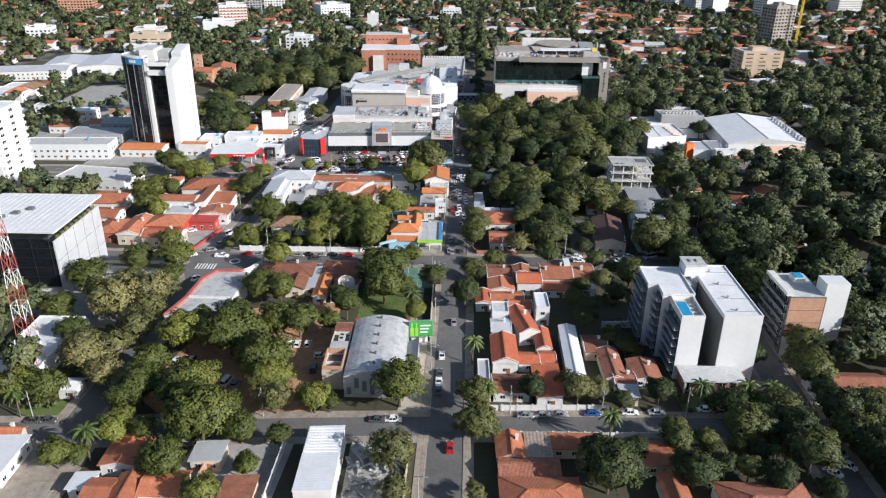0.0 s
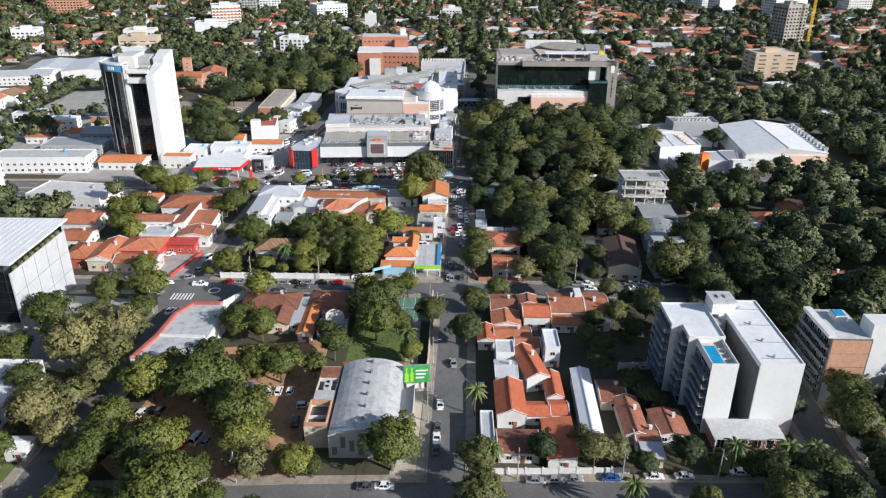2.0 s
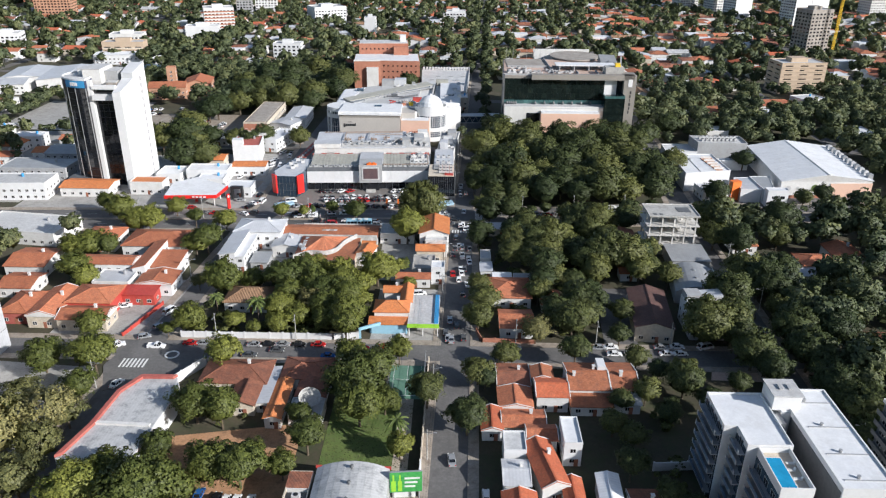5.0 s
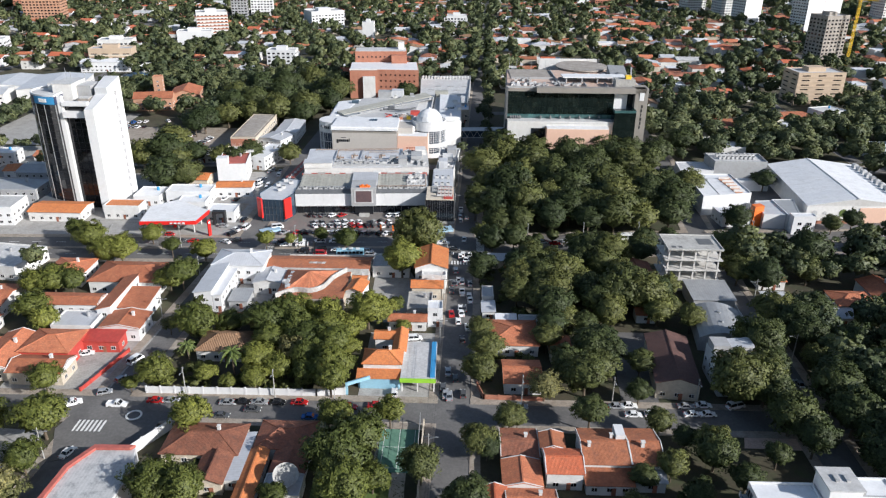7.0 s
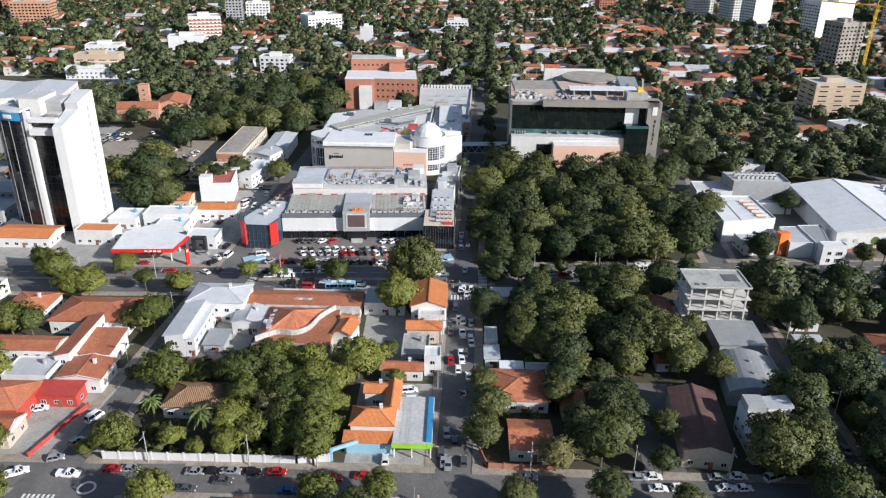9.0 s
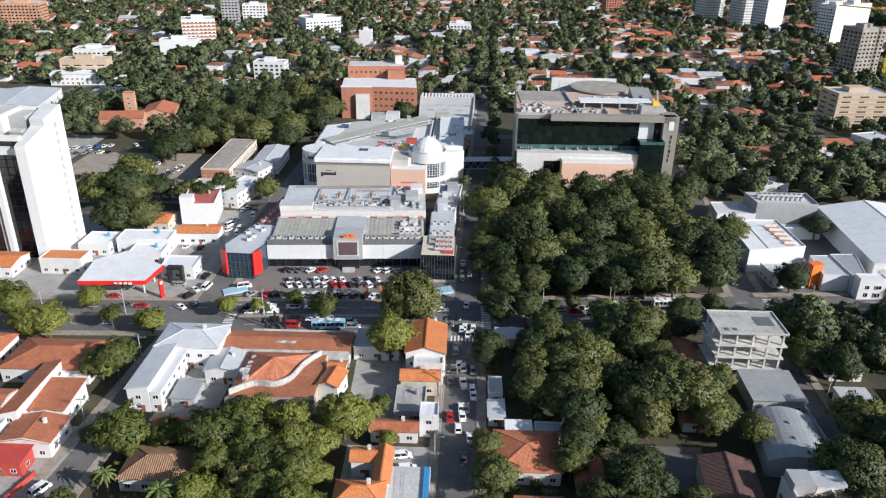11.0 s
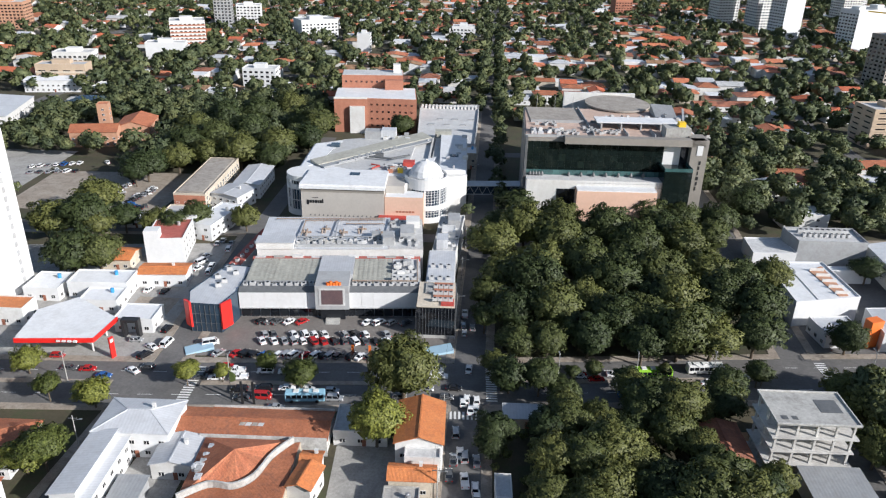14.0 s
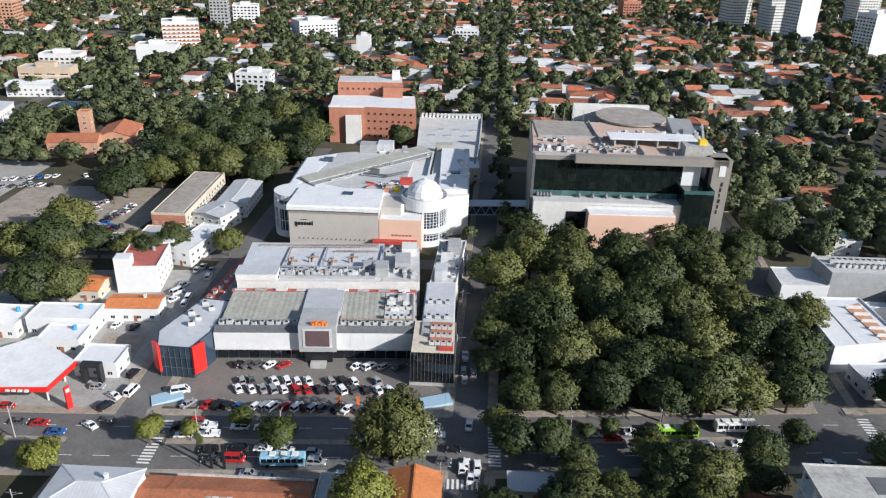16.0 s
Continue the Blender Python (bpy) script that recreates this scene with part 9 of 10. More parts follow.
# trees between the distant houses and the woods
Q, W = [], []
random.seed(31)
for fy in range(372, 1460, 9):
    step = 9 if fy < 640 else 12
    for fx in range(-740, 780, step):
        x, y = fx + random.uniform(-4, 4), fy + random.uniform(-4, 4)
        if abs(x - 8) > min(y * 0.62 + 30, 720):
            continue
        if not free(x, y, 3) or on_street(x, y, 1.5 if y < 500 else -1.6):
            continue
        if -88 < x < 112 and y < 490:
            continue
        woods = (-225 < x < -128 and 470 < y < 640) or (-285 < x < -85 and 535 < y < 680) or (x > 112 and y < 600)
        if y < 480 and x < -90 and random.random() < 0.55:
            continue
        p = 0.98 if woods else 0.9 if y < 640 else 0.35 + 0.9 * (noise.noise(Vector((x * 0.02, y * 0.014, 7.7))) * 0.7 + 0.5)
        if any(abs(x - a) < 9 and abs(y - b) < 8 for a, b, _ in taken) and (not woods or x > 0):
            p = 0.18
        if -200 < x < -122 and 484 < y < 530:
            p = 0.05
        if random.random() < p:
            (W if woods else Q).append(far_tree(x, y, random.uniform(4.0, 7.2) if woods else random.uniform(2.8, 5.6) if y < 640 else random.uniform(3.0, 8.0), MIDDLE if woods else PROTO if y < 640 else TINY if y < 860 else MICRO))
Q += [far_tree(x, y, r, PROTO if y < 640 else TINY) for x, y, r in LANE]
joined_quads("woods", W, hazy_leaves, "dense wood of dark green crowns", "woods")
joined_quads("distant_trees", Q, hazy_leaves, "street and garden trees of the far city", "trees")

# wooded gardens east of the right street and west of the left street
E1 = []
random.seed(41)
# east rows up to y 150 reach out of view, added to shade the street
for fy in range(70, 380, 8):
    for fx in list(range(104, 300 if fy > 150 else 190, 8)) + list(range(-300, -104, 10)):
        x, y = fx + random.uniform(-3.5, 3.5), fy + random.uniform(-3.5, 3.5)
        if abs(y - along(CROSS_A, x)) < 7 or abs(y - along(CROSS_B, x)) < 7 or abs(y - along(AVENUE, x)) < 14:
            continue
        if (x < 0 and y < 150) or abs(x) > 0.62 * y + (40 if y > 150 else 90):
            continue
        blocks = ((96, 190, 118, 212), (97, 166, 129, 180), (104, 307, 120, 340), (124, 308, 154, 332), (114, 294, 126, 306), (132, 284, 146, 295), (124, 253, 142, 268),
                  (-166, 215, -100, 258), (-128, 168, -108, 204), (-142, 260, -92, 336), (-190, 322, -148, 350), (-228, 315, -198, 348), (-158, 282, -136, 318), (-194, 298, -174, 316))
        if any(a < x < c and b < y < d for a, b, c, d in blocks) or (-205 < x < -100 and y > 328):
            continue
        if random.random() < (0.95 if x > 0 else 0.72):
            r = random.uniform(3.8, 7.0)
            if not built_on(x, y, -1.5):
                E1.append((x, y, r))
near = sorted(E1, key=lambda v: abs(v[0] - 96) if v[0] > 0 else abs(v[0] + 100))[:24]
for x, y, r in near:
    tree(x, y, r)
SHRUBS = []
random.seed(43)
for x0, y0, x1, y1, n in ((-78, 263.5, -30, 275, 60), (-78, 275, -72, 300, 14), (-55, 275, -28, 299, 50), (10, 265, 44, 300, 40), (42, 165, 58, 235, 18), (-58, 222, -34, 240, 22), (62, 162, 98, 168, 20), (-108, 160, -98, 200, 22), (10, 305, 50, 345, 50)):
    for _ in range(n):
        SHRUBS.append((random.uniform(x0, x1), random.uniform(y0, y1), random.uniform(0.9, 2.2)))
joined_quads("shrubs", [(q * (1, 1, 0.85), n) for q, n in (far_tree(x, y, r, PROTO, -0.3) for x, y, r in SHRUBS if not built_on(x, y, -0.8))], leaves, "garden shrubs and hedges between the houses", "shrubs")
joined_quads("garden_woods", [far_tree(x, y, r, MIDDLE, 7.0) for x, y, r in E1 if (x, y, r) not in near], hazy_leaves, "closed canopy of garden and street trees, some unseen for shade", "woods")

# ---------------------------------------------------------------- vehicles


def car_meshes(kind, colour):
    key = (kind, colour)
    if key in CACHE:
        return CACHE[key]
    L, W, H, hood = {"hatch": (3.9, 1.7, 1.48, 0.24), "sedan": (4.5, 1.78, 1.45, 0.25), "suv": (4.6, 1.88, 1.72, 0.22), "pickup": (5.2, 1.9, 1.78, 0.24), "van": (5.0, 1.95, 2.1, 0.1)}[kind]
    w, waist = W / 2, H * 0.58
    x0, x1 = -L / 2, L / 2
    bm = B()
    # lower body with sloping nose and tail
    prof = [(x0, 0.32), (x0 + 0.06, waist * 0.9), (x0 + 0.3, waist), (x1 - L * hood, waist), (x1 - 0.25, waist * 0.86), (x1, waist * 0.6), (x1 - 0.02, 0.3)]
    n = len(prof)
    pts = [(x, -w, z) for x, z in prof] + [(x, w, z) for x, z in prof]
    faces(bm, pts, [tuple(range(n)), tuple(range(2 * n - 1, n - 1, -1))] + [(i, (i + 1) % n, n + (i + 1) % n, n + i) for i in range(n)])
    bmesh.ops.bevel(bm, geom=[e for e in bm.edges if abs(e.verts[0].co.y - e.verts[1].co.y) < 0.01 and e.verts[0].co.z > 0.4 and e.verts[1].co.z > 0.4], offset=0.1, segments=1, affect="EDGES")
    back = {"hatch": x0 + 0.2, "sedan": x0 + L * 0.2, "suv": x0 + 0.12, "pickup": x0 + L * 0.42, "van": x0 + 0.08}[kind]
    front = x1 - L * hood
    ti = w * 0.78
    rb, rf = back + (0.25 if kind != "sedan" else 0.55), front - 0.62
    # roof panel and pillars
    box(bm, rb, -ti, H - 0.07, rf, ti, H)
    for x_lo, x_hi in ((back, rb), (front, rf), ((back + front) / 2, (rb + rf) / 2)):
        for s in (-1, 1):
            beam(bm, (x_lo, s * w * 0.95, waist - 0.02), (x_hi, s * ti * 0.97, H - 0.04), 0.1)
    if kind == "pickup":
        box(bm, x0 + 0.1, -w + 0.02, waist, back - 0.05, -w + 0.12, waist + 0.18)
        box(bm, x0 + 0.1, w - 0.12, waist, back - 0.05, w - 0.02, waist + 0.18)
        box(bm, x0 + 0.05, -w + 0.02, waist, x0 + 0.15, w - 0.02, waist + 0.18)
    body = done("body", bm, CAR_PAINT[colour])
    bm = B()
    lo = [(back + 0.02, -w * 0.93), (front - 0.02, -w * 0.93), (front - 0.02, w * 0.93), (back + 0.02, w * 0.93)]
    hi = [(rb + 0.02, -ti * 0.96), (rf - 0.02, -ti * 0.96), (rf - 0.02, ti * 0.96), (rb + 0.02, ti * 0.96)]
    faces(bm, [(*p, waist - 0.03) for p in lo] + [(*p, H - 0.065) for p in hi], [(3, 2, 1, 0), (4, 5, 6, 7), (0, 1, 5, 4), (1, 2, 6, 5), (2, 3, 7, 6), (3, 0, 4, 7)])
    glass = done("window_glass", bm, glass_dark)
    bm = B()
    cyl(bm, 0, 0, -0.11, 0.11, 0.32, 12)
    cyl(bm, 0, 0, -0.13, 0.13, 0.16, 8, mi=1)
    bmesh.ops.rotate(bm, verts=bm.verts, cent=(0, 0, 0), matrix=Matrix.Rotation(math.pi / 2, 3, "X"))
    wheel = done("wheel", bm, [rubber, steel])
    bm = B()
    for s in (-1, 1):
        box(bm, x1 - 0.2, s * w * 0.72 - 0.18, waist * 0.68, x1 - 0.03, s * w * 0.72 + 0.18, waist * 0.82)
    lamp = done("headlight", bm, lamp_clear)
    bm = B()
    for s in (-1, 1):
        box(bm, x0 - 0.02, s * w * 0.78 - 0.13, waist * 0.7, x0 + 0.12, s * w * 0.78 + 0.13, waist * 0.95)
    tail = done("tail_light", bm, lamp_red)
    CACHE[key] = (body, glass, wheel, lamp, tail, L, w)
    return CACHE[key]


COLOUR_WORD = {"white": "white", "silver": "silver", "grey": "dark grey", "black": "black", "red": "red", "blue": "blue"}
KIND_WORD = {"hatch": "small hatchback", "sedan": "sedan", "suv": "off-road car", "pickup": "pickup truck", "van": "delivery van"}


def car(x, y, heading, colour=None, kind=None, where="parked on the asphalt", z=0.04):
    colour = colour or random.choice(("white",) * 16 + ("silver",) * 12 + ("grey",) * 8 + ("black",) * 6 + ("red",) * 2 + ("blue",))
    kind = kind or random.choice(("hatch", "hatch", "sedan", "sedan", "suv", "suv", "pickup"))
    body, glass, wheel, lamp, tail, L, w = car_meshes(kind, colour)
    t = thing("car" if kind != "van" else "van", pose(x, y, z, 0, 0, heading), COLOUR_WORD[colour] + " " + KIND_WORD[kind] + " " + where, "car", "cars")
    b = put("body", body, t)
    put("window_glass", glass, b)
    put("headlight", lamp, b)
    put("tail_light", tail, b)
    for sx in (-0.31, 0.30):
        for sy in (-1, 1):
            put("wheel", wheel, t, pose(sx * L, sy * (w - 0.1), 0.32))


random.seed(90)
# mall car park: rows of slanted cars along straight lines (offset, slope, heading, colours, places)
TONE = {"w": "white", "s": "silver", "g": "grey", "k": "black", "r": "red"}
for base, slope, ang, tones, places in (
    (393.68, 0.047, 50, "kggwrwwsg", (-59.8, -57.2, -54.7, -51.0, -47.1, -26.5, -23.0, -19.0, -14.7)),
    (386.95, 0.066, 122, "sgwwwwskws", (-56.8, -54.2, -48.1, -44.7, -42.0, -38.8, -32.8, -29.5, -26.5, -20.0)),
    (382.71, 0.057, 122, "wwsswrrkgwgkww", (-56.8, -53.3, -50.2, -47.6, -44.7, -41.5, -38.5, -35.3, -32.3, -29.1, -26.0, -22.9, -19.4, -16.3)),
    (373.19, 0.018, 58, "srkkwswrwksgkwgwrskw", (-67.6, -62.3, -59.6, -57.4, -49.7, -47.5, -45.5, -42.1, -39.1, -36.9, -34.9, -32.8, -28.6, -26.1, -23.4, -19.7, -17.5, -15.2, -12.7, -10.4)),
):
    for x, c in zip(places, tones):
        car(x, base + slope * x, ang + random.uniform(-4, 4), TONE[c], random.choice(("hatch", "sedan", "sedan", "suv")), "in the mall car park", 0.09)
car(4.3, 322.8, 95, "white", "pickup")
car(6.7, 320.7, 90, "white", "hatch")
car(3.7, 352.5, 92, "white", "hatch")
car(7.3, 353.6, 92, "white", "hatch")
car(2.0, 339.8, 92, "silver", "suv")
car(4.3, 331.0, 92, "silver", "suv")
car(0.7, 324.4, 92, "grey", "sedan")
car(1.5, 329.6, 92, "grey", "sedan")
car(5.0, 311.5, 92, "grey", "sedan")
car(0.8, 307.9, 95, "red", "sedan")
car(-84.9, 363.8, 170, "grey", "hatch")
car(-63.5, 365.2, 190, "red", "sedan")
car(-53.8, 371.3, 150, "blue", "suv")
car(-88.1, 374.1, 150, "white", "sedan")
car(-4.1, 367.4, 0, "white", "suv")
car(12.4, 368.1, 0, "white", "suv")
car(-3.1, 364.2, 0, "white", "pickup")
car(-16.8, 363.6, 0, "white", "hatch")
car(-16.1, 367.2, 0, "black", "sedan")
car(1.2, 358.8, 0, "black", "sedan")
car(-6.2, 358.2, 0, "silver", "hatch")
car(-31.6, 355.5, 0, "silver", "hatch")
car(-23.4, 348.2, 0, "silver", "hatch")
car(-43.9, 356.0, 0, "white", "sedan")
car(-38.5, 356.0, 0, "white", "sedan")
car(-13.3, 354.1, 0, "grey", "hatch")
car(-0.7, 354.6, 0, "grey", "hatch")
car(-49.5, 351.8, 0, "red", "van")
car(-44.9, 347.4, 0, "silver", "sedan")
car(-40.1, 346.2, 0, "silver", "sedan")
car(-30.3, 352.2, 0, "silver", "suv")
car(5.3, 368.3, 85, "white", "sedan")
car(5.8, 349.3, 85, "white", "sedan")
car(4.7, 354.0, 85, "white", "hatch")
car(7.1, 350.3, 85, "white", "hatch")
car(4.0, 400.0, 90, "white", "pickup")
car(3.6, 392.7, 90, "silver", "hatch")
car(3.9, 388.0, 90, "silver", "hatch")
car(6.4, 391.5, 90, "silver", "hatch")
car(36.6, 367.0, 0, "white", "hatch")
car(63.8, 364.8, 0, "white", "hatch")
car(83.3, 369.0, 0, "white", "hatch")
car(91.7, 359.9, 0, "white", "hatch")
car(36.5, 367.6, 0, "red", "sedan")
car(48.1, 364.1, 0, "silver", "sedan")
car(46.5, 368.3, 0, "white", "sedan")
car(72.4, 365.8, 0, "white", "sedan")
car(20.0, 160.7, 0, "silver", "sedan")
car(24.4, 161.0, 0, "silver", "sedan")
car(28.9, 161.4, 0, "silver", "sedan")
car(37.5, 161.9, 0, "blue", "sedan")
car(47.6, 162.6, 0, "white", "sedan")
car(54.6, 162.8, 0, "white", "sedan")
car(67.9, 164.4, 0, "white", "sedan")
car(73.3, 165.1, 0, "white", "hatch")
car(-18.3, 157.8, 0, "grey", "sedan")
car(-105.7, 155.2, 0, "grey", "sedan")
car(-102.1, 155.3, 0, "grey", "sedan")
car(-14.3, 158.1, 0, "white", "sedan")
car(-2.2, 188.9, 92, "white", "sedan")
car(-2.8, 174.6, 92, "white", "pickup")
car(-2.7, 179.4, 92, "grey", "sedan")
car(-2.9, 171.1, 92, "grey", "sedan")
car(0.3, 147.4, 92, "red", "sedan")
car(94.9, 151.5, 130, "silver", "sedan")
car(95.3, 147.9, 130, "silver", "sedan")
car(95.2, 143.4, 130, "white", "sedan")
car(90.6, 140.7, 130, "white", "sedan")
car(90.5, 151.0, 130, "grey", "sedan")
car(90.0, 146.7, 130, "grey", "sedan")
car(-77.0, 258.1, 0, "red", "sedan")
car(-38.9, 258.6, 0, "red", "sedan")
car(-73.1, 258.3, 0, "silver", "sedan")
car(-57.8, 257.9, 0, "silver", "sedan")
car(-49.4, 258.4, 0, "silver", "sedan")
car(-54.0, 258.2, 0, "black", "sedan")
car(-44.8, 258.4, 0, "black", "sedan")
car(-57.9, 252.3, 0, "grey", "sedan")
car(-50.5, 255.2, 0, "grey", "sedan")
car(-35.0, 252.5, 0, "blue", "sedan")
car(48.4, 260.3, 0, "white", "sedan")
car(68.3, 261.1, 0, "white", "sedan")
car(48.8, 256.4, 0, "white", "sedan")
car(45.0, 259.8, 0, "silver", "sedan")
car(63.5, 260.5, 0, "silver", "sedan")
car(19.4, 258.8, 0, "silver", "sedan")
car(76.8, 261.0, 20, "white", "van")
car(-14.2, 263.9, 92, "white", "hatch")
car(3.0, 303.2, 92, "white", "hatch")
car(0.2, 274.4, 92, "silver", "sedan")
car(-0.3, 263.9, 92, "silver", "sedan")
car(2.3, 271.2, 92, "grey", "hatch")
car(4.4, 264.0, 92, "grey", "hatch")
car(-1.1, 266.9, 92, "grey", "hatch")
car(-8.8, 287.6, 10, "white", "suv")
car(-10.2, 292.2, 10, "white", "suv")
car(98.2, 271.9, 100, "silver", "sedan")
car(95.8, 259.9, 100, "silver", "sedan")
car(-98.5, 256.1, 30, "white", "pickup")
car(-90.1, 267.5, 60, "silver", "hatch")
car(-105.8, 280.0, 20, "white", "sedan")
car(-105.8, 283.0, 15, "white", "hatch")
car(9.0, 197.2, 90, "white", "hatch")
car(-25.6, 257.1, 0, "red", "sedan")
car(-18.6, 258.0, 0, "red", "sedan")
car(-27.3, 256.7, 0, "grey", "sedan")
car(-90.2, 236.8, 70, "white", "sedan")
car(-86.5, 256.0, 0, "white", "pickup")
car(-92.1, 261.3, 20, "silver", "hatch")
car(3.8, 311.6, 92, "white", "sedan")
car(7.0, 317.6, 92, "white", "sedan")
car(3.2, 332.2, 92, "white", "sedan")
car(1.8, 330.0, 92, "silver", "sedan")
car(0.7, 262.9, 92, "silver", "sedan")
car(4.3, 292.1, 92, "grey", "hatch")
car(-176.3, 541.6, 130, "white", "sedan")
car(-195.2, 528.1, 130, "white", "sedan")
car(-151.3, 500.1, 25, "silver", "hatch")
car(-142.2, 493.7, 25, "silver", "hatch")
car(-141.6, 483.3, 25, "silver", "hatch")
car(-134.2, 477.4, 25, "silver", "hatch")
car(-138.5, 470.6, 25, "silver", "hatch")
car(-141.8, 486.7, 25, "blue", "sedan")
car(-138.0, 483.6, 25, "blue", "sedan")
car(-137.6, 473.9, 25, "blue", "sedan")
car(-154.1, 503.6, 25, "red", "sedan")
car(-142.4, 497.3, 25, "white", "sedan")
car(-139.6, 506.5, 25, "white", "sedan")
car(-87.5, 428.7, 95, "white", "suv")
car(-85.8, 443.7, 95, "white", "suv")
car(-87.1, 424.2, 95, "white", "suv")
car(-91.6, 448.5, 95, "silver", "sedan")
car(-86.3, 449.0, 95, "silver", "sedan")
car(-90.3, 451.3, 95, "silver", "sedan")
car(-106.3, 361.9, 4, "grey", "sedan")
car(-101.0, 361.7, 4, "red", "sedan")
car(-95.3, 358.7, 4, "blue", "sedan")
car(-88.5, 361.7, 150, "white", "sedan")
car(-88.1, 369.5, 60, "black", "suv")
car(-84.2, 376.2, 80, "white", "van")
car(-87.2, 384.3, 80, "black", "suv")
car(-112.6, 367.7, 4, "red", "hatch")
car(-59.8, 363.5, 184, "white", "pickup")
car(-58.2, 360.4, 184, "white", "pickup")
car(-51.7, 363.7, 184, "white", "suv")
car(-45.8, 363.8, 184, "white", "suv")
car(-66.2, 362.7, 184, "black", "suv")
car(-56.5, 354.5, 184, "black", "suv")
car(-50.1, 355.5, 184, "black", "suv")
car(-68.8, 359.9, 184, "grey", "sedan")
car(-54.9, 351.2, 184, "grey", "sedan")
car(-64.4, 359.7, 184, "white", "sedan")
car(-71.5, 377.2, 20, "white", "van")
car(-93.9, 377.5, 0, "silver", "hatch")
car(-102.7, 409.1, 75, "white", "sedan")
car(-97.0, 408.5, 80, "black", "sedan")
car(-92.3, 431.6, 60, "white", "van")
car(-92.2, 437.0, 60, "white", "sedan")
car(-91.8, 426.5, 60, "white", "sedan")
car(-90.0, 276.9, 65, "white", "van")
car(1.3, 208.7, 96, "silver", "sedan")
car(64.3, 257.1, 5, "white", "sedan")
car(68.3, 257.2, 5, "white", "sedan")
car(53.7, 256.8, 5, "white", "hatch")
car(6.0, 299.5, 95, "white", "sedan")
car(4.0, 308.3, 95, "white", "sedan")
car(7.1, 329.6, 95, "silver", "sedan")
car(41.0, 365.7, 184, "red", "sedan")
car(48.2, 358.6, 184, "blue", "van")
# dirt lot under the trees
for x, y, a, c, k in ((-78.9, 183.6, 75, "white", "hatch"), (-76.6, 184.0, 78, "black", "sedan"), (-74.6, 184.5, 78, "grey", "hatch"),
                      (-71.4, 175.8, 70, "silver", "hatch"), (-69.1, 176.2, 72, "black", "sedan"), (-66.8, 177.4, 74, "red", "sedan"),
                      (-64.6, 171.3, 76, "red", "hatch"), (-61.6, 173.4, 76, "white", "van"), (-58.9, 172.7, 76, "silver", "hatch"),
                      (-54.5, 195.5, 88, "blue", "sedan"), (-50.3, 194.2, 88, "black", "sedan"), (-48.1, 193.8, 88, "white", "hatch"),
                      (-45.8, 193.9, 88, "white", "hatch"), (-42.7, 194.0, 88, "white", "hatch"), (-38.0, 187.6, 10, "white", "hatch"),
                      (-38.8, 180.8, 95, "grey", "suv")):
    car(x, y, a, c, k, "on the red dirt under trees", 0.07)
# rows in the rear car parks
for xa, ya, xb, yb, n, turn in (
    (-157.1, 491.7, -151.8, 513.2, 8, 25),
    (-145.4, 481.6, -138.6, 503.8, 8, 25),
    (-142.0, 473.5, -134.2, 484.4, 6, 20),
    (-209.0, 532.0, -189.0, 539.1, 7, 5),
    (-205.1, 523.2, -185.2, 527.0, 6, 5),
):
    for k in range(n):
        car(xa + (xb - xa) * k / (n - 1), ya + (yb - ya) * k / (n - 1), 90 + math.degrees(math.atan2(yb - ya, xb - xa)) - 20, where="in a rear car park", z=0.07)


def bus(x, y, heading, colour, word):
    t = thing("bus", pose(x, y, 0.04, 0, 0, heading), word + " city bus on the avenue", "bus")
    bm = B()
    box(bm, -5.2, -1.25, 0.45, 5.2, 1.25, 3.0)
    bmesh.ops.bevel(bm, geom=list(bm.edges), offset=0.15, segments=2, affect="EDGES")
    part("body", bm, colour, t)
    for k in range(7):
        for s in (-1, 1):
            bm = B()
            box(bm, -4.8 + k * 1.4, s * 1.26 - 0.02, 1.5, -3.6 + k * 1.4, s * 1.26 + 0.02, 2.5)
            part("window", bm, glass_dark, t)
    bm = B()
    box(bm, 5.18, -1.1, 1.3, 5.24, 1.1, 2.7)
    part("windscreen", bm, glass_dark, t)
    for k in range(3):
        bm = B()
        box(bm, -3.6 + k * 2.6, -0.7, 3.0, -2.2 + k * 2.6, 0.7, 3.25)
        part("roof_hatch", bm, white_paint, t)
    for sx in (-3.2, 3.4):
        for sy in (-1.15, 1.15):
            bm = B()
            cyl(bm, 0, 0, -0.14, 0.14, 0.48, 14)
            bmesh.ops.rotate(bm, verts=bm.verts, cent=(0, 0, 0), matrix=Matrix.Rotation(math.pi / 2, 3, "X"))
            bmesh.ops.translate(bm, verts=bm.verts, vec=(sx, sy, 0.48))
            part("wheel", bm, rubber, t)


bus(-38, 351.5, 184, sky_paint, "light blue and white")
bus(57.4, 368.3, 4, green_paint, "lime green and white")
bus(72.8, 371.6, 4, white_paint, "white and orange")


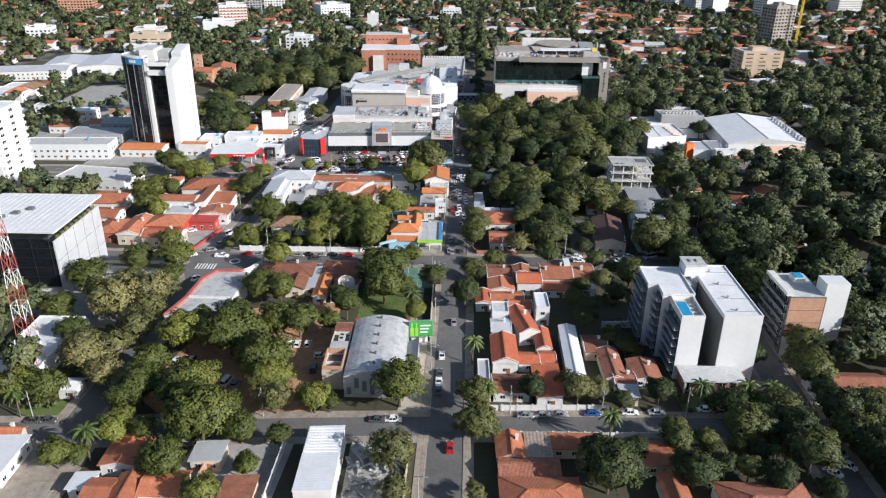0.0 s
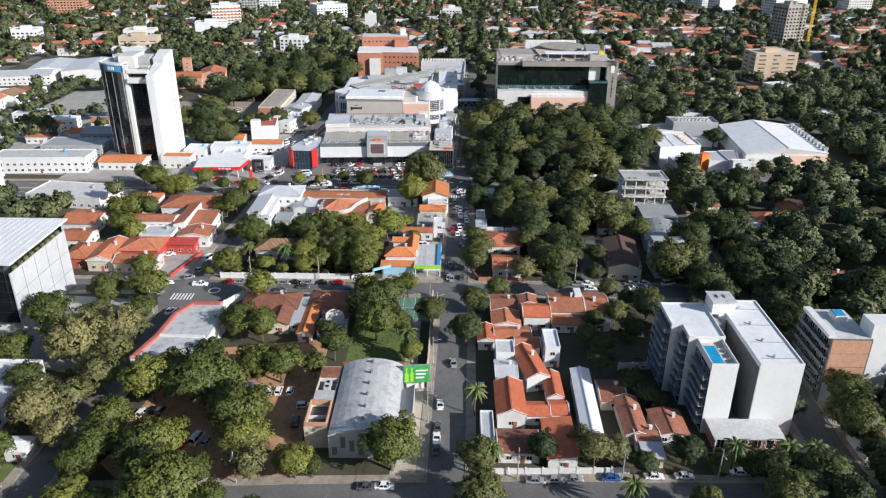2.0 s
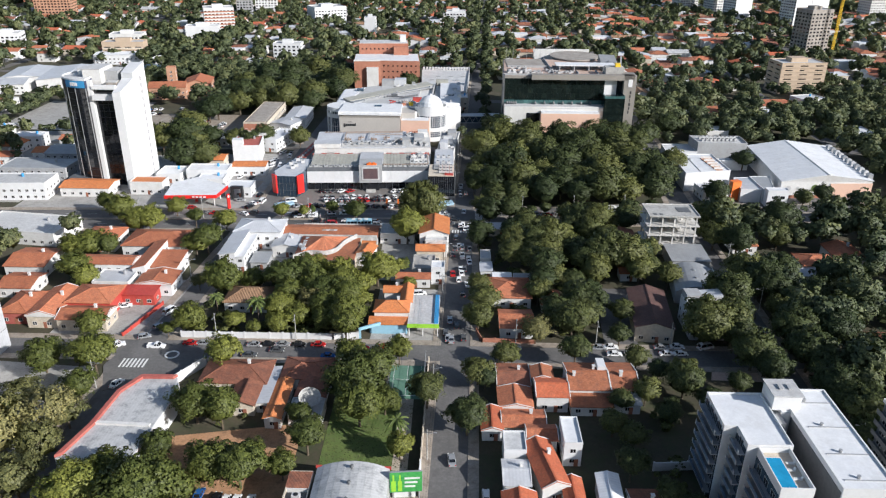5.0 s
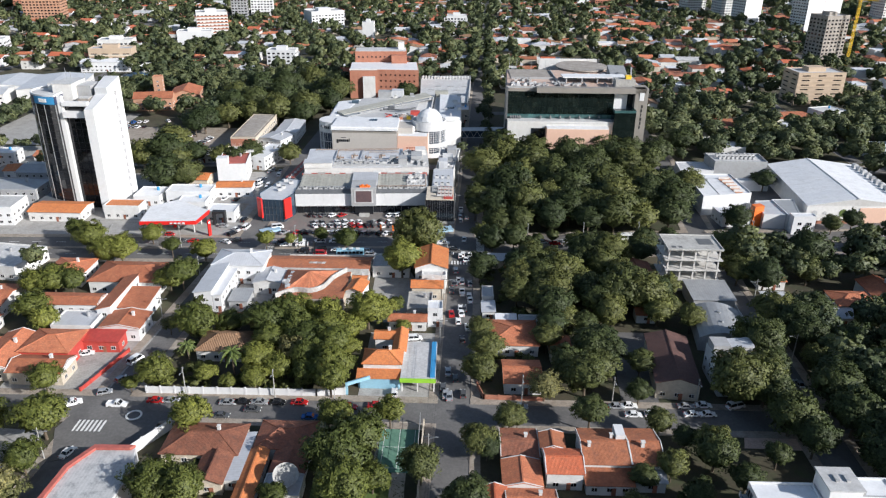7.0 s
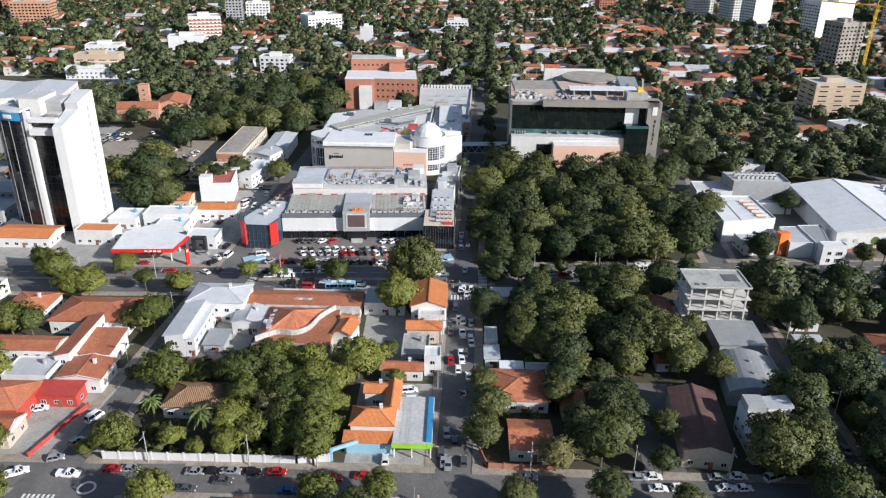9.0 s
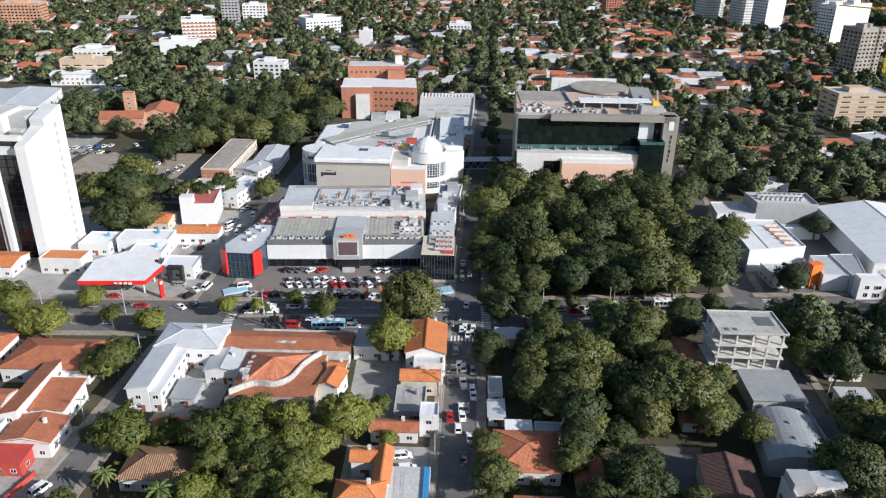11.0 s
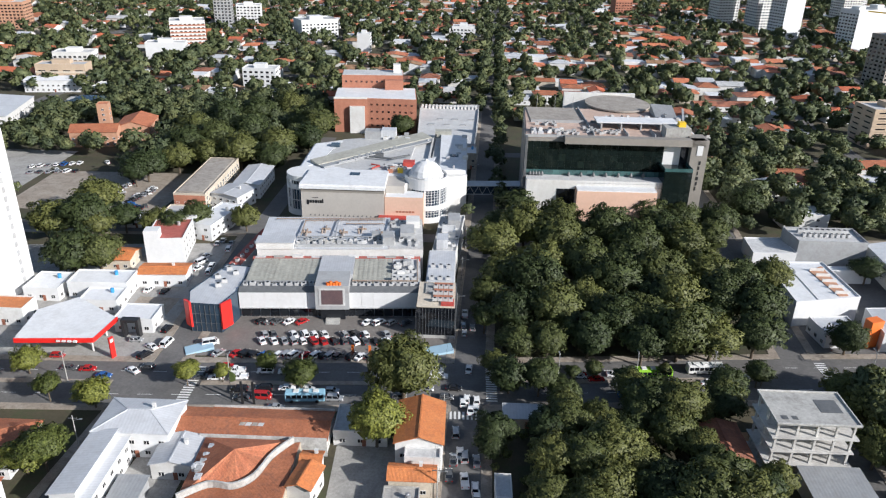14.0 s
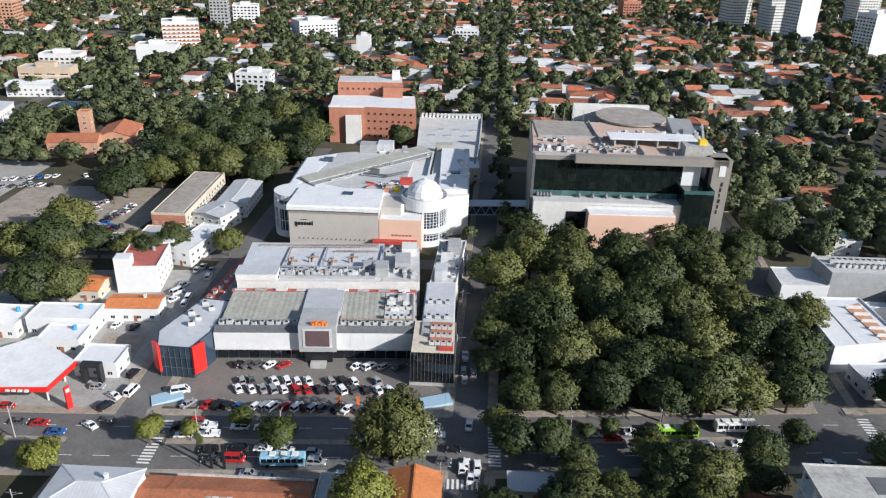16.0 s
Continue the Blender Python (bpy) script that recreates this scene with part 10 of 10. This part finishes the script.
def utility_pole(x, y, h=9.0, arm=0):
    key = ("pole", round(h))
    if key not in CACHE:
        bm = B()
        cyl(bm, 0, 0, 0, h, 0.16, 8, 0.1)
        a = done("shaft", bm, concrete)
        bm = B()
        box(bm, -1.1, -0.06, h - 0.9, 1.1, 0.06, h - 0.75)
        for i in (-1, -0.4, 0.4, 1):
            cyl(bm, i, 0, h - 0.75, h - 0.5, 0.06, 6)
        b = done("crossarm", bm, dark_wall)
        bm = B()
        beam(bm, (0, 0, h - 1.5), (1.8, 0, h - 0.9), 0.08)
        box(bm, 1.6, -0.12, h - 0.98, 2.3, 0.12, h - 0.84)
        CACHE[key] = (a, b, done("lamp_arm", bm, steel))
    t = thing("utility_pole", pose(x, y, 0.1, 0, 0, arm), "grey concrete utility pole with a street lamp", "pole", "street poles")
    for nm, me in zip(("shaft", "crossarm", "lamp_arm"), CACHE[key]):
        put(nm, me, t)


POLES = []
for y in range(128, 560, 27):
    if all(abs(y - c) > 9 for c in (156, 256, 362, 474)):
        POLES.append((along(MAIN, y) - 5.3, y))
for p in POLES:
    utility_pole(*p)
for x in (-66, -48, 16, 40, 62, 82, -106):
    utility_pole(x, along(CROSS_A, x) + 4.6, 9, -90)
for x in (-70, -46, -30, 20, 44, 66):
    utility_pole(x, along(CROSS_B, x) + 5.2, 9, -90)
for x in (-130, -104, -60, -40, -20, 30, 52, 74, 120):
    utility_pole(x, along(AVENUE, x), 9.5, 90)
for y in (180, 210, 235, 300, 330):
    utility_pole(along(LEFT, y) - 4.8, y)
for y in (180, 215, 285, 320):
    utility_pole(along(RIGHT, y) + 5.4, y, 9, 180)
# overhead lines along the main street
t = thing("overhead_line", Matrix.Identity(4), "thin black power cables strung between the poles", "cable")
for (xa, ya), (xb, yb) in zip(POLES, POLES[1:]):
    bm = B()
    for o in (-1, 0.4, 1):
        pts = [(xa + o + (xb - xa) * k / 6, ya + (yb - ya) * k / 6, 8.55 - 0.7 * (1 - (k / 3 - 1) ** 2)) for k in range(7)]
        for p, q in zip(pts, pts[1:]):
            beam(bm, p, q, 0.035)
    part("cable", bm, black_metal, t)

# advertising: feather flags in the mall car park, a green flag on the median
for k, (x, m, w) in enumerate(((-24, orange_paint, "orange"), (-19, pink_red, "red"), (-14.5, pink_red, "red"), (-10, pink_red, "red"), (-29, orange_paint, "orange"))):
    t = thing("feather_flag", pose(x, 373.8, 0.07), w + " advertising flag on a thin pole", "flag", "flags")
    bm = B()
    cyl(bm, 0, 0, 0, 3.8, 0.04, 6)
    part("pole", bm, steel, t)
    bm = B()
    box(bm, 0.04, -0.02, 0.9, 0.8, 0.02, 3.7)
    part("cloth", bm, m, t)
t = thing("flagpole", pose(-57, 349.5, 0.1), "tall pole with a green banner", "flag")
bm = B()
cyl(bm, 0, 0, 0, 10, 0.08, 8)
part("pole", bm, black_metal, t)
bm = B()
faces(bm, [(0.1, 0, 6.2), (1.5, 0.25, 6.6), (1.7, 0.05, 8.4), (1.0, -0.2, 9.6), (0.1, 0, 9.8)], [(0, 1, 2, 3, 4)])
bmesh.ops.solidify(bm, geom=list(bm.faces), thickness=0.03)
part("banner", bm, lawn_mat, t)
for x in (-54, -51):
    t = thing("sign_post", pose(x, 349, 0.1), "slim black sign post", "sign")
    bm = B()
    box(bm, -0.3, -0.15, 0, 0.3, 0.15, 7)
    part("body", bm, black_metal, t)
t = thing("display_stand", pose(-74, 374.5, 0.07, 0, 0, 25), "pale blue car display ramp", "display stand")
bm = B()
prism(bm, rect(-4, -2.2, 4, 2.2), 0, 0.4, 0, [0.3, 1.0, 1.0, 0.3])
part("ramp", bm, ramp_blue, t)
t = thing("display_stand", pose(-3.5, 378, 0.07, 0, 0, 15), "blue car display ramp", "display stand")
bm = B()
prism(bm, rect(-4, -2.2, 4, 2.2), 0, 0.4, 0, [0.3, 1.0, 1.0, 0.3])
part("ramp", bm, ramp_blue, t)
# low hedge and trees of the median
for x in (-62, 34, 60):
    tree(x, along(AVENUE, x) + 0.1, 1.9 + 0.3 * (x % 3))
# lawns between the near things: tufts as one stuff
C = np.stack([rng.uniform(-30, -9, 1500), rng.uniform(200, 232, 1500), np.full(1500, 0.12)], 1)
tagged(new("grass", quads_mesh("grass", leaf_quads(C, np.tile((0.0, -0.7, 0.8), (1500, 1)), 0.16), leaves)), "tufts of garden grass on the lawn", "grass", kind="stuff")
